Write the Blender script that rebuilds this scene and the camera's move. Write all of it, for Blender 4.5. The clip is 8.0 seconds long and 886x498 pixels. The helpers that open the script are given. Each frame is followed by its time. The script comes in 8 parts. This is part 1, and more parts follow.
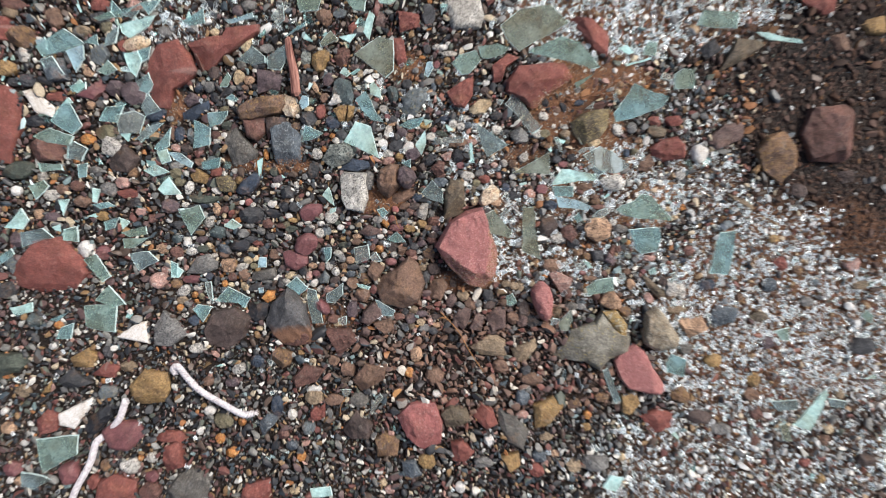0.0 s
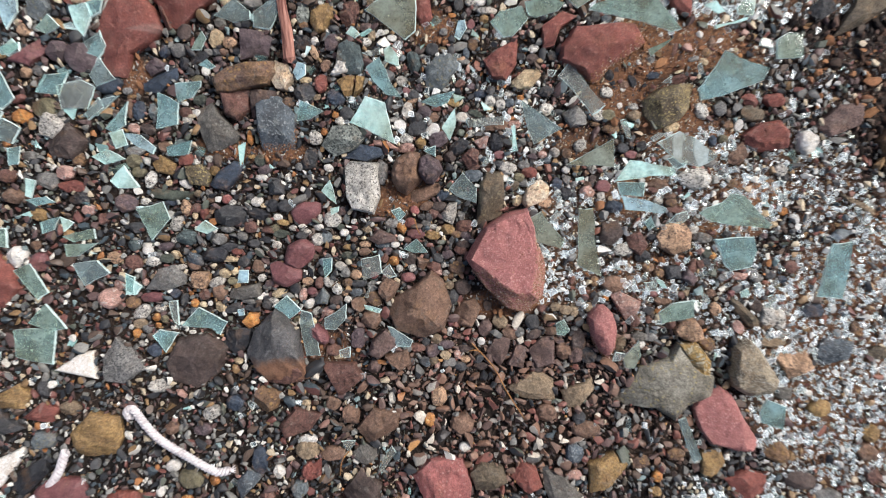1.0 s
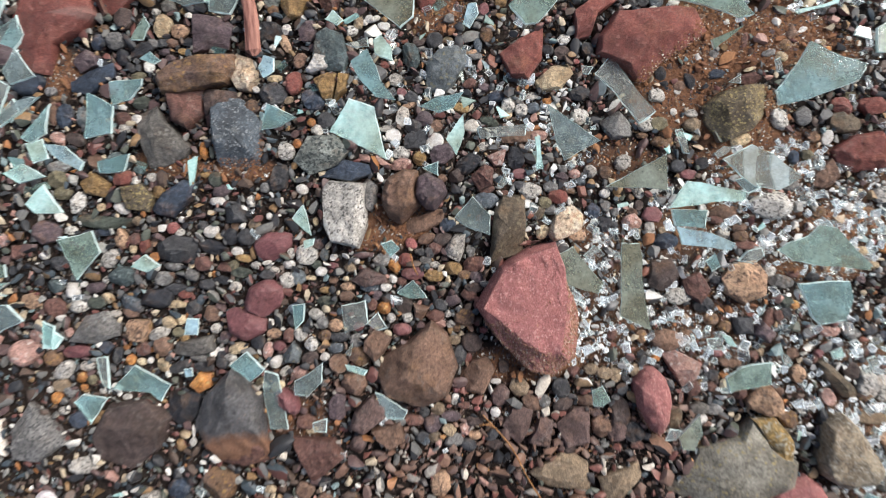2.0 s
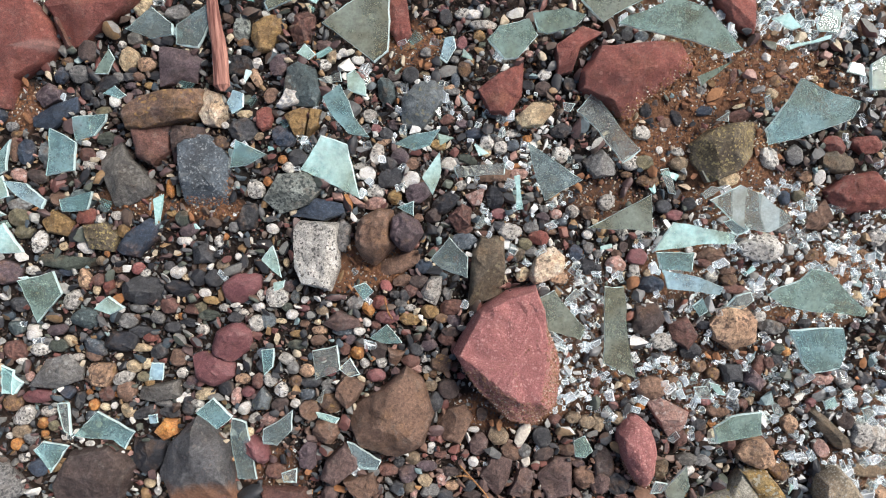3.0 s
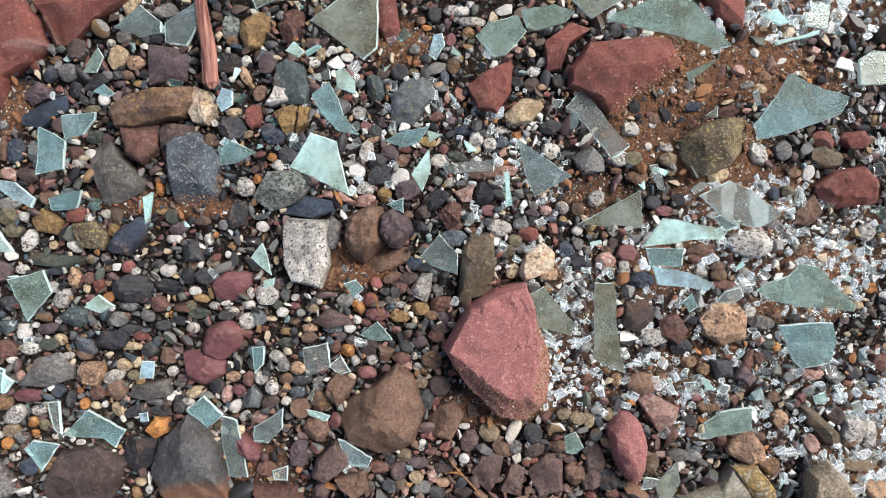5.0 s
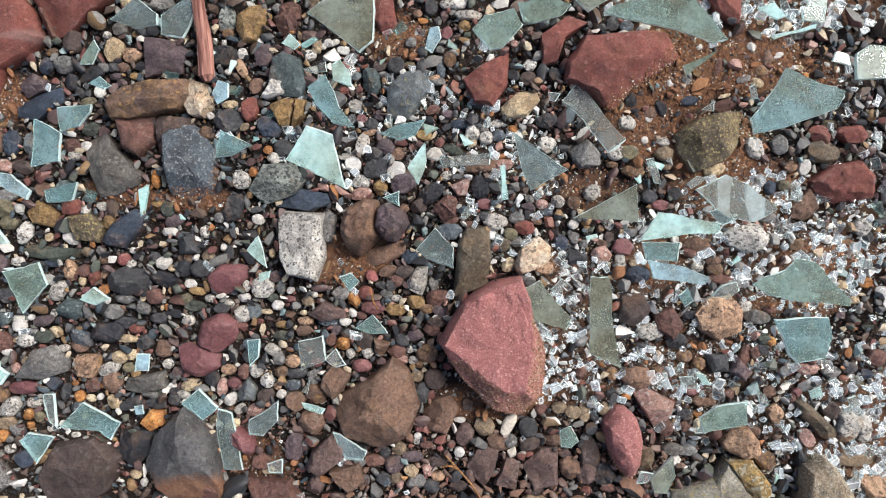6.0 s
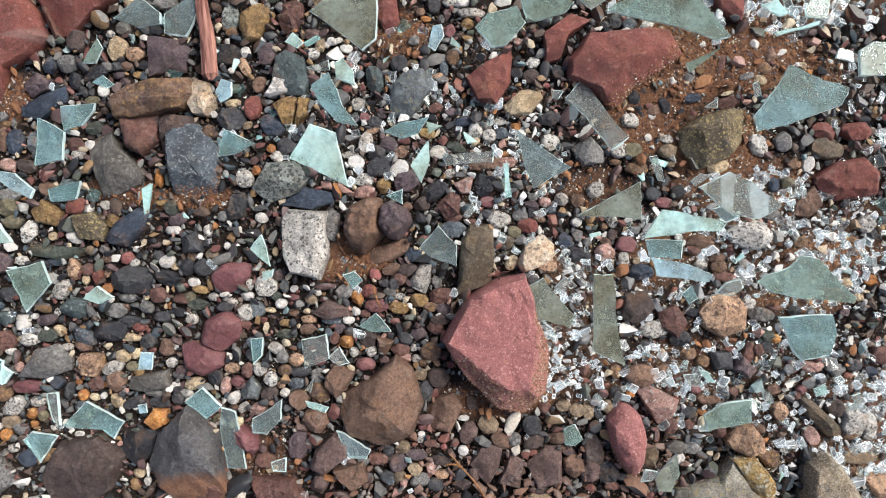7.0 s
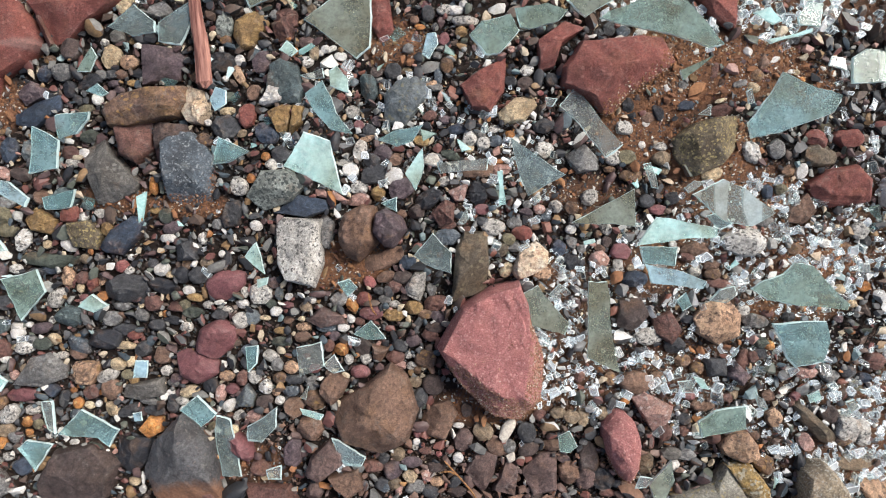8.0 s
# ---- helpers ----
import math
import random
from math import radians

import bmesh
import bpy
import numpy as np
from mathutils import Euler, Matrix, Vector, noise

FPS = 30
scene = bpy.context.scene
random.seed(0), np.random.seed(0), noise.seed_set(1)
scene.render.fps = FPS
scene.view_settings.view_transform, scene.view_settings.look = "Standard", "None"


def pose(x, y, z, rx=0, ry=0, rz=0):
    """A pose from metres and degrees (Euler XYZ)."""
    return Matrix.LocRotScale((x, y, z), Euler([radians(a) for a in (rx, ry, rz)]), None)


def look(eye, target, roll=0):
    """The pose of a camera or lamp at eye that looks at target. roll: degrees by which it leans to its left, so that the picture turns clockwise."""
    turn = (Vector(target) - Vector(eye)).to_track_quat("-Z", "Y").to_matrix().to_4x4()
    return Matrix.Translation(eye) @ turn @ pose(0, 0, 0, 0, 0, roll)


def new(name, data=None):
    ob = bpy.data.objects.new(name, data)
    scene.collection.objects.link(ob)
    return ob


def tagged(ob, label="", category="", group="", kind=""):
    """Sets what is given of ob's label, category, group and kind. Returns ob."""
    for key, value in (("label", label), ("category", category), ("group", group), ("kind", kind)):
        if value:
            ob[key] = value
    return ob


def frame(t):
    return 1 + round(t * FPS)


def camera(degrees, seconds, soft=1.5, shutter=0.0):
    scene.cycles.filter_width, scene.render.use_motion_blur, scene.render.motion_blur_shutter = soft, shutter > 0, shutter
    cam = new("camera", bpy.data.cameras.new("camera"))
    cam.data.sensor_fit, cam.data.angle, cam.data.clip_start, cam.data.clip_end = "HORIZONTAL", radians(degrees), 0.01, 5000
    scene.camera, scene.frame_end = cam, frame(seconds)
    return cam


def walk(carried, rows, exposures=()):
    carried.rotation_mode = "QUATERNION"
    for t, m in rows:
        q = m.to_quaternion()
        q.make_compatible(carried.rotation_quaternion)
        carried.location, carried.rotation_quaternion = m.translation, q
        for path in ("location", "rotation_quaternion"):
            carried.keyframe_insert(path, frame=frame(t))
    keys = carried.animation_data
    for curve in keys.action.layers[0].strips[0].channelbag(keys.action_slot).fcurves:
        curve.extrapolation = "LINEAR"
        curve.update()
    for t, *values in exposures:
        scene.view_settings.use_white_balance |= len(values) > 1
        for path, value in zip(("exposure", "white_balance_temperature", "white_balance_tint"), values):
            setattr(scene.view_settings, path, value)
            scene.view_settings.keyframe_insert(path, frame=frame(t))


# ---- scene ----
cam = camera(65.0, 8.0, soft=1.1, shutter=0.7)
ROWS = [
    (0, 0.0061, 0.0019, 0.9084, -6.35, -0.08, -0.91),
    (0.5, -0.0170, -0.0133, 0.7926, -5.81, -0.04, -0.62),
    (1, -0.0262, -0.0216, 0.7084, -5.19, 0.05, -0.33),
    (1.2, -0.0273, -0.0248, 0.6812, -5.01, 0.11, -0.17),
    (2.3, -0.0138, -0.0249, 0.5321, -2.06, 1.07, 0.19),
    (2.5, -0.0073, -0.0138, 0.5308, -2.01, 1.01, 0.38),
    (3, -0.0023, 0.0017, 0.5302, -2.09, 1.06, 0.23),
    (3.5, -0.0002, -0.0004, 0.5299, -2.10, 1.03, -0.05),
    (4, 0.0000, -0.0024, 0.5305, -1.97, 1.02, -0.01),
    (4.5, 0.0017, -0.0002, 0.5305, -2.01, 0.94, -0.06),
    (6, 0.0079, -0.0053, 0.5300, -2.13, 0.98, 0.15),
    (6.5, 0.0074, -0.0073, 0.5297, -2.17, 1.03, 0.24),
    (7, 0.0066, -0.0084, 0.5298, -1.96, 1.11, 0.02),
    (7.5, 0.0057, -0.0045, 0.5301, -1.98, 0.97, 0.13),
    (8, 0.0095, -0.0031, 0.5302, -1.92, 0.97, -0.10),
]
walk(cam, [(t, pose(x, y, z, rx, ry, rz)) for t, x, y, z, rx, ry, rz in ROWS], exposures=[(0.0, 0.1), (1.2, 0.12), (3.0, 0.18), (8.0, 0.18)])

# ---- daylight: bright overcast, a wide soft sun ----
SUN_AZ, SUN_EL = 35.0, 46.0  # degrees: counter-clockwise from +x, above the horizon
world = bpy.data.worlds.new("overcast_sky")
scene.world = world
world.use_nodes = True
wn, wl = world.node_tree.nodes, world.node_tree.links
sky = wn.new("ShaderNodeTexSky")
sky.sky_type, sky.sun_disc = "NISHITA", False
sky.sun_elevation, sky.sun_rotation = radians(SUN_EL), radians(90 - SUN_AZ)
sky.air_density, sky.dust_density, sky.ozone_density = 1.0, 4.0, 1.5
wn["Background"].inputs["Strength"].default_value = 0.108
wl.new(sky.outputs["Color"], wn["Background"].inputs["Color"])

sun_data = bpy.data.lights.new("sun", "SUN")
sun_data.energy, sun_data.angle, sun_data.color = 3.4, radians(28), (1.0, 0.972, 0.94)
sun = new("sun", sun_data)
d = Vector((math.cos(radians(SUN_AZ)) * math.cos(radians(SUN_EL)), math.sin(radians(SUN_AZ)) * math.cos(radians(SUN_EL)), math.sin(radians(SUN_EL))))
sun.matrix_world = look(d * 20, (0, 0, 0))

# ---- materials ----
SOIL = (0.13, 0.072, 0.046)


def shader(name):
    m = bpy.data.materials.new(name)
    m.use_nodes = True
    n, l = m.node_tree.nodes, m.node_tree.links
    return m, n, l, n["Principled BSDF"]


def mixed(n, l, fac, a, b, blend="MIX"):
    x = n.new("ShaderNodeMix")
    x.data_type, x.blend_type = "RGBA", blend
    for i, v in ((0, fac), (6, a), (7, b)):
        if isinstance(v, (int, float)):
            x.inputs[i].default_value = v
        elif isinstance(v, tuple):
            x.inputs[i].default_value = (*v, 1)
        else:
            l.new(v, x.inputs[i])
    return x.outputs[2]


def ranged(n, l, v, a, b, c=0.0, d=1.0):
    r = n.new("ShaderNodeMapRange")
    l.new(v, r.inputs[0])
    for i, q in enumerate((a, b, c, d)):
        r.inputs[i + 1].default_value = q
    return r.outputs[0]


def grain(n, l, vec, scale, detail=4.0, rough=0.6):
    t = n.new("ShaderNodeTexNoise")
    t.inputs["Scale"].default_value, t.inputs["Detail"].default_value, t.inputs["Roughness"].default_value = scale, detail, rough
    l.new(vec, t.inputs["Vector"])
    return t.outputs["Fac"]


def shifted(n, l, islands=False):
    """Object space, moved by a random amount for each thing, so that no two share one pattern."""
    tc = n.new("ShaderNodeTexCoord")
    r = n.new("ShaderNodeNewGeometry").outputs["Random Per Island"] if islands else n.new("ShaderNodeObjectInfo").outputs["Random"]
    a = n.new("ShaderNodeVectorMath")
    a.operation = "MULTIPLY_ADD"
    k = n.new("ShaderNodeCombineXYZ")
    for i in range(3):
        l.new(r, k.inputs[i])
    l.new(k.outputs[0], a.inputs[0])
    a.inputs[1].default_value = (3.1, 5.3, 7.7)
    l.new(tc.outputs["Object"], a.inputs[2])
    return a.outputs[0], r, tc


def bumped(n, l, b, height, strength, dist):
    u = n.new("ShaderNodeBump")
    u.inputs["Strength"].default_value, u.inputs["Distance"].default_value = strength, dist
    l.new(height, u.inputs["Height"])
    l.new(u.outputs[0], b.inputs["Normal"])


def stone_mat(name, a, b, speck=None, amount=0.0, rough=0.6, dirt=0.5, relief=0.55, spots=500, stain=0.72, foot=0.0):
    m, n, l, p = shader(name)
    v, r, tc = shifted(n, l)
    col = mixed(n, l, ranged(n, l, grain(n, l, v, 70, 5), 0.32, 0.68), a, b)
    col = mixed(n, l, ranged(n, l, r, 0, 1, 0.0, 0.35), col, b)
    # broad stains and bleached patches
    col = mixed(n, l, stain, col, mixed(n, l, ranged(n, l, grain(n, l, v, 38, 5, 0.65), 0.36, 0.64), (0.28, 0.27, 0.26), (0.72, 0.72, 0.72)), "OVERLAY")
    # iron stains on one side, a pale mineral bloom on another
    iron = n.new("ShaderNodeMath")
    iron.operation = "MULTIPLY"
    l.new(ranged(n, l, grain(n, l, v, 52, 6, 0.7), 0.52, 0.66), iron.inputs[0])
    l.new(ranged(n, l, r, 0.2, 1.0, 0.05, 0.6 * stain), iron.inputs[1])
    col = mixed(n, l, iron.outputs[0], col, (0.24, 0.125, 0.055))
    bloom = ranged(n, l, grain(n, l, v, 95, 7, 0.75), 0.57, 0.7, 0.0, 0.32 * stain)
    col = mixed(n, l, bloom, col, (0.40, 0.38, 0.33))
    fine = grain(n, l, v, 420, 6, 0.7)
    col = mixed(n, l, stain, col, mixed(n, l, ranged(n, l, fine, 0.34, 0.66), (0.2, 0.2, 0.2), (0.88, 0.88, 0.88)), "OVERLAY")
    grit = grain(n, l, v, 1500, 3, 0.6)
    col = mixed(n, l, 0.55, col, mixed(n, l, ranged(n, l, grit, 0.36, 0.64), (0.18, 0.18, 0.18), (0.86, 0.86, 0.86)), "OVERLAY")
    if speck:
        vo = n.new("ShaderNodeTexVoronoi")
        vo.inputs["Scale"].default_value = spots
        l.new(v, vo.inputs["Vector"])
        sep = n.new("ShaderNodeSeparateColor")
        l.new(vo.outputs["Color"], sep.inputs[0])
        col = mixed(n, l, ranged(n, l, sep.outputs[0], 1 - amount, 1 - amount + 0.08), col, speck)
    # hairline veins and dark pits
    vein = n.new("ShaderNodeTexVoronoi")
    vein.feature = "DISTANCE_TO_EDGE"
    vein.inputs["Scale"].default_value = 62
    bent = n.new("ShaderNodeVectorMath")
    bent.operation = "ADD"
    warp = n.new("ShaderNodeTexNoise")
    warp.inputs["Scale"].default_value = 75
    l.new(v, warp.inputs["Vector"])
    sc = n.new("ShaderNodeVectorMath")
    sc.operation = "SCALE"
    l.new(warp.outputs["Color"], sc.inputs[0])
    sc.inputs["Scale"].default_value = 0.016
    l.new(v, bent.inputs[0])
    l.new(sc.outputs[0], bent.inputs[1])
    l.new(bent.outputs[0], vein.inputs["Vector"])
    line = n.new("ShaderNodeMath")
    line.operation = "MULTIPLY"
    l.new(ranged(n, l, vein.outputs["Distance"], 0.0, 0.035, 1.0, 0.0), line.inputs[0])
    l.new(ranged(n, l, grain(n, l, v, 24, 2), 0.5, 0.64, 0.0, 0.3 * stain), line.inputs[1])
    col = mixed(n, l, line.outputs[0], col, mixed(n, l, ranged(n, l, r, 0.45, 0.55), (0.05, 0.04, 0.036), (0.42, 0.40, 0.36)))
    pits = ranged(n, l, grain(n, l, v, 780, 4, 0.65), 0.62, 0.7, 0.0, 0.6)
    col = mixed(n, l, pits, col, (0.03, 0.027, 0.025))
    # ridges rubbed pale by the surf
    worn = ranged(n, l, n.new("ShaderNodeNewGeometry").outputs["Pointiness"], 0.52, 0.62, 0.0, 0.25)
    col = mixed(n, l, worn, col, mixed(n, l, 0.5, col, (0.6, 0.57, 0.52)))
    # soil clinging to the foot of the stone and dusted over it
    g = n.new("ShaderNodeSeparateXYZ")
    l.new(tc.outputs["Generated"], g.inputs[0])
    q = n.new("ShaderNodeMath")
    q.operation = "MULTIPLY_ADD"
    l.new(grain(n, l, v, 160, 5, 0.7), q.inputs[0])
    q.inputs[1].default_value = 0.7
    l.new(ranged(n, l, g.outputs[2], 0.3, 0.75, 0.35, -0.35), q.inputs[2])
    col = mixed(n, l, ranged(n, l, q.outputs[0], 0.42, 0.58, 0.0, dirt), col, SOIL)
    if foot:  # one end stood in the soil
        e = n.new("ShaderNodeMath")
        e.operation = "MULTIPLY_ADD"
        l.new(grain(n, l, v, 85, 6, 0.65), e.inputs[0])
        e.inputs[1].default_value = 0.35
        l.new(g.outputs[1], e.inputs[2])
        col = mixed(n, l, ranged(n, l, e.outputs[0], foot + 0.24, foot + 0.12, 0.0, 0.9), col, mixed(n, l, ranged(n, l, fine, 0.35, 0.65), (0.17, 0.075, 0.042), (0.33, 0.17, 0.095)))
    l.new(col, p.inputs["Base Color"])
    l.new(ranged(n, l, grain(n, l, v, 90, 6), 0.35, 0.65, rough - 0.22, rough + 0.2), p.inputs["Roughness"])
    p.inputs["Specular IOR Level"].default_value = 0.4
    bumped(n, l, p, grain(n, l, v, 230, 9, 0.8), relief, 0.0055)
    return m


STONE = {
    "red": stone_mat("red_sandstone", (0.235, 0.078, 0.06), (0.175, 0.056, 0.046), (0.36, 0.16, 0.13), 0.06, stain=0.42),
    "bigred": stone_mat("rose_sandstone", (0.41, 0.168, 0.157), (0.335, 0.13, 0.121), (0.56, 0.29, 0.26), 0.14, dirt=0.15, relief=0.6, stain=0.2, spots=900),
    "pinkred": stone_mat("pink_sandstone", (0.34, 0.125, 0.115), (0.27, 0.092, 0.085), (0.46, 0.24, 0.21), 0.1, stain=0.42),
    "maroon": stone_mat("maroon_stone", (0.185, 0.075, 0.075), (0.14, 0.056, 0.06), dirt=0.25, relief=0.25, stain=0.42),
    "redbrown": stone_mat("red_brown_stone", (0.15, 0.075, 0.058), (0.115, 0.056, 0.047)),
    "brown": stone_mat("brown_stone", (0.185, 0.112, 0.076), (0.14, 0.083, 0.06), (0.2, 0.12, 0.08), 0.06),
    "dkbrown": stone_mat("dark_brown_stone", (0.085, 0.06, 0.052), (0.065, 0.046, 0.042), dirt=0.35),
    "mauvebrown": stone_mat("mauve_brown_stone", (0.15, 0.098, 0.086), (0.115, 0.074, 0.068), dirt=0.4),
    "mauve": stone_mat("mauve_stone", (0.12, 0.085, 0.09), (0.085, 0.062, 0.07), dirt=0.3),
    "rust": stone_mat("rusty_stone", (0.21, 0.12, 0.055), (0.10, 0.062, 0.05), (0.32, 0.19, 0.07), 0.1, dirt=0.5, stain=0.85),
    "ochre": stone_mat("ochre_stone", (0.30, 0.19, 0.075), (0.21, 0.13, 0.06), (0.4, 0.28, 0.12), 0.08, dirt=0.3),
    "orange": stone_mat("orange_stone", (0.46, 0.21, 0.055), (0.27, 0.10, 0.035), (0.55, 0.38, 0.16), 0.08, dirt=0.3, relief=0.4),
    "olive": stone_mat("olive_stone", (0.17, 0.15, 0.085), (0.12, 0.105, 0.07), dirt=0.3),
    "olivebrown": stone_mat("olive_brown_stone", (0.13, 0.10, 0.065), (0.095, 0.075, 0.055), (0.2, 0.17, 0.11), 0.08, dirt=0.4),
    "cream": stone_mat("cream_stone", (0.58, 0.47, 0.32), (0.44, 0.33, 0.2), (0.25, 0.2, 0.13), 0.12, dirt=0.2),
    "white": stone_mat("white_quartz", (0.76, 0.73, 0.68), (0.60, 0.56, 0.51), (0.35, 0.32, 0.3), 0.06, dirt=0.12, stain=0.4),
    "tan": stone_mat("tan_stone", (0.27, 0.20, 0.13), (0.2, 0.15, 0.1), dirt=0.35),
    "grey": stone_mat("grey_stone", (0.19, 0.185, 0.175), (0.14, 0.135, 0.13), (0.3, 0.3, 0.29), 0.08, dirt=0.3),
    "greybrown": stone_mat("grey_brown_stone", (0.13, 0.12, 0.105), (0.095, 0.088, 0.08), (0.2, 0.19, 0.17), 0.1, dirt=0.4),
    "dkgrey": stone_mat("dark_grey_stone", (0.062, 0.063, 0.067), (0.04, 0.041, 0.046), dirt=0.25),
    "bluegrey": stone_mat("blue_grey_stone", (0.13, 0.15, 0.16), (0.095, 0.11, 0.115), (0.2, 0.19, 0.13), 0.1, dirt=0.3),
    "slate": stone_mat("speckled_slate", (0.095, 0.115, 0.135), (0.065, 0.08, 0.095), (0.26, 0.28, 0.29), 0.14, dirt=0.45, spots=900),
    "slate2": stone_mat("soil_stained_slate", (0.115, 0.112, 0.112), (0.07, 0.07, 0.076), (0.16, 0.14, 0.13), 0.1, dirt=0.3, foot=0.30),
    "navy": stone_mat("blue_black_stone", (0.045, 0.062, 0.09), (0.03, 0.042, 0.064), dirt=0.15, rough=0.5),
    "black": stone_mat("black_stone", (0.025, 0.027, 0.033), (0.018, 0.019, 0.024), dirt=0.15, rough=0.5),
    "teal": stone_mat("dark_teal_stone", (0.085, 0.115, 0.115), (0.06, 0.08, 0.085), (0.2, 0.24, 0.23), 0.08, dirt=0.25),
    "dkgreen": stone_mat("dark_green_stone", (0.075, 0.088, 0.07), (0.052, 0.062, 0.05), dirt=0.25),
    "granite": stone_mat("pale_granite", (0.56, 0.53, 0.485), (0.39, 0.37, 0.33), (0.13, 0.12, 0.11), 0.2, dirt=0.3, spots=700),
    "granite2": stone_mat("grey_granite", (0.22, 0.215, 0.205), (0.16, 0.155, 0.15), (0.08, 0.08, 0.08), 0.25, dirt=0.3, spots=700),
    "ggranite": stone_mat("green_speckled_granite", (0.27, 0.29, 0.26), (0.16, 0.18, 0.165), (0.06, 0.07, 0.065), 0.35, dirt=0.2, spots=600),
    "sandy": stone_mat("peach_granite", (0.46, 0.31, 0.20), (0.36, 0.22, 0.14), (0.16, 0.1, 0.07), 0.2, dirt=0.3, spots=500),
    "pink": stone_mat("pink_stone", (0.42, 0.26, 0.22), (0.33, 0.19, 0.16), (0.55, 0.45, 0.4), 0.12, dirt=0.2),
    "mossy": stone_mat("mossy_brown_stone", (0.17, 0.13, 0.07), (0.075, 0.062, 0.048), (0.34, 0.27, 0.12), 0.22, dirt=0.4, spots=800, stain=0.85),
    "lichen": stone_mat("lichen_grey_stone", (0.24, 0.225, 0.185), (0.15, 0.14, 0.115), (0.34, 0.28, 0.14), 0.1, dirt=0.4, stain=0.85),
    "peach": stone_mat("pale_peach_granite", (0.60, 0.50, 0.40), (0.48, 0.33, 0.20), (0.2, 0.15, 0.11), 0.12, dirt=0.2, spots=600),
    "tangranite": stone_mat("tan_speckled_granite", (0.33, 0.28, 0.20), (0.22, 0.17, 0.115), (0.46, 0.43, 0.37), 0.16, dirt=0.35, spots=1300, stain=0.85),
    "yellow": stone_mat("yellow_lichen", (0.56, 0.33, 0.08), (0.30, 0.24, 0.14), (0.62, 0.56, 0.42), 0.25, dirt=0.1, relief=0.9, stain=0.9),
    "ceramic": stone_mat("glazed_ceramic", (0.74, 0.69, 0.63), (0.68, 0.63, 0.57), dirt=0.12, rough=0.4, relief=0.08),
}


def glass_mat(name, tint, dust, film=0.3, bands=False):
    """Window glass, dulled by a thin film of dust."""
    m, n, l, p = shader(name)
    v, r, tc = shifted(n, l)
    p.inputs["Base Color"].default_value = (*tint, 1)
    p.inputs["Transmission Weight"].default_value = 1.0
    p.inputs["IOR"].default_value = 1.5
    l.new(ranged(n, l, grain(n, l, v, 120), 0.35, 0.7, 0.05, 0.13), p.inputs["Roughness"])
    df = n.new("ShaderNodeBsdfDiffuse")
    # a film of dust and dried algae: broad clouds, fine mottling, thin scratches
    cloud = ranged(n, l, grain(n, l, v, 34, 3, 0.55), 0.36, 0.64)
    dc = mixed(n, l, cloud, dust, tuple(q * w for q, w in zip(dust, (0.68, 0.6, 0.52))))
    dc = mixed(n, l, 0.5, dc, mixed(n, l, ranged(n, l, grain(n, l, v, 420, 6, 0.7), 0.35, 0.65), (0.3, 0.3, 0.3), (0.72, 0.72, 0.72)), "OVERLAY")
    l.new(dc, df.inputs["Color"])
    fac = mixed(n, l, 0.45, ranged(n, l, grain(n, l, v, 48, 4, 0.6), 0.36, 0.64, film * 0.25, film * 1.75), ranged(n, l, grain(n, l, v, 260, 7, 0.7), 0.35, 0.65, film * 0.5, film * 1.4))
    if bands:
        # pale bands put into the dust colour, as a reflection on the pane
        w = n.new("ShaderNodeTexWave")
        w.inputs["Scale"].default_value, w.inputs["Distortion"].default_value = 14, 3
        l.new(v, w.inputs["Vector"])
        fac = ranged(n, l, w.outputs["Fac"], 0.45, 0.6, 0.2, 0.65)
    mx = n.new("ShaderNodeMixShader")
    l.new(fac, mx.inputs[0])
    l.new(p.outputs[0], mx.inputs[1])
    l.new(df.outputs[0], mx.inputs[2])
    l.new(mx.outputs[0], n["Material Output"].inputs["Surface"])
    bumped(n, l, p, grain(n, l, v, 25, 1), 0.03, 0.0006)
    p.inputs["Specular IOR Level"].default_value = 0.25
    return m


GLASS = {
    "teal": glass_mat("teal_glass", (0.48, 0.70, 0.71), (0.25, 0.385, 0.41), 0.44),
    "green": glass_mat("green_glass", (0.50, 0.66, 0.61), (0.26, 0.36, 0.335), 0.5),
    "olive": glass_mat("olive_glass", (0.48, 0.55, 0.46), (0.25, 0.28, 0.24), 0.55),
    "grey": glass_mat("grey_green_glass", (0.46, 0.57, 0.58), (0.22, 0.28, 0.295), 0.45),
    "pale": glass_mat("pale_aqua_glass", (0.66, 0.88, 0.87), (0.52, 0.73, 0.72), 0.55),
    "blue": glass_mat("pale_blue_glass", (0.60, 0.78, 0.84), (0.40, 0.56, 0.64), 0.5),
    "clear": glass_mat("clear_glass", (0.72, 0.78, 0.75), (0.32, 0.35, 0.35), 0.28),
    "stripe": glass_mat("painted_reflection_glass", (0.60, 0.72, 0.70), (0.45, 0.52, 0.53), 0.4, True),
}
em, en, el, ep = shader("fractured_glass_edge")
ev, er, etc_ = shifted(en, el)
el.new(mixed(en, el, grain(en, el, ev, 200), (0.58, 0.84, 0.81), (0.90, 0.98, 0.97)), ep.inputs["Base Color"])
ep.inputs["Roughness"].default_value, ep.inputs["Transmission Weight"].default_value = 0.25, 0.3
EDGE = em


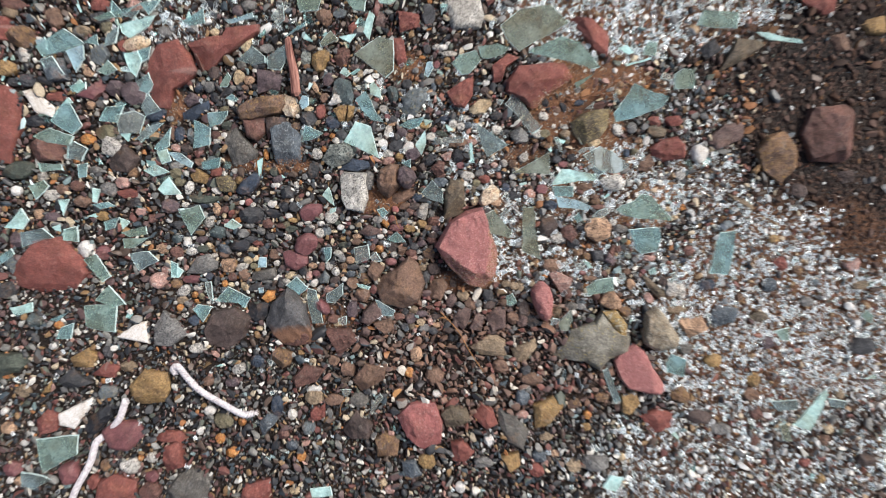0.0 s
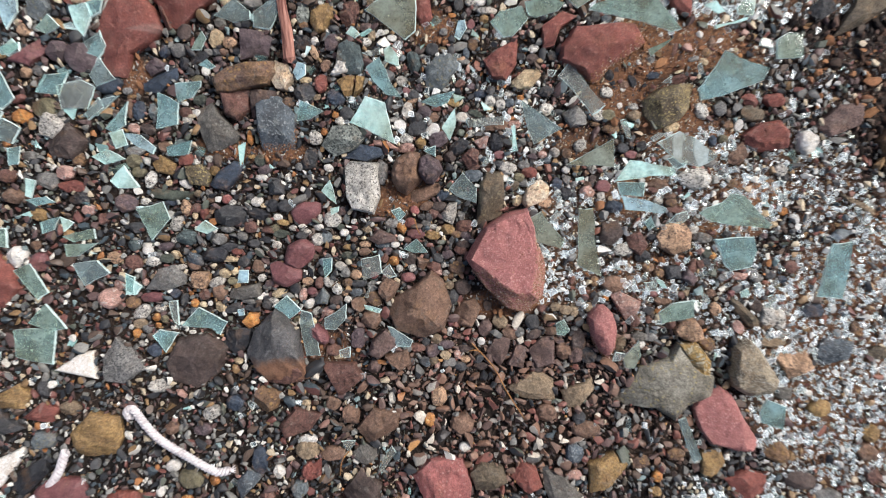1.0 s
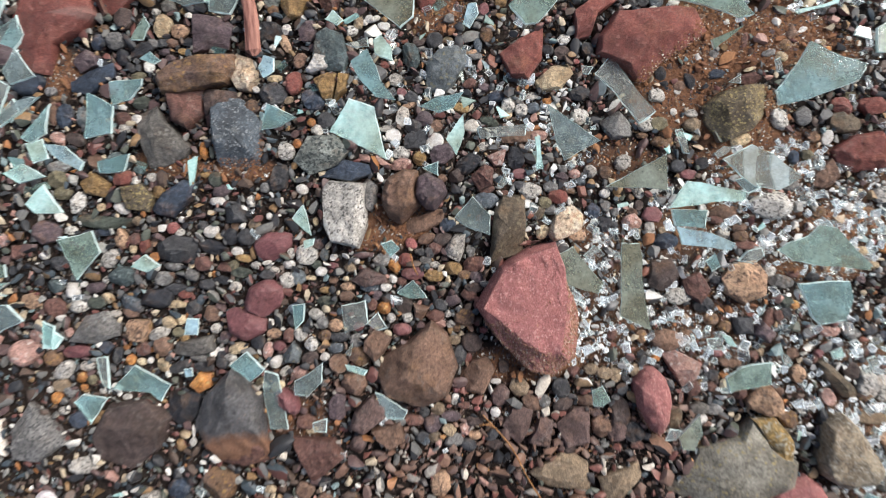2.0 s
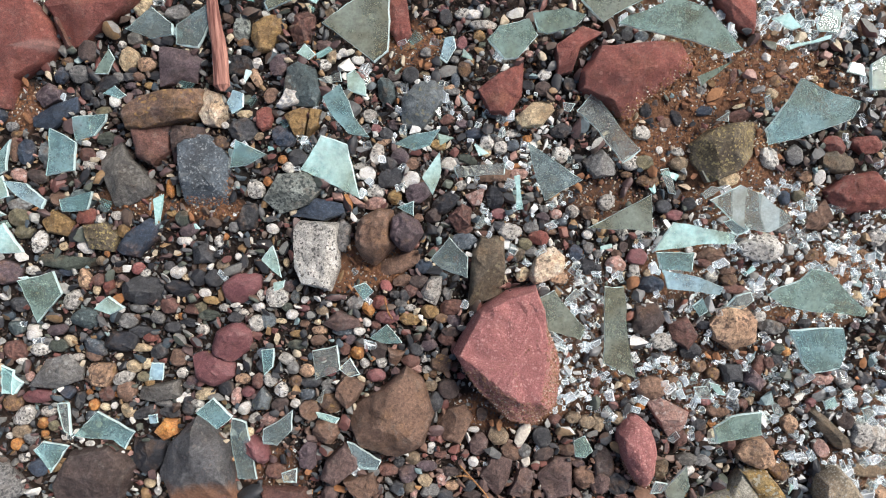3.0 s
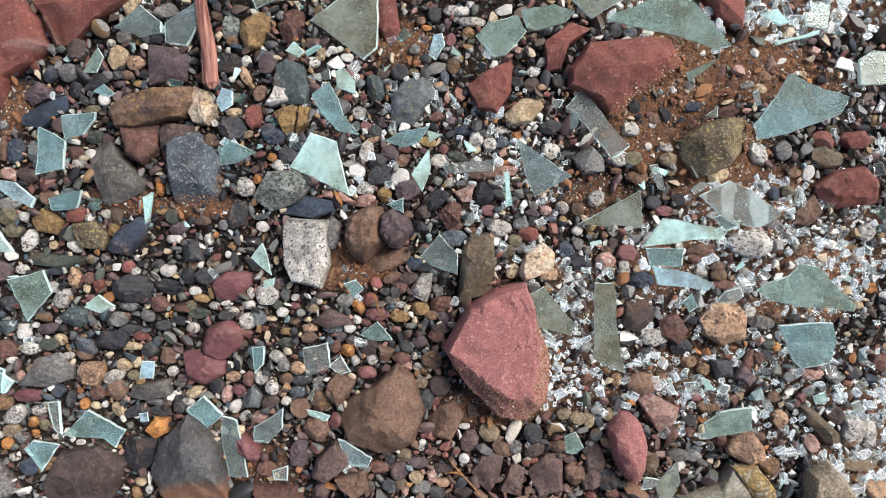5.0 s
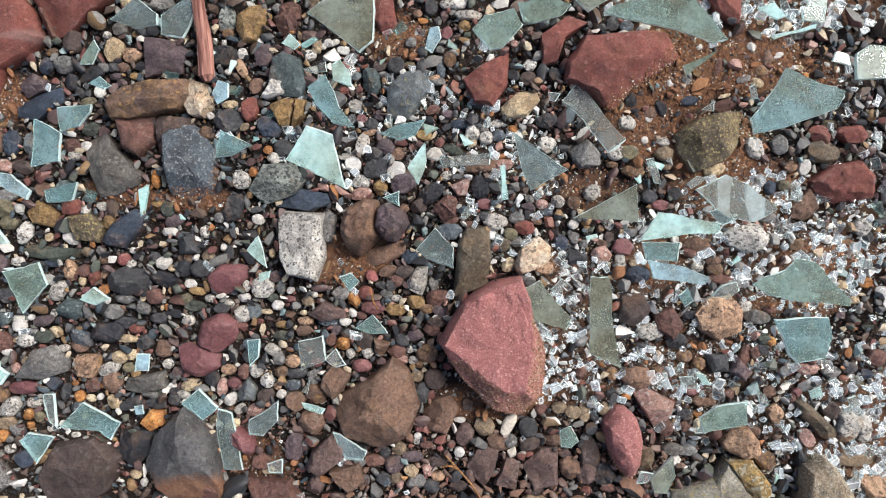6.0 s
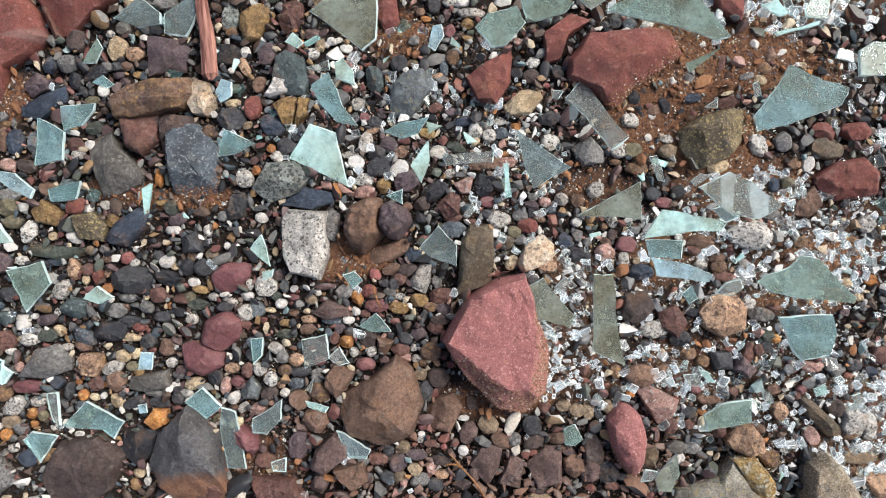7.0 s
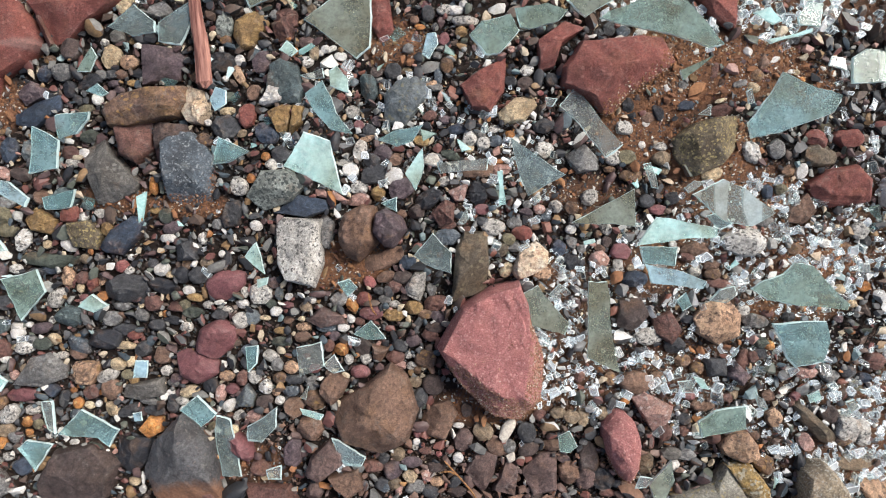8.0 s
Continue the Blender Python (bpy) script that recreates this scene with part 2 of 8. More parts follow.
def island_mat(name, stops, rough=0.5, trans=0.0, object_random=False, relief=0.4):
    """Each loose grain takes one colour of the palette: stops are (share, colour)."""
    m, n, l, p = shader(name)
    v, r, tc = shifted(n, l, not object_random)
    ramp = n.new("ShaderNodeValToRGB")
    ramp.color_ramp.interpolation = "CONSTANT"
    total, at, e = sum(s for s, _ in stops), 0.0, ramp.color_ramp.elements
    e.remove(e[1])
    for i, (s, c) in enumerate(stops):
        q = e[0] if i == 0 else e.new(at / total)
        q.position, q.color = at / total, (*c, 1)
        at += s
    l.new(r, ramp.inputs[0])
    col = ramp.outputs[0]
    fine = grain(n, l, v, 500, 5, 0.7)
    col = mixed(n, l, 0.6, col, mixed(n, l, ranged(n, l, fine, 0.3, 0.7), (0.22, 0.22, 0.22), (0.85, 0.85, 0.85)), "OVERLAY")
    if not trans:
        col = mixed(n, l, ranged(n, l, grain(n, l, v, 130, 4), 0.58, 0.74, 0, 0.4), col, SOIL)
    l.new(col, p.inputs["Base Color"])
    p.inputs["Roughness"].default_value, p.inputs["Transmission Weight"].default_value = rough, trans
    if trans:  # some pieces clear, others whiter to stand for reflections inside the glass
        l.new(ranged(n, l, grain(n, l, v, 9, 1), 0.42, 0.58, 0.97, trans - 0.22), p.inputs["Transmission Weight"])
    p.inputs["Specular IOR Level"].default_value = 0.4
    bumped(n, l, p, grain(n, l, v, 420, 5, 0.7), relief, 0.0008)
    return m


DARK_MIX = [(17, (0.03, 0.031, 0.034)), (8, (0.075, 0.075, 0.076)), (9, (0.10, 0.07, 0.054)), (9, (0.105, 0.066, 0.062)), (7, (0.15, 0.064, 0.054)), (6, (0.06, 0.078, 0.09)),
            (6, (0.17, 0.165, 0.15)), (5, (0.09, 0.10, 0.08)), (4, (0.24, 0.15, 0.075)), (1.5, (0.34, 0.15, 0.06)), (6, (0.46, 0.38, 0.27)), (7, (0.66, 0.63, 0.57)), (3, (0.36, 0.21, 0.17)), (6, (0.3, 0.295, 0.27)), (3, (0.2, 0.27, 0.27))]
BROWN_MIX = [(9, (0.165, 0.103, 0.078)), (8, (0.135, 0.088, 0.076)), (6, (0.2, 0.115, 0.08)), (4, (0.2, 0.085, 0.068)), (3, (0.07, 0.064, 0.064)), (3, (0.13, 0.128, 0.12)), (1, (0.45, 0.24, 0.1)), (2, (0.56, 0.5, 0.42)), (2, (0.3, 0.27, 0.235))]
PALE_MIX = [(7, (0.36, 0.355, 0.34)), (6, (0.18, 0.18, 0.175)), (4, (0.08, 0.08, 0.082)), (4, (0.14, 0.10, 0.08)), (8, (0.62, 0.61, 0.58)), (3, (0.2, 0.085, 0.06)), (2, (0.28, 0.19, 0.11)), (3, (0.12, 0.14, 0.15))]
SOIL_MIX = [(7, (0.105, 0.064, 0.05)), (6, (0.045, 0.028, 0.021)), (5, (0.08, 0.043, 0.028)), (5, (0.028, 0.02, 0.017)), (1, (0.16, 0.085, 0.042)), (1, (0.11, 0.085, 0.068))]
RUST_MIX = [(6, (0.25, 0.115, 0.055)), (5, (0.17, 0.078, 0.042)), (4, (0.33, 0.16, 0.075)), (2, (0.09, 0.05, 0.034)), (2, (0.46, 0.36, 0.26)), (1, (0.62, 0.58, 0.5))]
CRUMB_MIX = [(6, (0.78, 0.83, 0.86)), (4, (0.62, 0.70, 0.72)), (3, (0.70, 0.76, 0.80)), (2, (0.84, 0.86, 0.86)), (3, (0.5, 0.6, 0.61))]
SPLINTER_MIX = [(4, (0.42, 0.64, 0.62)), (3, (0.55, 0.78, 0.76)), (2, (0.4, 0.52, 0.46)), (2, (0.7, 0.86, 0.86))]
DARK_WORN = DARK_MIX[:9] + [(1, (0.3, 0.13, 0.05)), (2, (0.42, 0.35, 0.25)), (2, (0.55, 0.52, 0.46)), (5, (0.19, 0.185, 0.17))]
# the grit's tones are darkened to deepen the shade between pebbles
GRAVEL = {"worn": island_mat("worn_dark_pebble", DARK_WORN), "dark": island_mat("mixed_gravel", DARK_MIX), "brown": island_mat("brown_gravel", BROWN_MIX), "pale": island_mat("pale_gravel", PALE_MIX), "soil": island_mat("soil_crumb", SOIL_MIX, 0.85), "grit": island_mat("gap_shade_grit", [(6, (0.03, 0.024, 0.02)), (5, (0.048, 0.034, 0.027)), (4, (0.062, 0.055, 0.052)), (2, (0.1, 0.05, 0.038)), (1, (0.24, 0.2, 0.16))], 0.8), "rust": island_mat("rusty_soil_crumb", RUST_MIX, 0.85),
          "crust": island_mat("sandy_crust", [(4, (0.32, 0.17, 0.11)), (4, (0.24, 0.115, 0.075)), (3, (0.42, 0.26, 0.19)), (2, (0.16, 0.09, 0.055)), (1, (0.5, 0.42, 0.34))], 0.85)}
CRUMB = island_mat("glass_crumb", CRUMB_MIX, 0.05, 0.92, relief=0.03)
RIM = island_mat("frosted_crumb_edge", [(5, (0.84, 0.88, 0.9)), (3, (0.62, 0.69, 0.72)), (2, (0.74, 0.75, 0.72))], 0.4, 0.45, relief=0.1)
SPLINTER = island_mat("glass_splinter", SPLINTER_MIX, 0.2, 0.6, relief=0.05)

gm, gn, gl, gp = shader("damp_brown_soil")
gv, gr, gt = shifted(gn, gl)
gcol = mixed(gn, gl, ranged(gn, gl, grain(gn, gl, gv, 9, 6), 0.35, 0.65), (0.016, 0.012, 0.0105), (0.05, 0.03, 0.021))
gcol = mixed(gn, gl, 0.7, gcol, mixed(gn, gl, ranged(gn, gl, grain(gn, gl, gv, 320, 6, 0.75), 0.3, 0.7), (0.15, 0.15, 0.15), (0.9, 0.9, 0.9)), "OVERLAY")
far = gn.new("ShaderNodeAttribute")
far.attribute_name = "gravelly"
cells = gn.new("ShaderNodeTexVoronoi")
cells.inputs["Scale"].default_value = 120
gl.new(gv, cells.inputs["Vector"])
csep = gn.new("ShaderNodeSeparateColor")
gl.new(cells.outputs["Color"], csep.inputs[0])
cramp = gn.new("ShaderNodeValToRGB")
cramp.color_ramp.interpolation = "CONSTANT"
for k, c in enumerate(((0.05, 0.05, 0.052), (0.12, 0.08, 0.065), (0.17, 0.065, 0.05), (0.1, 0.11, 0.11), (0.2, 0.19, 0.175), (0.3, 0.2, 0.1), (0.5, 0.47, 0.42))):
    ce = cramp.color_ramp.elements[k] if k < 2 else cramp.color_ramp.elements.new(k / 7)
    ce.position, ce.color = (0, 0.26, 0.42, 0.54, 0.72, 0.86, 0.92)[k], (*c, 1)
gl.new(csep.outputs[0], cramp.inputs[0])
gcol = mixed(gn, gl, far.outputs["Fac"], gcol, mixed(gn, gl, ranged(gn, gl, cells.outputs["Distance"], 0.3, 0.75), cramp.outputs[0], (0.03, 0.022, 0.018)))
ga = gn.new("ShaderNodeAttribute")
ga.attribute_name = "rusty"
gcol = mixed(gn, gl, ranged(gn, gl, ga.outputs["Fac"], 0.2, 0.7), gcol, mixed(gn, gl, ranged(gn, gl, grain(gn, gl, gv, 260, 6, 0.75), 0.32, 0.68), (0.11, 0.05, 0.027), (0.36, 0.165, 0.078)))
gl.new(gcol, gp.inputs["Base Color"])
gp.inputs["Roughness"].default_value = 0.85
bumped(gn, gl, gp, grain(gn, gl, gv, 210, 9, 0.8), 1.0, 0.006)
GROUND = gm

wm, wn2, wl2, wp = shader("weathered_red_wood")
wv, wr, wt = shifted(wn2, wl2)
mp = wn2.new("ShaderNodeMapping")
mp.inputs["Scale"].default_value = (1, 0.06, 1)
wl2.new(wt.outputs["Object"], mp.inputs["Vector"])
wg = grain(wn2, wl2, mp.outputs[0], 420, 5)
wl2.new(mixed(wn2, wl2, ranged(wn2, wl2, wg, 0.35, 0.65), (0.13, 0.04, 0.03), (0.5, 0.25, 0.19)), wp.inputs["Base Color"])
wp.inputs["Roughness"].default_value = 0.75
bumped(wn2, wl2, wp, wg, 0.8, 0.001)
WOOD = wm
rm, rn, rl, rp = shader("dirty_white_cord")
rv, rr, rt = shifted(rn, rl)
rl.new(mixed(rn, rl, ranged(rn, rl, grain(rn, rl, rv, 220, 5), 0.4, 0.7), (0.74, 0.70, 0.71), (0.42, 0.37, 0.38)), rp.inputs["Base Color"])
rp.inputs["Roughness"].default_value = 0.9
bumped(rn, rl, rp, grain(rn, rl, rv, 1500, 3), 0.6, 0.0006)
ROPE = rm
STRAW = stone_mat("dry_straw", (0.34, 0.17, 0.06), (0.24, 0.11, 0.045), dirt=0.1)

# ---- the plan of the ground: where glass crumbs, soil and brown stones prevail ----
CELL, X0, Y0, NX, NY = 0.001, -0.80, -0.54, 1600, 1080


def zone(spots):
    """A plan, every 4 mm, of how far each place lies inside any of the soft ellipses (x, y, rx, ry, weight): 0 to 1."""
    out = np.zeros((NY // 4, NX // 4))
    for j in range(NY // 4):
        for i in range(NX // 4):
            x, y = X0 + i * 0.004, Y0 + j * 0.004
            wob = 0.22 * noise.noise(Vector((x * 14, y * 14, 9.0))) + 0.14 * noise.noise(Vector((x * 50, y * 50, 3.0)))
            for cx, cy, rx, ry, w in spots:
                q = math.hypot((x - cx) / rx, (y - cy) / ry) + wob
                out[j, i] = max(out[j, i], w * min(1.0, max(0.0, (1.18 - q) / 0.36)))
    return out


def share(plan, x, y):
    return plan[min(max(int((y - Y0) / 0.004), 0), NY // 4 - 1), min(max(int((x - X0) / 0.004), 0), NX // 4 - 1)]


CRUMBS = zone([(-0.321, 0.197, 0.051, 0.037, 0.6), (-0.227, 0.203, 0.044, 0.026, 0.4), (0.480, -0.196, 0.221, 0.169, 1), (0.436, -0.422, 0.243, 0.118, 0.7), (0.265, 0.192, 0.184, 0.055, 1), (0.094, -0.122, 0.04, 0.044, 0.85), (0.083, -0.036, 0.032, 0.017, 1), (0.100, -0.075, 0.026, 0.039, 0.8), (0.169, -0.126, 0.112, 0.019, 0.7), (0.285, -0.022, 0.125, 0.055, 0.8), (0.142, -0.067, 0.059, 0.066, 0.55), (0.041, 0.029, 0.044, 0.066, 0.5), (-0.060, 0.066, 0.081, 0.051, 0.3), (0.328, 0.085, 0.044, 0.044, 0.4), (0.236, -0.130, 0.088, 0.044, 0.6)])
EARTH = zone([(0.527, 0.076, 0.132, 0.147, 1), (0.402, 0.134, 0.081, 0.051, 0.7), (0.570, -0.040, 0.055, 0.096, 1)])
RUST = zone([(0.228, 0.025, 0.056, 0.026, 0.55), (0.285, -0.030, 0.039, 0.013, 0.7), (0.159, -0.036, 0.03, 0.022, 0.5), (0.108, 0.019, 0.034, 0.022, 0.45), (0.220, 0.115, 0.052, 0.024, 0.9), (0.266, 0.103, 0.034, 0.022, 0.6), (0.163, 0.111, 0.041, 0.032, 1), (0.145, 0.067, 0.032, 0.026, 0.8), (0.208, 0.053, 0.039, 0.026, 0.8), (-0.196, 0.010, 0.039, 0.009, 0.9), (-0.250, 0.019, 0.026, 0.013, 0.8), (-0.084, -0.041, 0.026, 0.013, 0.7), (-0.063, -0.026, 0.026, 0.022, 0.8), (-0.037, 0.135, 0.024, 0.019, 0.7), (-0.333, 0.088, 0.019, 0.019, 0.8), (0.040, -0.144, 0.047, 0.017, 0.7), (0.269, -0.068, 0.039, 0.011, 0.6), (0.185, -0.105, 0.039, 0.022, 0.4), (0.381, 0.085, 0.044, 0.044, 0.25), (-0.142, -0.189, 0.034, 0.017, 0.5)])
BROWN = zone([(0.038, -0.234, 0.14, 0.103, 1), (-0.103, -0.187, 0.096, 0.051, 0.7), (0.189, -0.283, 0.081, 0.044, 0.8), (0.090, -0.298, 0.088, 0.044, 0.7)])
TEAL = zone([(-0.437, 0.063, 0.169, 0.191, 1), (-0.258, 0.081, 0.243, 0.096, 0.8), (-0.089, 0.099, 0.125, 0.103, 0.7), (-0.492, -0.180, 0.118, 0.044, 0.8), (-0.149, 0.199, 0.221, 0.044, 0.7), (0.199, -0.021, 0.147, 0.066, 0.4)])


# ---- the ground: one sheet, finely uneven in the middle, out to the horizon ----


def relief(x, y):
    return 0.0035 * noise.noise(Vector((x * 9, y * 9, 0.3))) + 0.002 * noise.noise(Vector((x * 31, y * 31, 4.2)))


def lines(inner, step):
    a = list(np.arange(-inner, inner + step / 2, step))
    out, s = [], step
    q = inner
    while q < 400:
        s *= 1.5
        q += s
        out.append(q)
    return [-o for o in reversed(out)] + a + out


def mesh_object(name, verts, faces, mats, smooth=True, sharp=None):
    me = bpy.data.meshes.new(name)
    me.from_pydata([tuple(v) for v in verts], [], [tuple(f) for f in faces])
    for m in mats:
        me.materials.append(m)
    me.polygons.foreach_set("use_smooth", [smooth] * len(me.polygons))
    if sharp:
        me.set_sharp_from_angle(angle=radians(sharp))
    me.update()
    return new(name, me)


gx, gy = lines(0.78, 0.008), lines(0.52, 0.008)
near = [(abs(x) < 0.78 and abs(y) < 0.52) for y in gy for x in gx]
gverts = [(x, y, relief(x, y) - 0.006 + 0.0065 * max(share(RUST, x, y), share(EARTH, x, y), 0.4 * share(CRUMBS, x, y)) if k else -0.006) for (y, x), k in zip(((y, x) for y in gy for x in gx), near)]
gw = len(gx)
gfaces = [(j * gw + i, j * gw + i + 1, (j + 1) * gw + i + 1, (j + 1) * gw + i) for j in range(len(gy) - 1) for i in range(gw - 1)]
ground = mesh_object("ground", gverts, gfaces, [GROUND])
ground.data.attributes.new("rusty", "FLOAT", "POINT").data.foreach_set("value", [max(share(RUST, v[0], v[1]), 0.5 * share(CRUMBS, v[0], v[1])) if k else 0.0 for v, k in zip(gverts, near)])
ground.data.attributes.new("gravelly", "FLOAT", "POINT").data.foreach_set("value", [min(1.0, max(0.0, (max(abs(v[0]) - 0.64, abs(v[1]) - 0.45)) / 0.05)) for v in gverts])
tagged(ground, "bare damp red-brown soil under the gravel", "ground", kind="structure")

# ---- builders ----
SOLID, UNDER = np.zeros((NY, NX), bool), np.zeros((NY, NX), bool)  # plan of what stands on the ground, by the millimetre


def stamp(mask, pts):
    """Mark a polygon of the plan."""
    p = (np.array(pts) - (X0, Y0)) / CELL
    i0, j0 = np.maximum(np.floor(p.min(0)).astype(int), 0)
    i1, j1 = np.minimum(np.ceil(p.max(0)).astype(int) + 1, (NX, NY))
    if i1 <= i0 or j1 <= j0:
        return
    X, Y = np.meshgrid(np.arange(i0, i1) + 0.5, np.arange(j0, j1) + 0.5)
    inside = np.zeros(X.shape, bool)
    for a, b in zip(p, np.roll(p, -1, 0)):
        cross = (a[1] > Y) != (b[1] > Y)
        inside ^= cross & (X < (b[0] - a[0]) * (Y - a[1]) / (b[1] - a[1] + 1e-12) + a[0])
    mask[j0:j1, i0:i1] |= inside


def reach(pts, ang):
    """How far the outline lies from its middle in each direction."""
    out = np.zeros(len(ang))
    dx, dy = np.cos(ang), np.sin(ang)
    for a, b in zip(pts, np.roll(pts, -1, 0)):
        ex, ey = b - a
        den = dx * ey - dy * ex
        den = np.where(np.abs(den) < 1e-12, 1e-12, den)
        t = (a[0] * ey - a[1] * ex) / den
        s = (a[0] * dy - a[1] * dx) / den
        out = np.maximum(out, np.where((t > 0) & (s >= -1e-6) & (s <= 1 + 1e-6), t, 0))
    return out


LOOKS = {"red": "red sandstone", "ochre": "ochre stone", "redbrown": "red-brown stone", "rust": "rust-brown stone", "sandy": "peach-coloured granite", "mauve": "mauve-grey stone",
         "greybrown": "grey-brown stone", "slate": "speckled slate", "navy": "blue-black stone", "teal": "dark teal stone", "white": "white quartz", "bluegrey": "blue-grey stone",
         "ggranite": "green-speckled granite", "granite": "pale speckled granite", "grey": "grey stone", "brown": "brown stone", "mauvebrown": "mauve-brown stone", "orange": "bright orange stone",
         "olive": "olive stone", "cream": "cream-coloured stone", "dkgrey": "dark grey stone", "mossy": "moss-speckled brown stone", "pink": "pink stone", "dkgreen": "dark green stone",
         "maroon": "smooth maroon stone", "black": "black stone", "slate2": "soil-stained dark slate", "dkbrown": "dark brown stone", "granite2": "grey granite", "bigred": "rose-red sandstone",
         "olivebrown": "olive-brown stone", "pinkred": "pinkish red sandstone", "lichen": "lichen-grey stone", "tan": "tan stone", "ceramic": "glazed white ceramic", "yellow": "yellow ochre stone", "peach": "pale peach granite", "tangranite": "tan speckled granite"}
TINTS = {"grey": "grey-green", "olive": "dusty olive", "teal": "teal", "pale": "pale aqua", "green": "dusty green", "blue": "pale blue", "clear": "clear", "stripe": "white-banded, reflection-painted"}


def bedding(x, y):
    """What a thing lies on, by the plan of the ground."""
    for plan, words in ((EARTH, "in dark brown soil"), (CRUMBS, "among glass crumbs"), (BROWN, "among brown pebbles"), (RUST, "in rusty brown soil")):
        if share(plan, x, y) > 0.5:
            return words
    return "on mixed dark gravel"


def sized(size, small=0.018, large=0.045):
    return "small " if size < small else "large " if size > large else ""



def stone(kind, x, y, h, outline, label="", lean=(0, 0), square=0.5, facets=7, name="", rounding=0, cuts=(), rough=1.0, flat=False, form="angular", chisel=0):
    """A stone half sunk in the ground: outline in mm about (x, y), height in mm above the ground."""
    pts = np.array(outline, float) / 1000
    h /= 1000
    size = float(np.ptp(pts, axis=0).max())
    rnd = random.Random(int(x * 1e5) * 7919 + int(y * 1e5))
    nu, nv = (170, 64) if chisel else (72, 24) if size > 0.04 else (44, 15) if size > 0.018 else (26, 9)
    ang = np.linspace(0, 2 * math.pi, nu - len(pts), endpoint=False)
    ang = np.sort(np.concatenate((ang, np.arctan2(pts[:, 1], pts[:, 0]) % (2 * math.pi))))
    rad = reach(pts, ang)
    for _ in range(rounding):
        rad = 0.25 * np.roll(rad, 1) + 0.5 * rad + 0.25 * np.roll(rad, -1)
    verts = []
    for k in range(nv):
        f = -0.8 + (0.8 + math.pi / 2) * k / nv
        c, s = math.cos(f) ** square, math.copysign(abs(math.sin(f)) ** 0.8, f)
        for a, r in zip(ang, rad):
            verts.append([math.cos(a) * r * c, math.sin(a) * r * c, s * h])
    verts.append([0, 0, h])
    v = np.array(verts)
    up = np.clip(v[:, 2] / h, 0, 1)
    v[:, 0] += up * lean[0] / 1000
    v[:, 1] += up * lean[1] / 1000
    planes = [(radians(a), radians(e), f) for a, e, f in cuts]
    planes += [(rnd.uniform(0, 6.283), rnd.uniform(0.75, 1.4), rnd.uniform(0.68, 0.9)) for _ in range(facets)]
    for a, e, share_kept in planes:
        nrm = np.array((math.cos(a) * math.cos(e), math.sin(a) * math.cos(e), math.sin(e)))
        dots = v @ nrm
        over = np.maximum(dots - dots.max() * share_kept, 0)
        v -= over[:, None] * nrm * 0.97
    off = Vector((rnd.uniform(-50, 50), rnd.uniform(-50, 50), rnd.uniform(-50, 50)))
    for i, q in enumerate(v):
        w = Vector(q)
        n1 = noise.noise(w * (2.6 / size) + off)
        n2 = noise.noise(w * (9.0 / size) + off)
        n3 = noise.noise(w * 420 + off)
        g = 1 + rough * (0.02 * n1 + 0.018 * n2)
        v[i] = q * (g, g, g)
        v[i][2] += rough * ((0.05 * n1 + 0.06 * n2) * h + 0.0005 * n3)
        if chisel:  # split along its bedding: small ledges and pits
            c1 = noise.noise(Vector((w.x * 190 + w.y * 70, w.y * 110 - w.x * 40, w.z * 110)) + off)
            c2 = noise.noise(w * 85 + off)
            core = min(1.0, math.hypot(w.x, w.y) / 0.012)
            v[i][2] -= core * chisel / 1000 * (min(1.0, max(0.0, (c1 - 0.1) * 5)) * max(0.1, 0.45 + c2) + 0.5 * c2)
    faces = [(k * nu + i, k * nu + (i + 1) % nu, (k + 1) * nu + (i + 1) % nu, (k + 1) * nu + i) for k in range(nv - 1) for i in range(nu)]
    faces += [((nv - 1) * nu + i, (nv - 1) * nu + (i + 1) % nu, nv * nu) for i in range(nu)]
    faces.append(tuple(reversed(range(nu))))
    kin = {"white": "quartz_pebble", "cream": "quartz_pebble", "granite": "granite_pebble", "ggranite": "granite_pebble", "sandy": "granite_pebble", "slate": "slate_pebble", "navy": "slate_pebble", "bluegrey": "slate_pebble"}
    what = name or ("rock" if size > 0.04 else "stone" if size > 0.018 else kin[kind] if kind in kin else "pebble")
    ob = mesh_object(what, v, faces, [STONE[kind]], True, 24)
    ob.location = (x, y, relief(x, y) - 0.001)
    stamp(SOLID, pts * 0.84 + (x, y))
    label = label or f"{sized(size)}{'flat ' if flat else ''}{form} {LOOKS[kind]} {bedding(x, y)}"
    return tagged(ob, label, what.replace("_", " "), group=what + "s in the gravel")


def pebble(kind, x, y, a, b, turn, h=0):
    """A worn pebble: its place and half length and half width in mm, its turn in degrees."""
    rnd = random.Random(int(x * 97) * 7919 + int(y * 97))
    corners, start = rnd.randint(6, 9), rnd.uniform(0, 6.283)
    worn, c, s = rnd.random(), math.cos(radians(turn)), math.sin(radians(turn))
    outline = []
    for i in range(corners):
        q = start + 6.283 * (i + rnd.uniform(-0.22, 0.22)) / corners
        r = rnd.uniform(0.98, 1.12) if worn > 0.45 else rnd.uniform(0.9, 1.22)
        u, v = a * r * math.cos(q), b * r * math.sin(q)
        outline.append((u * c - v * s, u * s + v * c))
    return stone(kind, x / 1000, y / 1000, h or b * rnd.uniform(0.7, 1.0), outline, square=rnd.uniform(0.55, 0.8), facets=rnd.randint(2, 5), rounding=2 if worn > 0.45 else 1,
                 form="rounded" if worn > 0.45 else "worn angular")


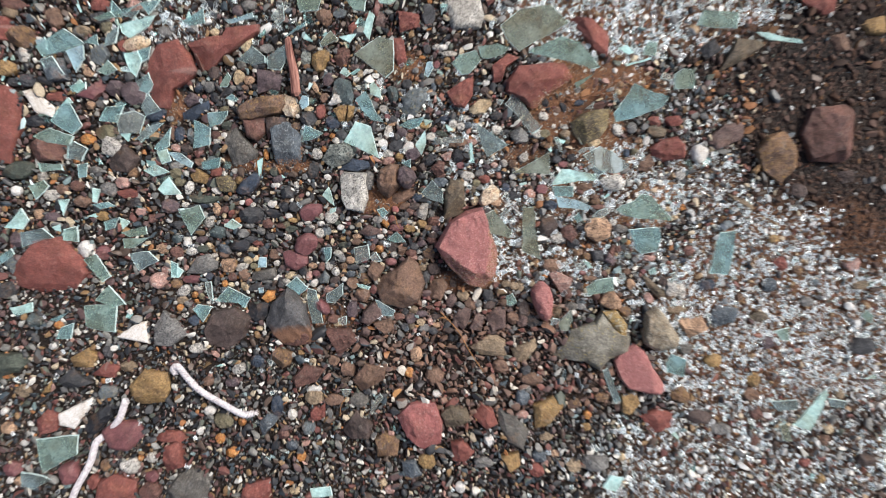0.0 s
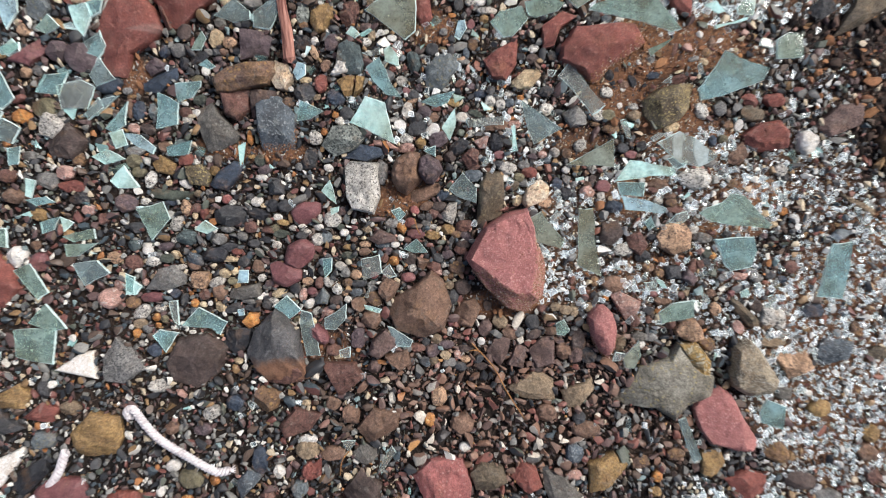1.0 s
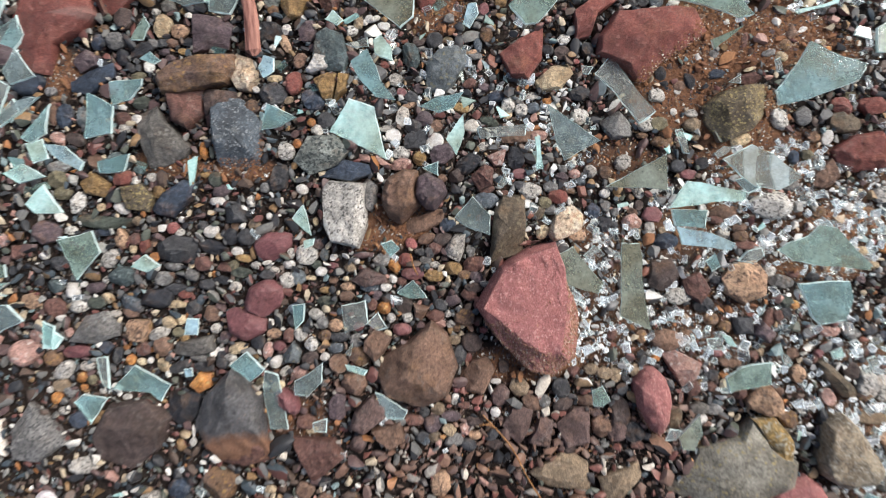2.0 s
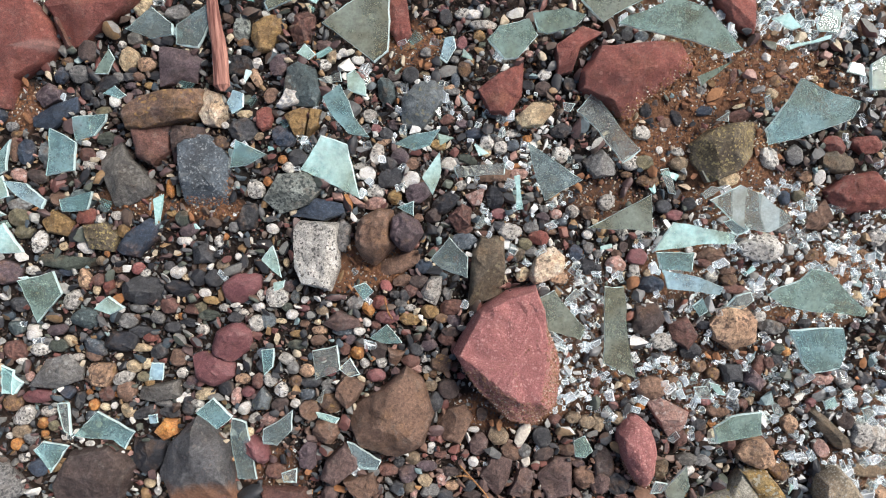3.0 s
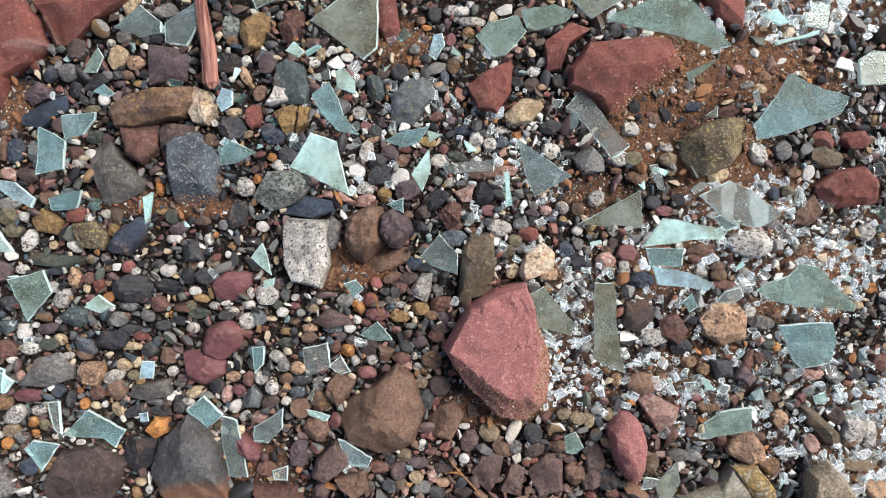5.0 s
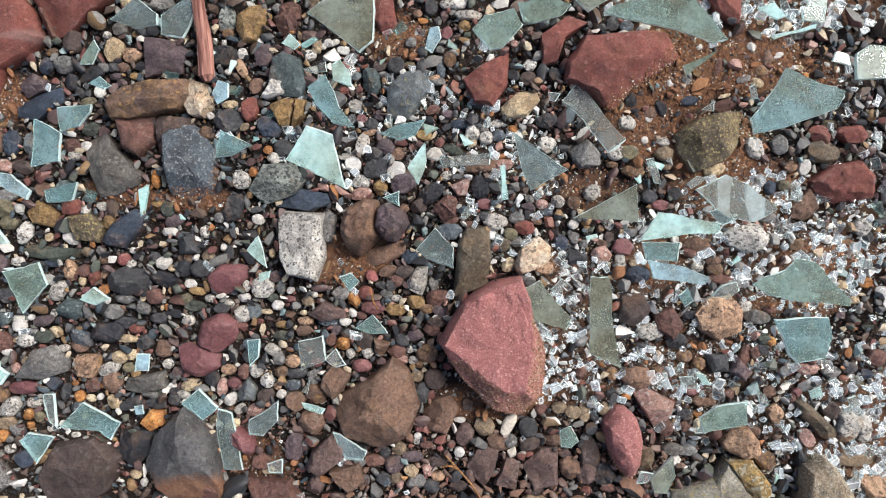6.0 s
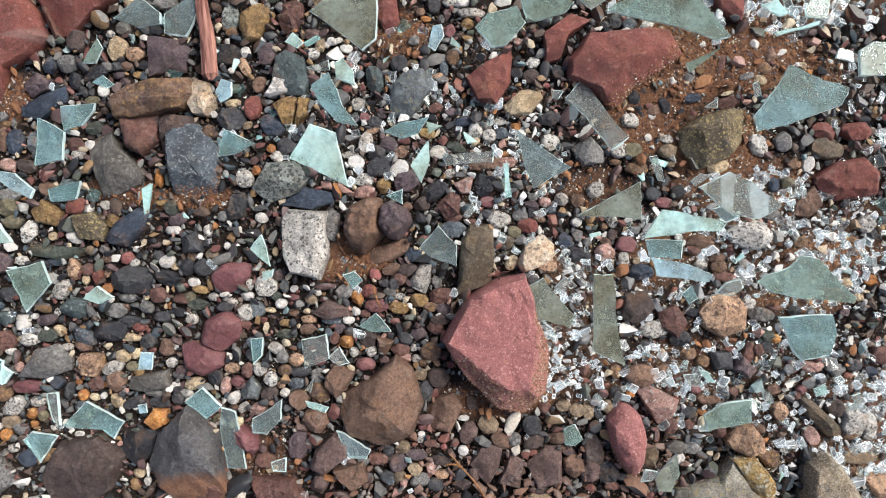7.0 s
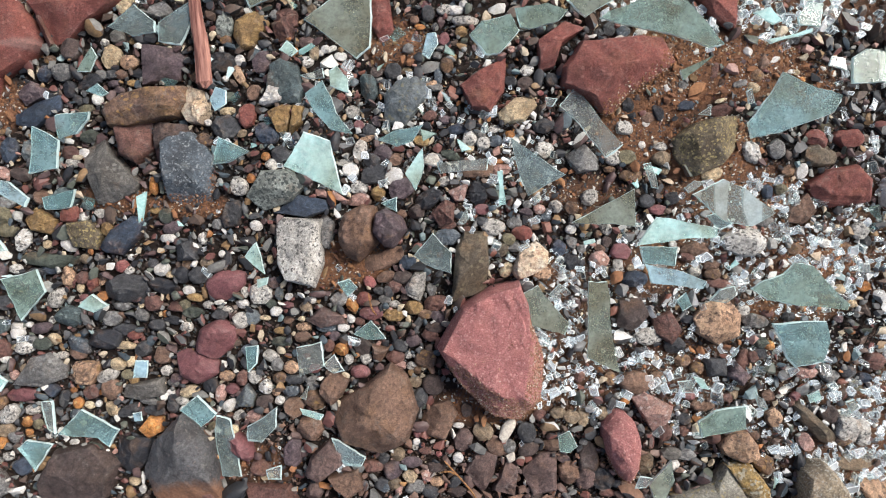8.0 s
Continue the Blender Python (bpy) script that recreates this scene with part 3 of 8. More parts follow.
def shard(kind, x, y, outline, lift=6.0, thick=3.0, slope=None, turn=None, label=""):
    """A broken piece of window glass, lying a little tilted on the gravel: outline in mm about (x, y)."""
    pts = np.array(outline, float) / 1000
    rnd = random.Random(int(x * 1e5) * 104729 + int(y * 1e5))
    size = float(np.ptp(pts, axis=0).max())
    t = (thick if size > 0.02 else 1.7) / 1000
    ring = []
    for a, b in zip(pts, np.roll(pts, -1, 0)):
        side = np.array((b[1] - a[1], a[0] - b[0]))
        bow = rnd.uniform(-0.03, 0.03)
        for f in (0.0, 0.2, 0.4, 0.6, 0.8):
            ring.append(a + (b - a) * f + side * (bow * 4 * f * (1 - f) + (rnd.uniform(-0.014, 0.014) if f else 0)))
    ring = np.array(ring)
    n = len(ring)
    wide = np.repeat([rnd.choice((0.2, 0.35, 0.55, 0.75, 0.95)) for _ in pts], 5)
    wide = (wide + np.roll(wide, 1)) / 2
    inset = ring * (1 - np.minimum(wide * 0.001 / size * 2 * np.array([rnd.uniform(0.5, 1.6) for _ in wide]), 0.16))[:, None]
    slope = radians(rnd.uniform(1, 7) * (0.45 if size > 0.03 else 1) if slope is None else slope)
    turn = rnd.uniform(0, 6.283) if turn is None else radians(turn)
    verts = [(*p, 0) for p in ring] + [(*(p * (1 + rnd.uniform(-0.02, 0.02))), t * 0.72) for p in ring] + [(*p, t) for p in inset]
    faces = [tuple(reversed(range(n)))] + [tuple(range(2 * n, 3 * n))]
    for k in (0, 1):
        faces += [(k * n + i, k * n + (i + 1) % n, (k + 1) * n + (i + 1) % n, (k + 1) * n + i) for i in range(n)]
    ob = mesh_object("glass_shard", verts, faces, [GLASS[kind], EDGE], False)
    ob.data.polygons.foreach_set("material_index", [0, 0] + [1] * (2 * n))
    rise = math.tan(slope) * size * 0.35
    ob.matrix_world = Matrix.Translation((x, y, relief(x, y) + lift / 1000 + rise * 0.5)) @ Matrix.Rotation(slope, 4, Vector((math.cos(turn), math.sin(turn), 0)))
    ob.visible_shadow = False
    stamp(UNDER, pts * 0.96 + (x, y))
    shape = {3: "triangular", 4: "four-sided"}.get(len(pts), "jagged")
    return tagged(ob, label or f"{sized(size, 0.02, 0.04)}{shape} {TINTS[kind]} broken window glass {bedding(x, y)}", "glass shard", group="glass shards on the gravel")


def tube(name, path, radius, mat, parent=None, sides=8):
    """A swept round bar along a line, tapered at its ends."""
    verts, n = [], len(path)
    for i, q in enumerate(path):
        t = (path[min(i + 1, n - 1)] - path[max(i - 1, 0)]).normalized()
        side = t.cross(Vector((0, 0, 1))).normalized()
        upw = side.cross(t)
        r = radius * (0.55 if i in (0, n - 1) else 1 + 0.08 * noise.noise(q * 300))
        verts += [q + (side * math.cos(2 * math.pi * k / sides) + upw * math.sin(2 * math.pi * k / sides)) * r for k in range(sides)]
    faces = [(i * sides + k, i * sides + (k + 1) % sides, (i + 1) * sides + (k + 1) % sides, (i + 1) * sides + k) for i in range(n - 1) for k in range(sides)]
    faces += [tuple(range(sides)), tuple(reversed(range((n - 1) * sides, n * sides)))]
    ob = mesh_object(name, verts, faces, [mat])
    ob.parent = parent
    return ob


def flowing(points, per=14):
    """A smooth line through a few points (Catmull-Rom)."""
    p = [Vector(q) for q in points]
    p = [2 * p[0] - p[1]] + p + [2 * p[-1] - p[-2]]
    out = []
    for i in range(1, len(p) - 2):
        for k in range(per):
            t = k / per
            a, b, c, e = p[i - 1], p[i], p[i + 1], p[i + 2]
            out.append(0.5 * (2 * b + (c - a) * t + (2 * a - 5 * b + 4 * c - e) * t * t + (3 * b - a - 3 * c + e) * t ** 3))
    return out + [p[-2]]


def rope(points, label, radius=0.0043, pitch=0.0115):
    """A cord laid from three twisted strands."""
    line = flowing(points, 26)
    base = new("rope")
    tagged(base, label, "rope", group="white ropes")
    for k in range(3):
        way, path = 0.0, []
        for i, q in enumerate(line):
            if i:
                way += (q - line[i - 1]).length
            t = (line[min(i + 1, len(line) - 1)] - line[max(i - 1, 0)]).normalized()
            side = t.cross(Vector((0, 0, 1))).normalized()
            upw = side.cross(t)
            a = 2 * math.pi * (way / pitch + k / 3)
            path.append(q + (side * math.cos(a) + upw * math.sin(a)) * radius * 0.6)
        tube("strand", path, radius * 0.47, ROPE, base)
    # loose yarns at the cut end
    tip, back = line[-1], (line[-1] - line[-3]).normalized()
    for k in range(4):
        swing = Matrix.Rotation(radians(-40 + 27 * k), 3, "Z") @ back
        tube("loose_yarn", [tip - back * 0.004, tip + swing * 0.003, tip + swing * 0.006 + Vector((0, 0, -0.002))], 0.0008, ROPE, base)
    return base


# ---- stones and shards ----
stone("red", -0.3400, 0.1332, 16, [(-29, -15.8), (-19.9, -41.9), (-0.9, -47.3), (5.5, -23.7), (26, -11.9), (36.9, 0), (30.4, 19.5), (13.7, 41.2), (-11.7, 34.6), (-30.3, 3.6)], square=0.4, facets=2, cuts=[(120, 80, 0.75), (-60, 60, 0.7)], flat=True)
stone("red", -0.2709, 0.1657, 15, [(-32.1, -13.5), (-25.6, -32.9), (-12.8, -28.2), (2.5, -14.3), (22.8, -2.6), (48.3, 15.9), (48.7, 25), (9.1, 21.7), (3.6, 12), (-18.5, 10.4), (-43.9, 1)], square=0.4, facets=2, cuts=[(80, 80, 0.75), (-70, 60, 0.7)])
shard("grey", -0.2314, 0.1499, [(-1.5, -10), (15.6, -7.2), (15.7, 1.1), (0.1, 13.8), (-20.2, -2.8)])
shard("grey", -0.1995, 0.1473, [(-13.4, -11.7), (3.5, -14.7), (14, 7.8), (9.9, 17.8), (-13.2, 2.5)])
stone("ochre", -0.1462, 0.1456, 9.6, [(-12.2, -5), (-6.3, -15.1), (3.5, -13.5), (12.6, 2), (11, 11.7), (1.2, 14.7), (-10.4, 6.3)])
stone("redbrown", -0.1185, 0.1469, 7.3, [(-6.7, -10.7), (5.2, -9.1), (8.8, 9.8), (1.1, 11.9), (-9.6, -0.6)])
shard("olive", -0.0710, 0.1482, [(7.9, -27.6), (18.1, -19.3), (19.1, 19.3), (1, 23.6), (-32, 2.2)])
stone("red", -0.0456, 0.1543, 9, [(-8.2, -6.1), (0.3, -20.9), (9.7, -12.5), (5.5, 16.8), (-8.9, 16.9)])
stone("peach", -0.1875, 0.0881, 19, [(-10.7, -2.7), (-4.8, -12.9), (5, -14.2), (11.2, -2.8), (7.1, 11.2), (-4.5, 14.7), (-8.8, 8.8)])
stone("mauve", -0.2145, 0.1208, 9, [(-14.4, -16.1), (-4, -14), (13.7, -12.4), (19.5, 4.5), (11, 11.8), (-15.1, 16.1)], flat=True)
stone("greybrown", -0.2550, 0.0371, 14, [(-7.9, -23.8), (3.8, -22.1), (21.3, -14.8), (25.7, -7.1), (3.2, 16.4), (-3.9, 28.4), (-21.4, 18.2)], square=0.4, facets=2, cuts=[(40, 70, 0.75), (200, 60, 0.75), (-80, 55, 0.75)])
speckled_rock = stone("slate", -0.1936, 0.0399, 18, [(-18.6, -3.7), (-13.3, -25), (-4.7, -27.6), (20.2, -26.7), (19, 10.7), (5.1, 27.7), (-3.9, 30.7), (-19.9, 25.2)], square=0.35, facets=2, cuts=[(80, 78, 0.75), (0, 55, 0.8), (-90, 50, 0.7)])
shard("teal", -0.3004, 0.0528, [(-11, -16.5), (10.7, -12.3), (12, 8.9), (-8, 19.6)])
shard("teal", -0.2800, 0.0744, [(-9.2, -11.4), (4.7, -7.6), (13.5, 3.3), (14.4, 8.8), (-11.8, 6.4)])
stone("mauve", -0.3126, 0.0983, 7.9, [(-4.7, -9.5), (10.1, -4), (10.3, 4.5), (-0.8, 9.6), (-11.9, 0.3)])
stone("navy", -0.3076, 0.0834, 7.3, [(-17.4, -9.1), (-4, -12.1), (16.7, 2.3), (16.9, 13.8), (-0.5, 7.9), (-18.1, -1.8)])
stone("ochre", -0.1221, 0.0790, 12, [(-2.8, -11.3), (4, -12.1), (7.1, -1.1), (8.5, 9.4), (2.1, 10.3), (-10.8, 4.9)])
stone("ochre", -0.1103, 0.0788, 11, [(-3.4, -1.3), (-6.5, -13.6), (3.4, -4.3), (6, 8.4), (-2.1, 9.7)])
stone("teal", -0.1195, 0.1044, 14, [(-15.3, -15.2), (11.2, -15.3), (15.5, -4.8), (10.5, 14.2), (-2.2, 19.3), (-10.8, 14.3)])
stone("white", -0.1274, 0.0951, 16, [(-7.2, -7.2), (9.1, -3.1), (9.1, 4.5), (-2.8, 7.9), (-10.6, -6)])
shard("teal", -0.0866, 0.0850, [(-7.1, -4.8), (3.5, -16.2), (19.5, -18.8), (7.8, -3.6), (4.4, 7.7), (-2.3, 20.3), (-15.5, 10.7)])
shard("pale", -0.0770, 0.1058, [(-6, -4.7), (8, -10.2), (6.8, 0.7), (-1.6, 10.7), (-7.6, 6.6)])
shard("pale", -0.1146, 0.1291, [(2.1, -5.7), (7.2, -1.6), (-1.2, 6.8), (-7.2, -0.7)])
stone("bluegrey", -0.0283, 0.0921, 14, [(-15.3, -18.7), (0.8, -20.1), (17, 3.1), (17, 19.9), (-4.2, 15.7), (-15.7, 4)])
shard("pale", -0.0950, 0.0451, [(-1.2, -14.2), (20.9, -25.3), (11.8, 15.3), (-8.6, 22.1), (-24.5, -3.6)])
shard("teal", -0.1612, 0.0522, [(1.1, -7.6), (16.2, 0.8), (-6.3, 11), (-10.8, -9.3)])
stone("ggranite", -0.1271, 0.0253, 12, [(-9.4, -17.2), (13, -9.6), (24.3, 3.2), (9.8, 15.2), (-10.4, 14), (-22.3, -6.1)])
stone("navy", -0.1057, 0.0114, 8, [(2.3, -8.5), (19.6, -2.5), (17.1, 5.3), (-3.6, 9.6), (-23.9, -4.1)])
stone("granite", -0.1075, -0.0214, 22, [(-17, -10.6), (-10.7, -23.5), (10.7, -28.6), (17.7, -10.6), (16.1, 6.5), (16.2, 23.5), (-12.4, 24.8), (-18, 19.2)], square=0.35, facets=2, cuts=[(90, 80, 0.75), (180, 60, 0.75), (0, 55, 0.8)])
shard("teal", -0.0380, 0.0133, [(4.2, -6.2), (4.3, 5.6), (-8.5, 0.6)])
shard("pale", -0.0195, 0.0384, [(-0.2, -15.2), (6.1, 2.9), (4.9, 16.4), (-8.3, -2.5)])
shard("teal", -0.0303, 0.0639, [(-3.4, -7.9), (8.5, -3.7), (16.5, 8.9), (-6.3, 3.9), (-18.2, -2.8)])
pebble("orange", -220.9, 27.5, 8.0, 3.2, 97)
stone("ochre", -0.3082, 0.0001, 8.5, [(-6.9, -6.6), (9.2, -10.1), (11.2, 2), (-3.5, 11.5), (-12.4, 2)])
pebble("cream", -252.2, 126.7, 10.0, 7.7, 70)
pebble("sandy", -238.8, 122.7, 6.6, 5.7, 13)
shard("green", -0.2662, 0.1205, [(1.2, -7.4), (7, 4), (2.8, 11.1), (-9.1, -7.3)])
shard("teal", -0.2594, 0.0992, [(2.6, -4.6), (8.2, -1.7), (-0.2, 5.5), (-8.9, -0.4)])
shard("blue", -0.1680, 0.0928, [(-2.7, -9.4), (5.9, -4), (6, 5.7), (-2.4, 8.7), (-6.8, -1)])
shard("blue", -0.3275, 0.0232, [(-7.1, -1.9), (11.3, -11.7), (14.4, -4.9), (-0.4, 7.5), (-17.7, 9.7)])
pebble("brown", -308.0, 19.4, 6.7, 6.4, 55)
pebble("ggranite", -165.2, 149.8, 10.1, 6.8, 89)
pebble("mauve", -30.6, 25.4, 10.5, 8.0, 26)
shard("green", 0.0394, 0.1387, [(-6.6, -15.6), (3.5, -14.4), (18.1, 2.5), (11.7, 15), (-9.6, 9.7), (-19.2, -0.2)])
shard("green", 0.0720, 0.1525, [(-13.7, -8.4), (-7, -10.1), (14.2, -4.4), (21.2, 3.8), (5.8, 8.9), (-17.9, 5.3)])
shard("olive", 0.1221, 0.1824, [(-32.8, -14.4), (-15.9, -31.5), (26.6, -8.8), (45.7, 2.5), (22.5, 25.8), (-15.6, 19.9), (-39.7, 1.8)])
shard("green", 0.1659, 0.1492, [(-37.7, -2.1), (-1.9, -10.2), (32.2, -21.5), (43.3, -18.7), (15.2, 12.8), (-6.4, 19.9), (-18.4, 15), (-43.6, 5.3), (-48.9, 1.2)])
red_rock = stone("red", 0.1292, 0.1139, 24, [(-39.9, -12.3), (-17.2, -24.1), (-6.3, -34.5), (-0.5, -32), (10.7, -19.2), (30.1, -6.8), (46.5, 4.3), (35.5, 22.5), (18.5, 23.8), (-26.3, 19.9), (-39.9, 0.5)], square=0.45, facets=2, cuts=[(-55, 57, 0.66), (100, 72, 0.78), (0, 60, 0.85)])
stone("red", 0.0845, 0.1327, 14, [(-11.9, -20.3), (-0.5, -17.4), (5.2, -0.8), (21.9, 12), (7.6, 17.5), (-13.2, 2.2)])
stone("red", 0.0329, 0.1012, 15, [(-11.2, -16.8), (3.2, -19.8), (14.1, -3), (15.7, 22.5), (-5.3, 12.5), (-19.7, 1.3)])
stone("red", 0.2002, 0.1718, 14, [(-12.8, -1.2), (1.4, -20.3), (18.3, -29.8), (20.3, 0.8), (-3, 20.1), (-31.8, 22.8)])
shard("clear", 0.1108, 0.0737, [(11.3, -26.8), (23.8, -16.8), (-10.1, 27.9), (-22.9, 12.6)])
stone("grey", 0.1067, 0.0465, 11, [(-4.7, -10.6), (10.9, -7.7), (12.1, 0.8), (0.6, 12.2), (-13.7, 3.8)])
stone("mossy", 0.1994, 0.0583, 16, [(-24.3, -11.2), (-10.2, -25.1), (9.7, -16.8), (26.1, 2.9), (25.8, 21.3), (6.2, 19.7), (-13.3, 14.3), (-27.4, 3)])
stone("cream", 0.0571, 0.0838, 12, [(-12.4, -10.6), (4.5, -9.4), (14.6, 3.2), (11.6, 12), (-2.4, 9.1), (-15.4, -2.2)])
shard("teal", 0.2574, 0.0840, [(-28.8, -23.2), (-7.8, -19), (32, -3.8), (37.5, 8.6), (16.4, 14.5), (-6.1, 25.7), (-31.9, -11.9)])
stone("red", 0.2992, 0.0255, 16, [(-22.5, -6.8), (-8.1, -15.6), (20.9, -11.8), (21.4, 5.8), (10.7, 17.1), (-11.6, 12.9), (-25.5, 1.6)])
stone("brown", 0.2700, 0.0076, 9, [(-10.5, -8.7), (2.5, -10.4), (11.9, -0.2), (4.5, 14.1), (-11.9, -0.2)])
shard("grey", 0.0688, 0.0388, [(-10.5, -5.6), (-4.5, -19.9), (23.6, -4), (-4.7, 15.4), (-17.3, 23.8)])
shard("clear", 0.0160, 0.0415, [(-17.1, -5.8), (17.5, -3.3), (19.1, 6), (-20.1, 2.7)])
shard("pale", 0.0443, 0.0247, [(-1.5, -12.6), (3.6, -12.2), (1, 13.5), (-3.2, 12.7)])
shard("olive", 0.1287, 0.0064, [(16.5, -10.4), (14.9, 17.8), (-10.5, 4), (-31.4, -7.4)])
shard("stripe", 0.2167, 0.0128, [(-16.8, -5.4), (-5.4, -13.8), (14.2, -16.8), (31.2, -6.7), (8.4, 11.3), (-8.4, 18.5), (-30.8, 7.2)])
shard("pale", 0.1756, -0.0080, [(-6.4, -7.3), (30.4, -4.4), (31.6, 2.8), (7.7, 7), (-15, 11.2), (-29, -10.3)])
shard("clear", 0.1562, 0.0344, [(0.8, -9.3), (5.9, -10.2), (-0.2, 9.5), (-6.1, 8.3)])
pebble("granite", 227.9, -16.3, 16.6, 11.8, 168)
shard("green", 0.2720, 0.1514, [(-9, -7.1), (6.7, -8.4), (8.8, 8), (-2.3, 9.3), (-10.3, -1.8)])
shard("pale", 0.2561, 0.1357, [(-13.4, -5.3), (16.1, 2.8), (16.9, 5.7), (-16.3, -2.4)])
shard("green", 0.3166, 0.1135, [(-12.8, -11.9), (13, -11.1), (12, 11.2), (-2.7, 13.6), (-13.1, 6.9)])
shard("green", 0.1853, 0.1126, [(-6.4, -8.4), (15.8, 9.7), (-9.4, -1.3)])
shard("green", -0.3184, -0.0522, [(-2.8, -22.7), (16.4, -0.6), (9.8, 16.6), (-18.1, 9.3)])
stone("dkgreen", -0.3022, -0.0292, 5.2, [(-20.9, -2.4), (0.8, -6.7), (23.6, -3.2), (22.9, 3.2), (-16.4, 6.3), (-23.4, 3.2)])
stone("dkgrey", -0.2430, -0.0506, 10.7, [(-15.6, -7.4), (-1.2, -11.7), (16.7, -7.4), (15.7, 8.7), (-3.4, 11.7), (-18.4, 4.3)])
stone("maroon", -0.1661, -0.0477, 10, [(-10.8, -11.5), (0.9, -12.8), (14.5, -1.1), (15.9, 10.6), (-4.5, 10.6), (-16.3, 1.5)], square=0.75, facets=2, rounding=3)
stone("maroon", -0.1732, -0.0896, 15, [(-0.6, -16.2), (14.2, -5.7), (15.7, 9), (2.8, 15.9), (-12, 9), (-16.6, -8.9)], square=0.75, facets=2, rounding=3)
stone("maroon", -0.1886, -0.1103, 10, [(-12.5, -7.8), (0.9, -14.7), (17.2, -5.9), (17.3, 4.1), (-3.1, 13.2), (-16.6, 11.4)], square=0.75, facets=2, rounding=3)
shard("pale", -0.2665, -0.0624, [(0.6, -6.4), (12.4, -0.8), (-0.4, 7.8), (-12.3, -2.1)])
stone("grey", -0.3100, -0.1153, 10, [(-0.6, -12), (17.6, -5.7), (19.1, 4.4), (6.1, 14.8), (-8.9, 10.4), (-22.6, -10.3)])
shard("pale", -0.3443, -0.1222, [(-6.7, -8.3), (4.3, -8.3), (10.6, 0.5), (-6.2, 12.2)])
shard("clear", -0.3010, -0.1475, [(-1.6, -11.4), (3.6, -14.9), (3.3, 11.3), (-5.5, 10.4)])
shard("teal", -0.2707, -0.1581, [(-15.8, -5.9), (6.1, -7.6), (14.7, -14.5), (22.3, -1.4), (-6.6, 14.6), (-24.5, -4.2)])
shard("teal", -0.1857, -0.1439, [(1.8, -12.1), (13.6, -2.1), (-0.5, 12.6), (-14.1, 0.8)])
stone("orange", -0.2255, -0.1587, 11, [(-2.5, -9.4), (7.7, -3.6), (7.8, 7), (-2.2, 8.2), (-9.9, -1.9)])
stone("black", -0.2402, -0.1789, 8, [(-12.4, -9.2), (-0.7, -17.9), (13.6, -5.9), (14.8, 13.1), (-15.2, 11.6)], flat=True)
stone("slate2", -0.1986, -0.1893, 26, [(-11.1, -32.6), (31.8, -30.6), (25.2, -2.6), (21.4, 19.9), (-1, 43.3), (-21.9, 23.3), (-32.7, -4.4)], square=0.45, facets=0, cuts=[(178, 58, 0.68), (-10, 64, 0.82), (-90, 62, 0.62)])
stone("dkbrown", -0.2830, -0.1994, 18, [(-24.7, -22.4), (0.9, -30.2), (24.4, -12.9), (32.9, 12.8), (13.1, 28.1), (-17.4, 23.1), (-31.4, -1.8)], square=0.5, facets=3, cuts=[(90, 75, 0.78), (-80, 60, 0.75)])
stone("granite2", -0.3601, -0.2027, 14, [(-18.6, -18), (1.9, -21.2), (25.6, -5.3), (13.5, 12.3), (-5.6, 27.7), (-17.4, 7.2)])
shard("grey", -0.1644, -0.1724, [(-9.1, 13.3), (-3.5, -22), (10.9, -22), (2.7, 22.1), (-7.7, 25.1)])
shard("clear", -0.0998, -0.1028, [(-7.7, -13.9), (10.8, -6.5), (8.4, 12.5), (-10.6, 8.1)])
shard("teal", -0.0547, -0.0834, [(-2.4, -5.5), (12.1, -5.4), (0.6, 9.1), (-12.2, -1.2)])
stone("brown", -0.0490, -0.1457, 24, [(-25.5, -23.2), (3.3, -31.7), (23.5, -21.2), (30.8, 1.8), (22.3, 28.1), (9.5, 38.4), (-8.1, 22.4), (-28.4, 10.6), (-37, -1.1)], square=0.5, facets=2, cuts=[(90, 80, 0.85), (250, 63, 0.78), (20, 65, 0.8), (150, 60, 0.92)])
shard("pale", -0.1409, -0.0269, [(7, -12.8), (0.8, 12), (-7.9, 0.9)])
rose_rock = stone("bigred", 0.0408, -0.0978, 36, [(-35, -12.4), (-22.1, -28.8), (-2.4, -48.6), (17.4, -52), (32.7, -35.5), (35.9, -8.3), (32.9, 3.3), (25.5, 20.5), (24.2, 35), (16.9, 53.8), (-4.4, 47.8), (-26.1, 34.5), (-35.9, 19.9), (-44.9, 3.1)], square=0.2, facets=0, cuts=[(100, 84, 0.82), (-3, 36, 0.84), (-80, 42, 0.84), (228, 46, 0.85)], chisel=1.2)
stone("olivebrown", 0.0216, -0.0334, 14, [(-3, -24.4), (11.5, -20.1), (14, 1.3), (13, 26.1), (-5.3, 26.1), (-11.6, 14.1), (-15, -28.7)])
shard("grey", -0.0050, -0.0250, [(-8.4, -7), (12, -14.6), (12, 1.6), (-2, 16.4), (-16, -0.6)])
shard("olive", 0.0774, -0.0682, [(-12.7, 5.7), (-9.6, -10.1), (14.6, -17.3), (18.8, -8.7), (-5.6, 20.2), (-16.9, 14.2)])
shard("olive", 0.1197, -0.0797, [(-10.7, -22.9), (14, -34.3), (4.5, 34.3), (-9.4, 34.3)])
stone("dkbrown", 0.1439, -0.0704, 12, [(2, -13.9), (14.6, -1), (7.2, 13.2), (-9.8, 10.6), (-12.5, -9.6)])
stone("redbrown", 0.1713, -0.0809, 9.6, [(-8.4, -5.1), (3.2, -13.7), (11.5, -2), (2.8, 12.5), (-11.5, 6.5)])
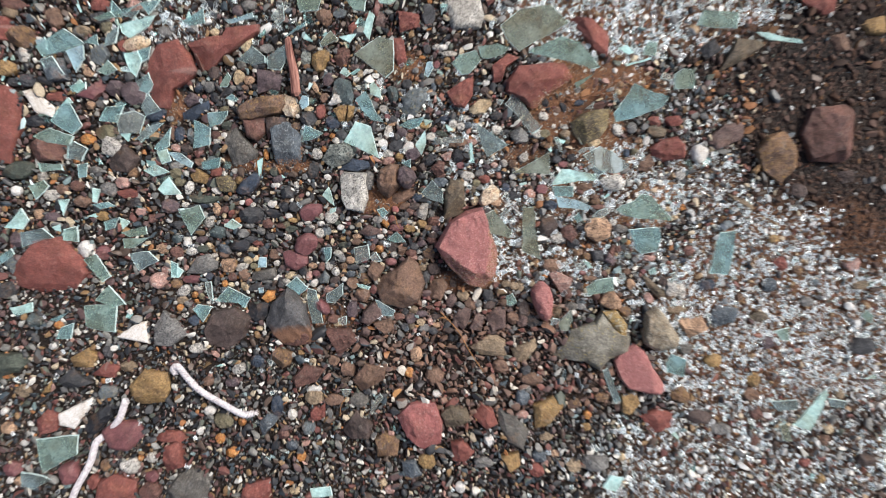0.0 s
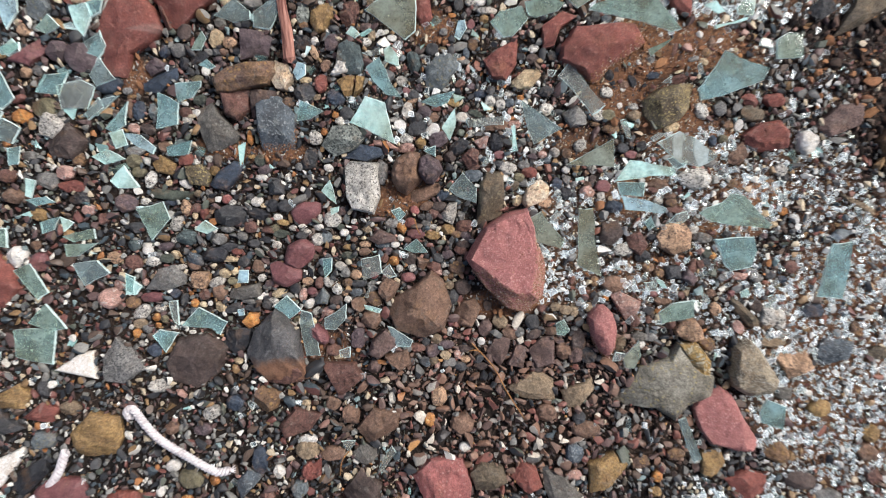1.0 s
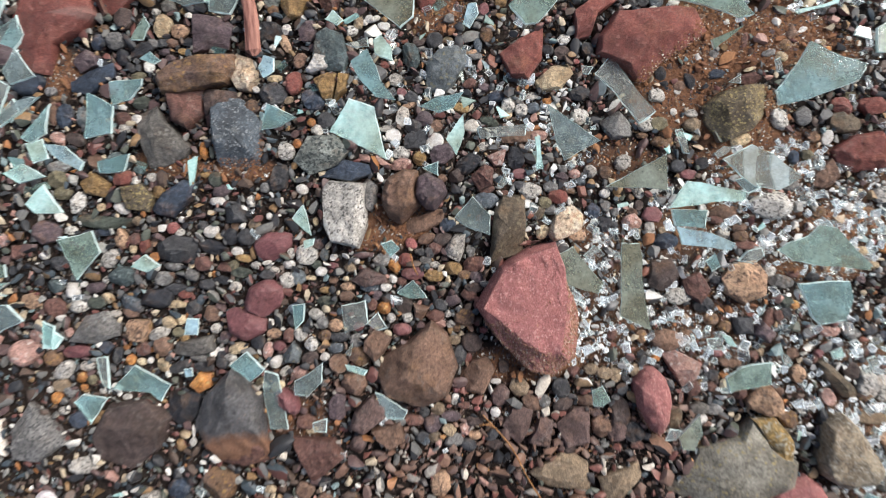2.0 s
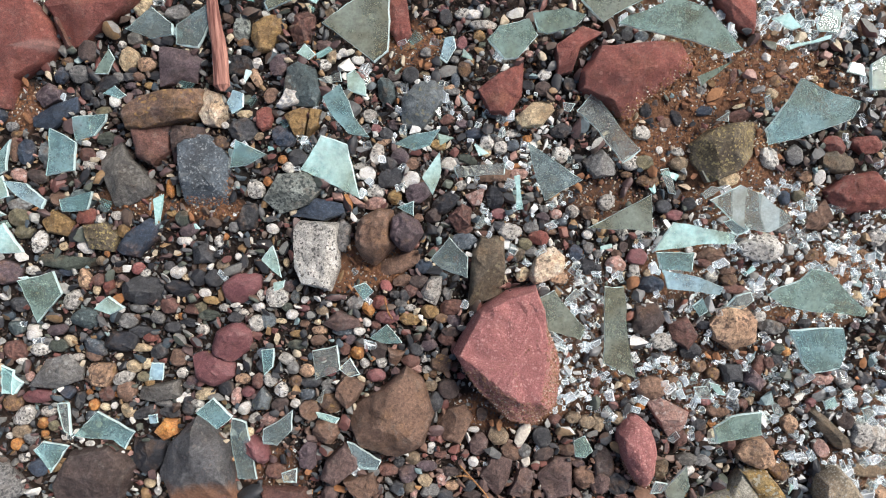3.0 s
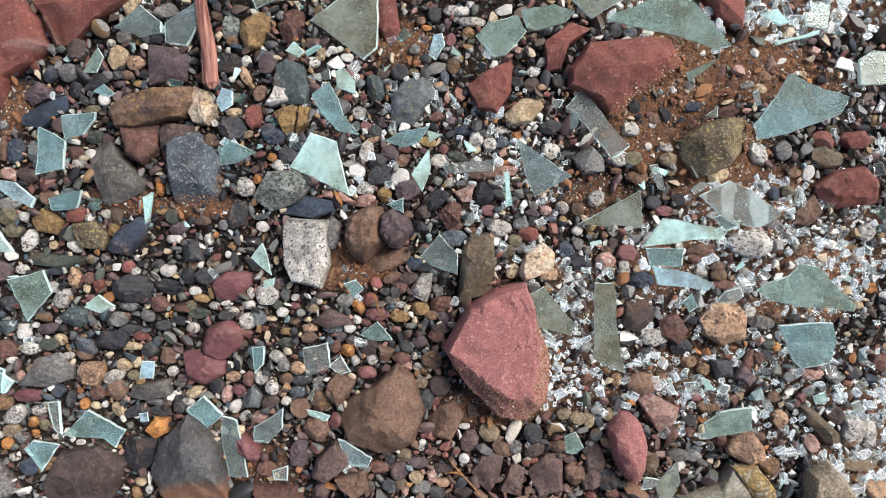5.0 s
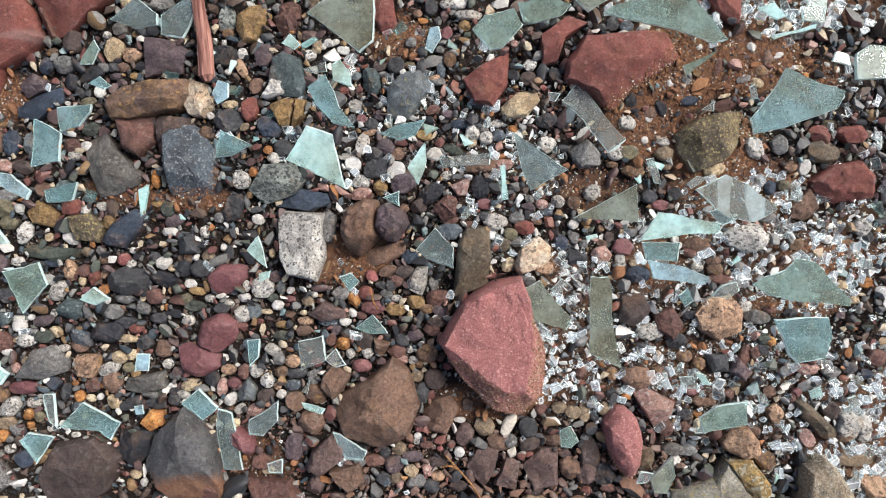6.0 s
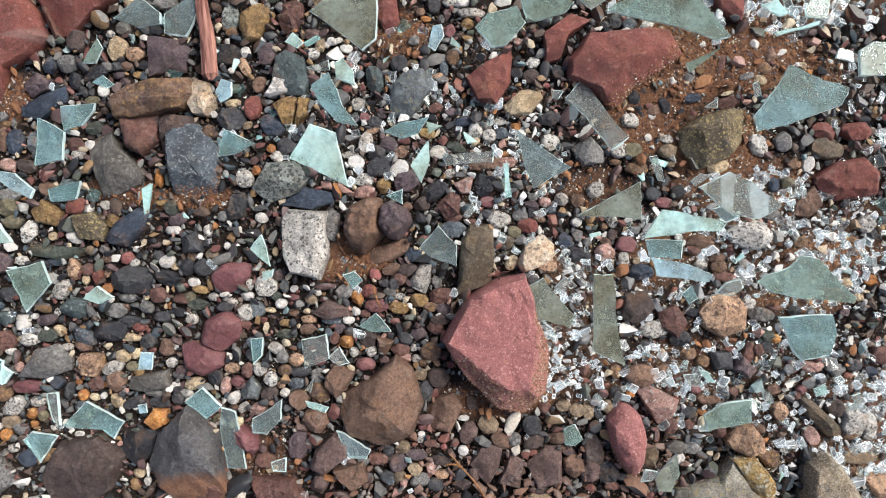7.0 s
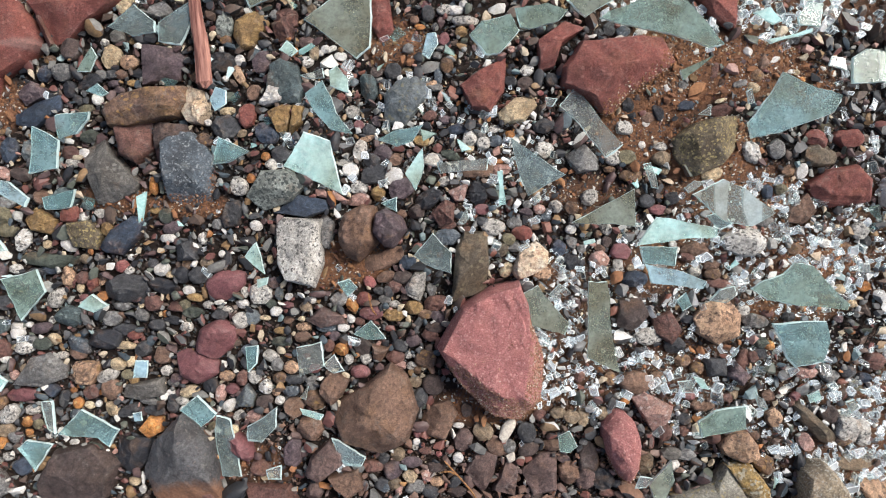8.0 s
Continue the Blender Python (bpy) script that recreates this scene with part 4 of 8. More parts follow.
stone("sandy", 0.2093, -0.0762, 16, [(-15.6, -9.4), (-1.1, -17.9), (15.7, -10.6), (17.1, 5.2), (6.8, 18), (-10, 13.7), (-18.7, 2.1)])
shard("teal", 0.1631, -0.0258, [(-11.7, -6), (12.2, -8.1), (13.3, 6.7), (-15.2, 6.7)])
shard("blue", 0.1734, -0.0425, [(-16.4, -4.1), (21.9, -8.3), (24.8, -2.8), (2, 6), (-20.7, 10.3)])
pebble("navy", 146.4, -44.0, 10.5, 6.3, 180)
shard("green", 0.2674, -0.0508, [(-24.2, -8.4), (-1.5, -12.6), (33.6, -15.5), (35.1, -11.3), (20.7, 3.1), (9.1, 17), (-5.1, 19.9), (-13.3, 11.5), (-29.9, 5.5), (-36.9, 0)])
shard("teal", 0.2695, -0.0901, [(-12.6, -12), (-5.7, -19.2), (14.3, -14.9), (19.4, 2.1), (16.2, 15.3), (-23.1, 13.5)])
shard("green", 0.2121, -0.1514, [(-16.4, -11.7), (17.3, -5.5), (17, 11.6), (-7, 8.5), (-19.5, -0.1)])
grey_rock = stone("lichen", 0.2017, -0.2290, 19, [(-59.7, -14.8), (-37.6, -1.5), (-27.5, 19.8), (3.6, 30.3), (16.2, 46.2), (27.3, 22.2), (51.2, 8.7), (49.1, -10.0), (23.2, -20.6), (10.4, -36.8), (-10.9, -23.2), (-45.1, -20.3)], square=0.45, facets=1, cuts=[(60, 62, 0.8), (230, 66, 0.75), (150, 60, 0.8)], flat=True)
pebble("granite", 309.0, -158.2, 11.4, 10.8, 118)
stone("sandy", 0.3360, -0.2070, 14.8, [(-5.3, -16.9), (21.2, -4.5), (11.5, 13.4), (-23.1, 8.5)])
pebble("tan", 312.3, -185.0, 15.5, 5.8, 179)
stone("mauvebrown", 0.0304, -0.1907, 11, [(0.5, -19.4), (9.1, -3.9), (12.1, 11), (-2.1, 15.3), (-13.8, -1)])
stone("mauvebrown", 0.0499, -0.1984, 11, [(5.7, -12.4), (8.7, 9.6), (-1.3, 14.3), (-11.6, -8.1)])
stone("mauvebrown", 0.0762, -0.1936, 12, [(-7.3, -16.9), (11.6, -12.4), (11.4, 16.9), (-1.9, 15.5), (-16, 2.3)])
stone("brown", -0.0024, -0.1521, 12, [(-9, -12.1), (4.4, -16), (14.3, 4.6), (8.2, 15.4), (-4.7, 11.9), (-15.5, 0.9)])
stone("red", -0.5481, 0.1906, 14.6, [(-13.6, -16.5), (7.6, -14.9), (16.9, 0), (9.7, 14.4), (-11.2, 17.1)])
stone("red", -0.5595, 0.0724, 14, [(-25.7, -50.7), (7.8, -52.7), (15.6, -27.1), (29.8, 2), (26, 34.9), (11.8, 48.2), (-18.4, 50.3)], flat=True)
stone("slate", -0.4840, 0.1391, 16, [(-7.6, -15.9), (15.1, -13.5), (11.6, 15.5), (-18.7, 11.1)])
shard("teal", -0.3933, 0.2072, [(-1.7, -5.9), (27.2, 11), (8.5, 4.4), (-23.7, -3.3)])
stone("ceramic", -0.5085, 0.0962, 5, [(-7.1, -10.5), (15.9, -18.2), (21.2, -5.9), (-10.4, 19.5), (-21.2, 16.8)], square=0.3, facets=0, name='ceramic_shard', rough=0.25, flat=True)
pebble("dkgreen", -542.6, 12.3, 21.4, 11.2, 14)
shard("grey", -0.5247, -0.0740, [(-16.9, -13.6), (25.3, -1.4), (10.9, 11.5), (-17.8, 6.6)])
stone("red", -0.5112, -0.1145, 16, [(-44.3, -23.4), (-14.1, -35.1), (32.5, -29.5), (50.6, -9.2), (42.8, 13.5), (17.6, 40.1), (-17.1, 36.8), (-54.8, -8.1)], square=0.5, facets=2, cuts=[(90, 78, 0.75), (-90, 55, 0.7), (200, 65, 0.75)], flat=True)
pebble("white", -463.0, -91.6, 12.1, 10.5, 68)
shard("green", -0.4456, -0.1158, [(4.6, -19.5), (16.5, -12.1), (-0.8, 18.2), (-18.1, 10.9)])
pebble("pink", -369.8, -135.0, 12.8, 10.9, 2)
shard("green", -0.4321, -0.1561, [(5, -11.7), (20.5, -8.8), (-1, 17.1), (-20.5, -3.1)])
shard("green", -0.4461, -0.1817, [(-20.8, -12.9), (17.2, -20.8), (21.6, 17.2), (-22.2, 15.3)])
shard("pale", -0.5483, -0.1690, [(-10.2, -8.8), (13.3, -3.7), (14.2, 9.3), (-17.2, 2)])
pebble("teal", -536.7, -185.5, 10.9, 9.8, 21)
shard("teal", -0.5017, -0.1812, [(-2.1, -5.1), (14.1, 7.8), (-12, -2.7)])
shard("grey", -0.3857, -0.1064, [(-6.7, -14.8), (20.5, -1.6), (7.5, 11.3), (-18.4, 7.8)])
stone("ceramic", -0.4031, -0.2052, 6, [(16.4, -14.6), (14.1, 16.1), (0.9, 14), (-28.7, -5)], square=0.3, facets=0, name='ceramic_shard', rough=0.25, flat=True)
stone("dkgreen", -0.5759, -0.2431, 15.8, [(-20.4, -18.7), (11.4, -12.7), (29.7, 2.8), (21, 13.7), (-22, 14)])
stone("ochre", -0.4738, -0.2386, 11.7, [(-14.9, -10.9), (11.5, -11.1), (17.8, 4.4), (5.3, 15.2), (-18.8, 2.3)])
stone("red", -0.4445, -0.2549, 11, [(8.8, -10.7), (17.4, 4.7), (0, 12.6), (-22, -5.1)])
stone("ochre", -0.3881, -0.2790, 13, [(-20.1, -23.7), (17.2, -21.5), (25.8, -2.9), (23.9, 20.3), (-6.7, 25.9), (-28.8, 2.8)], flat=True)
stone("dkgrey", -0.4910, -0.2674, 13.2, [(-7.4, -12.8), (25.1, -5.2), (-0.1, 15.9), (-22.1, 0.5)])
stone("ceramic", -0.4942, -0.3157, 6, [(-22.4, -15.2), (-1.5, -20.8), (27.3, 16.1), (25.4, 23.9), (-23.8, 0.5)], square=0.3, facets=0, name='ceramic_shard', rough=0.25, flat=True)
stone("black", -0.4623, -0.3235, 11.5, [(-4.9, -20.6), (20.8, 6), (18.7, 24), (-16.1, 3), (-22.6, -15.1)])
stone("red", -0.5295, -0.3246, 13.4, [(-11.8, -18.5), (12.2, -13), (13.8, 12.9), (4.2, 21.6), (-15.9, 2.8)])
stone("maroon", -0.4292, -0.3436, 14, [(-18.5, -19.7), (7.9, -22.1), (30.1, -0.9), (23.3, 17.9), (-10.8, 20.3), (-30.4, 4.7)], square=0.75, facets=2, rounding=3)
pebble("red", -362.6, -348.4, 22.1, 8.3, 180)
stone("red", -0.3634, -0.3758, 16, [(-14.3, -23.1), (15, -12.8), (11.3, 24.2), (-12.5, 14)])
shard("green", -0.5190, -0.3636, [(-21.8, -31.3), (27.8, -5.2), (31.8, 21.6), (-26.5, 16.2)])
shard("grey", -0.5530, -0.4044, [(-15.3, -7.5), (0.2, -12.3), (24.7, 0.5), (10.9, 6.8), (-15.5, 12.4)])
stone("red", -0.4435, -0.4216, 16, [(-31.1, -17.9), (25.6, -17.8), (28.8, 12.5), (-2, 23.6), (-23.8, 12.5)])
stone("maroon", -0.5042, -0.3965, 16, [(-8.9, -17.1), (15.2, -11.5), (9.1, 17.9), (-15.8, 10)], square=0.75, facets=2, rounding=3)
pebble("maroon", -584.2, -390.9, 13.3, 11.2, 178)
pebble("redbrown", -398.3, -424.2, 15.3, 13.3, 3)
stone("red", -0.2531, -0.4274, 16, [(-24, -15.2), (19.6, -11.1), (19.1, 18.1), (-17.5, 9.4)])
stone("greybrown", -0.3456, -0.4190, 14, [(-34.5, -21.7), (23.5, -17.6), (32.7, 14.1), (4.6, 27.5), (-17.1, 14.1), (-33.7, -7.4)])
stone("redbrown", -0.1783, -0.2665, 12.2, [(-14.7, -16.4), (11.4, -8.8), (24.9, 9.5), (-3, 15), (-21.8, -3.3)])
stone("brown", -0.0951, -0.2685, 15, [(-10.9, -21), (19.6, -5), (23, 12.5), (-5.4, 18), (-23.4, -4.8)])
pebble("orange", -42.0, -265.1, 7.5, 6.3, 88)
stone("dkbrown", -0.1129, -0.3395, 16, [(-10.3, -15.7), (14.8, -15.8), (20.5, 2.8), (-1.7, 23.8), (-23, -4.8)])
stone("slate", -0.2338, -0.3310, 10.6, [(-7.4, -19.1), (16.5, 6.5), (1.5, 14.3), (-12, 1.9)])
stone("pinkred", -0.0257, -0.3352, 24, [(-20.7, -17.4), (1.5, -36.7), (24.2, -29), (28.4, 1.8), (17.6, 30.8), (-16, 30.2), (-35.2, 11.1)], square=0.45, facets=2, cuts=[(-60, 60, 0.65), (90, 72, 0.78), (190, 60, 0.7)])
stone("rust", -0.0741, -0.3646, 16, [(-13.9, -15), (14.2, -15), (17, 8.3), (-3.2, 19.2), (-16.4, 8.3)])
pebble("ochre", -20.8, -389.0, 12.0, 10.9, 178)
stone("slate", -0.0425, -0.3993, 12.6, [(-10.1, -10.6), (15.7, -10.6), (5.5, 12.9), (-12.7, 10.5)])
pebble("orange", -191.4, -380.4, 7.0, 6.9, 50)
pebble("orange", -300.0, -352.5, 7.9, 7.1, 82)
pebble("orange", -269.3, -329.3, 6.1, 5.8, 62)
pebble("orange", -285.0, -372.7, 10.3, 6.9, 3)
pebble("granite", -268.7, -255.2, 10.4, 7.5, 22)
pebble("white", -169.6, -285.6, 9.8, 5.4, 0)
pebble("granite", -322.6, -226.5, 12.4, 6.7, 1)
pebble("red", -167.9, -320.7, 10.1, 9.9, 52)
pebble("rust", -211.7, -240.7, 15.0, 14.2, 6)
stone("redbrown", -0.1312, -0.2169, 16, [(-3.4, -22.6), (22, -2.3), (12.7, 13.7), (-23.4, 14)])
pebble("olivebrown", 18.1, -326.0, 19.9, 15.9, 5)
stone("red", 0.0596, -0.3267, 12.9, [(1, -17.8), (16.7, -10.1), (9.5, 10.6), (-6.9, 18.3), (-17.6, 0.7)])
stone("greybrown", 0.0961, -0.3452, 9, [(-16.8, 2.4), (-7.2, -18.4), (12.9, -29.2), (23.5, -3), (3.5, 17.7), (-24, 30.8)], flat=True)
stone("ochre", 0.1411, -0.3207, 13, [(-15.5, -24.7), (4.5, -17.1), (24.6, 8.8), (9.1, 21.8), (-18.4, 9)])
stone("red", 0.0258, -0.3749, 14.2, [(-11.4, -14.4), (5.9, -14.4), (18.9, -1.2), (1.8, 16.6), (-14, 12)])
stone("ochre", 0.0946, -0.3903, 13.9, [(-3, -15.9), (12.1, -5.8), (9.9, 12.7), (-15.6, 7.3)])
stone("tan", 0.0678, -0.2306, 7, [(-13.9, -11.9), (21, -14.4), (18.9, 8.3), (2, 18.9), (-28.6, -1.2)], flat=True)
stone("tan", 0.1122, -0.2373, 10.5, [(-12.4, -13.5), (0.2, -15.8), (17.3, 6.7), (15.1, 17.2), (-17.5, 2.4)])
stone("bigred", 0.2642, -0.2677, 17, [(-33.6, 15.0), (-26.1, 28.4), (-5.4, 37.7), (8.0, 28.2), (19.3, 3.9), (36.0, -20.6), (31.2, -32.9), (9.9, -30.0), (-14.1, -23.1), (-25.1, -6.7)], square=0.5, facets=3, rounding=1)
shard("teal", 0.3137, -0.2597, [(-11.7, -9), (10.9, -16.6), (12.7, 8.8), (-6.9, 16.3), (-14, 3.7)])
pebble("ochre", 364.3, -255.5, 12.4, 9.2, 2)
stone("slate", 0.3766, -0.1942, 13, [(-8.9, -16.4), (15.4, -7), (19.4, 10.7), (-9.4, 13.2), (-19.2, -1.5)])
stone("ochre", 0.2536, -0.3116, 11.8, [(-11, -12.5), (-0.6, -17.1), (14, -1.9), (8.7, 15.5), (-11.1, 11)])
stone("red", 0.2922, -0.3363, 12, [(-3.1, -19.5), (18.9, -9.7), (18.6, 10.8), (-3.4, 16.2), (-25.4, 6.4)])
pebble("dkbrown", 345.1, -331.4, 18.6, 10.3, 169)
pebble("rust", 321.6, -301.5, 14.4, 10.8, 154)
pebble("ochre", 420.3, -282.7, 9.5, 9.1, 149)
pebble("brown", 416.5, -303.0, 10.9, 8.9, 166)
pebble("redbrown", 425.1, -329.7, 9.8, 8.8, 7)
pebble("redbrown", 424.4, -366.8, 7.4, 6.4, 102)
shard("pale", 0.4968, -0.3279, [(-1.8, -24.1), (20.4, 26), (18, 33.5), (-23.6, -16.5)])
shard("grey", 0.4610, -0.3155, [(-9.6, -7.7), (16.9, -5.5), (13.7, 7.2), (-20, 5.1)])
shard("olive", 0.4617, -0.3529, [(-1.8, -12.5), (10.5, -12.5), (-0.3, 15.4), (-9.5, 10.2)])
shard("green", 0.4543, -0.2188, [(-2.5, -8.5), (7.5, -8.5), (7.1, 9.1), (-12, 4.1)])
pebble("red", 449.8, -126.3, 9.8, 9.4, 131)
pebble("rust", 472.4, -134.0, 8.2, 7.5, 121)
stone("pink", 0.5464, -0.1292, 8.8, [(-5.3, -8), (8.7, -6), (5.3, 10.7), (-10.6, 1.4)])
shard("teal", 0.3720, -0.1105, [(7.2, -28.3), (12.4, -0.7), (15.3, 30.3), (-4.5, 28.4), (-11.2, 6.8), (-17.8, -25.8)])
pebble("red", 494.0, -399.8, 8.2, 6.4, 178)
pebble("brown", 518.6, -368.2, 8.4, 7.3, 2)
pebble("cream", 522.5, -352.5, 7.6, 7.1, 120)
pebble("slate", 436.0, -153.8, 11.2, 9.2, 178)
stone("rust", 0.4404, 0.0151, 18, [(-19.7, -18.7), (3.9, -36.2), (25, -14.5), (28.7, 4.5), (7, 33), (-16.6, 26.4), (-30.1, 5.5)], square=0.3, facets=0, cuts=[(240, 75, 0.72), (60, 60, 0.8), (0, 40, 0.8)])
stone("redbrown", 0.5044, 0.0424, 32, [(-23.2, -34.6), (14.3, -38.1), (30.4, -23.6), (32.9, 23), (16.7, 37.1), (-25.2, 33.1), (-36, 0.6)], square=0.22, facets=0, cuts=[(183, 66, 0.62), (-4, 42, 0.7), (88, 45, 0.8), (-90, 40, 0.8)])
stone("mauvebrown", 0.3739, 0.0426, 13.3, [(-12.5, -18.6), (20.3, -5), (21.9, 16.8), (-4, 14.5), (-26.9, -6.3)])
pebble("white", 340.4, 19.9, 12.4, 10.8, 103)
stone("olivebrown", 0.3894, 0.1472, 14.9, [(2.2, -11.5), (34.4, 11.3), (-7.4, 17.1), (-28.2, -24.8)])
shard("pale", 0.4336, 0.1628, [(-10.4, -2.5), (29, -7.6), (26.8, -3.4), (-15.4, 7.2), (-29.2, 7.5)])
shard("green", 0.3582, 0.1873, [(22.8, -12.1), (24.5, 8.4), (-19.8, 11.5), (-28.5, -6.7)])
stone("dkgrey", 0.3490, 0.1509, 10.7, [(-1.4, -11.8), (15.1, -1.1), (5.1, 13.7), (-17.6, -2.4)])
stone("red", 0.4845, 0.2060, 14, [(-17.1, -3.5), (5.3, -15.7), (19.6, -12.6), (20.9, 9.1), (-31.2, 11.8)])
stone("brown", 0.5138, 0.1566, 10.8, [(-1.8, -12.9), (14.6, -9.1), (4.3, 12.4), (-16.2, 8.1)])
pebble("ochre", 561.1, 176.8, 19.3, 14.0, 179)
stone("granite", 0.0385, 0.2003, 11, [(-16.7, -19.7), (19, -19.2), (24.9, -5.4), (19.4, 19.1), (-27.6, 16.8)], flat=True)
stone("tan", 0.3977, -0.0446, 4.7, [(-9.4, 1.5), (14.2, -13.2), (16.9, -3.9), (-26.7, 16.1)])
stone("dkbrown", 0.5305, -0.0130, 9.8, [(-6.1, -9.3), (11.3, -6.7), (8.7, 8.9), (-13.5, 5.8)])
pebble("dkbrown", 469.6, -30.4, 11.2, 10.2, 159)
shard("green", -0.1572, 0.2141, [(-12.3, -10.8), (10.9, -8.6), (17.2, 9.3), (-15.3, 8.1)])
shard("teal", -0.1723, 0.1841, [(8.3, 2.2), (10.7, 9.1), (-19, -11.3)])
shard("olive", -0.1344, 0.1698, [(-9.2, -10.1), (12.8, -0.1), (3, 11.4), (-11.9, -4.4)])
shard("pale", -0.0827, 0.1866, [(-0.4, -18.6), (7.5, 11.9), (0.4, 17), (-7.4, -8.7)])
shard("pale", -0.1092, 0.1713, [(1.8, -6.1), (10.7, 4.9), (-12.5, 1.2)])
stone("red", -0.0333, 0.1916, 13.7, [(-11.5, -13.6), (15.3, -7.2), (13.4, 8.9), (-13.1, 12.4)])
pebble("brown", -140.3, 200.5, 9.9, 8.7, 174)
stone("cream", -0.2397, 0.1688, 9.8, [(0.8, -11.4), (8.8, 5.5), (-9.5, 5.9)])
stone("ochre", -0.5272, -0.2789, 5.6, [(3.9, -4.7), (6.6, 13.2), (-10.5, -8.5)])
stone("red", -0.1627, -0.3170, 9.3, [(6.1, -7.7), (6.7, 11.6), (-12.8, -3.8)])
shard("clear", -0.0953, 0.1100, [(-4.6, -3.4), (7.3, -2.6), (6.1, 4.9), (-10.9, -0.4)])
shard("pale", -0.1360, -0.0455, [(-3.6, -4.6), (3.7, -1.6), (5, 4), (-4.4, 1.8)])
shard("blue", -0.2344, -0.1494, [(-2.6, -3.9), (3.5, -3), (2.8, 4), (-3.8, 2.7)])
shard("teal", -0.1439, -0.1018, [(-2.8, -12), (3.8, -5.5), (4.8, 8.7), (-4.7, 7.4)])
shard("clear", -0.1044, -0.1309, [(0.7, -4.3), (2.9, 6.5), (-3.6, -2.2)])
shard("pale", -0.0986, -0.1461, [(-7.4, 0), (6.4, -4.3), (9, 0), (-9.5, 4.3)])
shard("clear", 0.0810, 0.0889, [(-2.8, -3), (1.4, -3.8), (5.1, 2), (-4.1, 3.3)])
shard("clear", 0.1967, 0.0809, [(3, -2.9), (3.3, 4.6), (-6.2, -1.6)])
shard("pale", 0.2414, 0.1513, [(3, -6.1), (10, -4.1), (0.7, 6.2), (-11.5, 2.2)])
shard("clear", 0.2279, 0.0919, [(-1, -5.6), (3.2, -4.4), (0.9, 6), (-3.2, 3.9)])
shard("clear", 0.0168, 0.0030, [(-0.5, -5.2), (3.7, -1), (1.6, 7.4), (-4.7, -3.1)])
shard("pale", 0.1109, -0.0154, [(-3.8, -2.5), (4.6, -0.4), (3.8, 2.5), (-4.6, 0.4)])
shard("clear", 0.0871, -0.0523, [(-3, -5.1), (7.5, 1.3), (1.2, 5.5), (-7.2, -3)])
shard("clear", 0.1879, 0.0263, [(-3.7, -5.5), (8.7, 2.8), (0.3, 4.1), (-6.7, -1.3)])
shard("grey", 0.2068, 0.0010, [(0.8, -7.5), (9.1, -3.3), (0.6, 7.2), (-9.8, 3)])
shard("clear", 0.2116, -0.0554, [(1, -6.1), (9.3, 0.3), (7.1, 6.7), (-3.3, 4.5), (-11.6, -4)])
shard("teal", 0.1818, -0.0607, [(-0.6, -7.1), (5.7, -2.9), (1.3, 7.7), (-6.2, 1.4)])
shard("clear", 0.2207, -0.0992, [(1, -1.3), (3, 6), (-4, -4.7)])
shard("clear", 0.1850, -0.1251, [(-2.9, -4.6), (6.8, -4.6), (3.3, 4.8), (-7.3, 4)])
shard("pale", 0.1958, -0.1222, [(0.2, -4), (6.1, -5.3), (0.9, 3.3), (-6.7, 5.4)])
shard("clear", 0.2403, -0.1366, [(-2, -3.6), (5.2, -4.8), (3, 0.8), (-4.7, 7.1)])
shard("pale", 0.2800, -0.1322, [(-3.1, -4.8), (5.2, -1.3), (3, 5.1), (-5.3, 0.8)])
shard("clear", 0.3073, -0.1384, [(-0.9, -5.7), (5.3, -1.4), (1, 5), (-5.2, 2.8)])
shard("pale", 0.2525, -0.1975, [(-1.7, -5.1), (2.4, 1.5), (-0.6, 3.6)])
shard("green", -0.4132, 0.2024, [(-8.6, -4.8), (13.7, -1.1), (6.8, 6.1), (-15.9, -1.8)])
shard("grey", -0.3816, 0.2046, [(2.9, -5), (10.8, 4.7), (-13.7, 0.3)])
shard("teal", -0.4316, 0.1732, [(6.1, -6.1), (5.4, 8.2), (-11.5, -2.1)])
shard("blue", -0.4968, 0.1705, [(-4.9, -5.6), (5.4, -7.9), (5, 8.5), (-7.3, 3.8)])
shard("pale", -0.4541, 0.1169, [(-2.4, -8.7), (9.3, 0.4), (2.4, 9.2), (-9.5, -1.4)])
shard("pale", -0.4687, 0.0982, [(6.4, -1.8), (0.8, 5.5), (-7.2, -3.7)])
shard("grey", -0.3695, 0.1198, [(-4.5, -9.5), (9.1, -6.2), (5.6, 11.8), (-11.3, 1.4)])
shard("grey", -0.3648, 0.0908, [(-4.7, -12.3), (14.3, -5.4), (-1.7, 16.5), (-11.6, -1.3)])
shard("clear", -0.3718, 0.0560, [(-6.3, -10.9), (9.3, 1.2), (3.9, 12.2), (-9.8, -5.7)])
shard("blue", -0.2449, 0.1975, [(-14, -6.5), (17.6, 1.1), (15.6, 6.8), (-18.9, -1.5)])
shard("clear", -0.1954, 0.2000, [(-2.8, -12.3), (6.8, -5.5), (5.4, 15.5), (-9.7, -1.6)])
shard("green", -0.0963, 0.2114, [(-5.6, -6.4), (8.7, -8.2), (11.2, 5.7), (-14.6, 6.3)])
shard("pale", -0.0587, 0.2153, [(-9.6, -2.5), (3.2, -4.2), (14.1, 3.8), (-12.4, 1.7)])
shard("teal", -0.5631, -0.0985, [(-9.5, -10.9), (10.6, 2.4), (7.3, 10), (-8.8, -1.1)])
shard("teal", -0.3456, -0.1193, [(-3.6, -7.8), (3.8, -11.7), (4.7, 7), (-5, 10.9)])
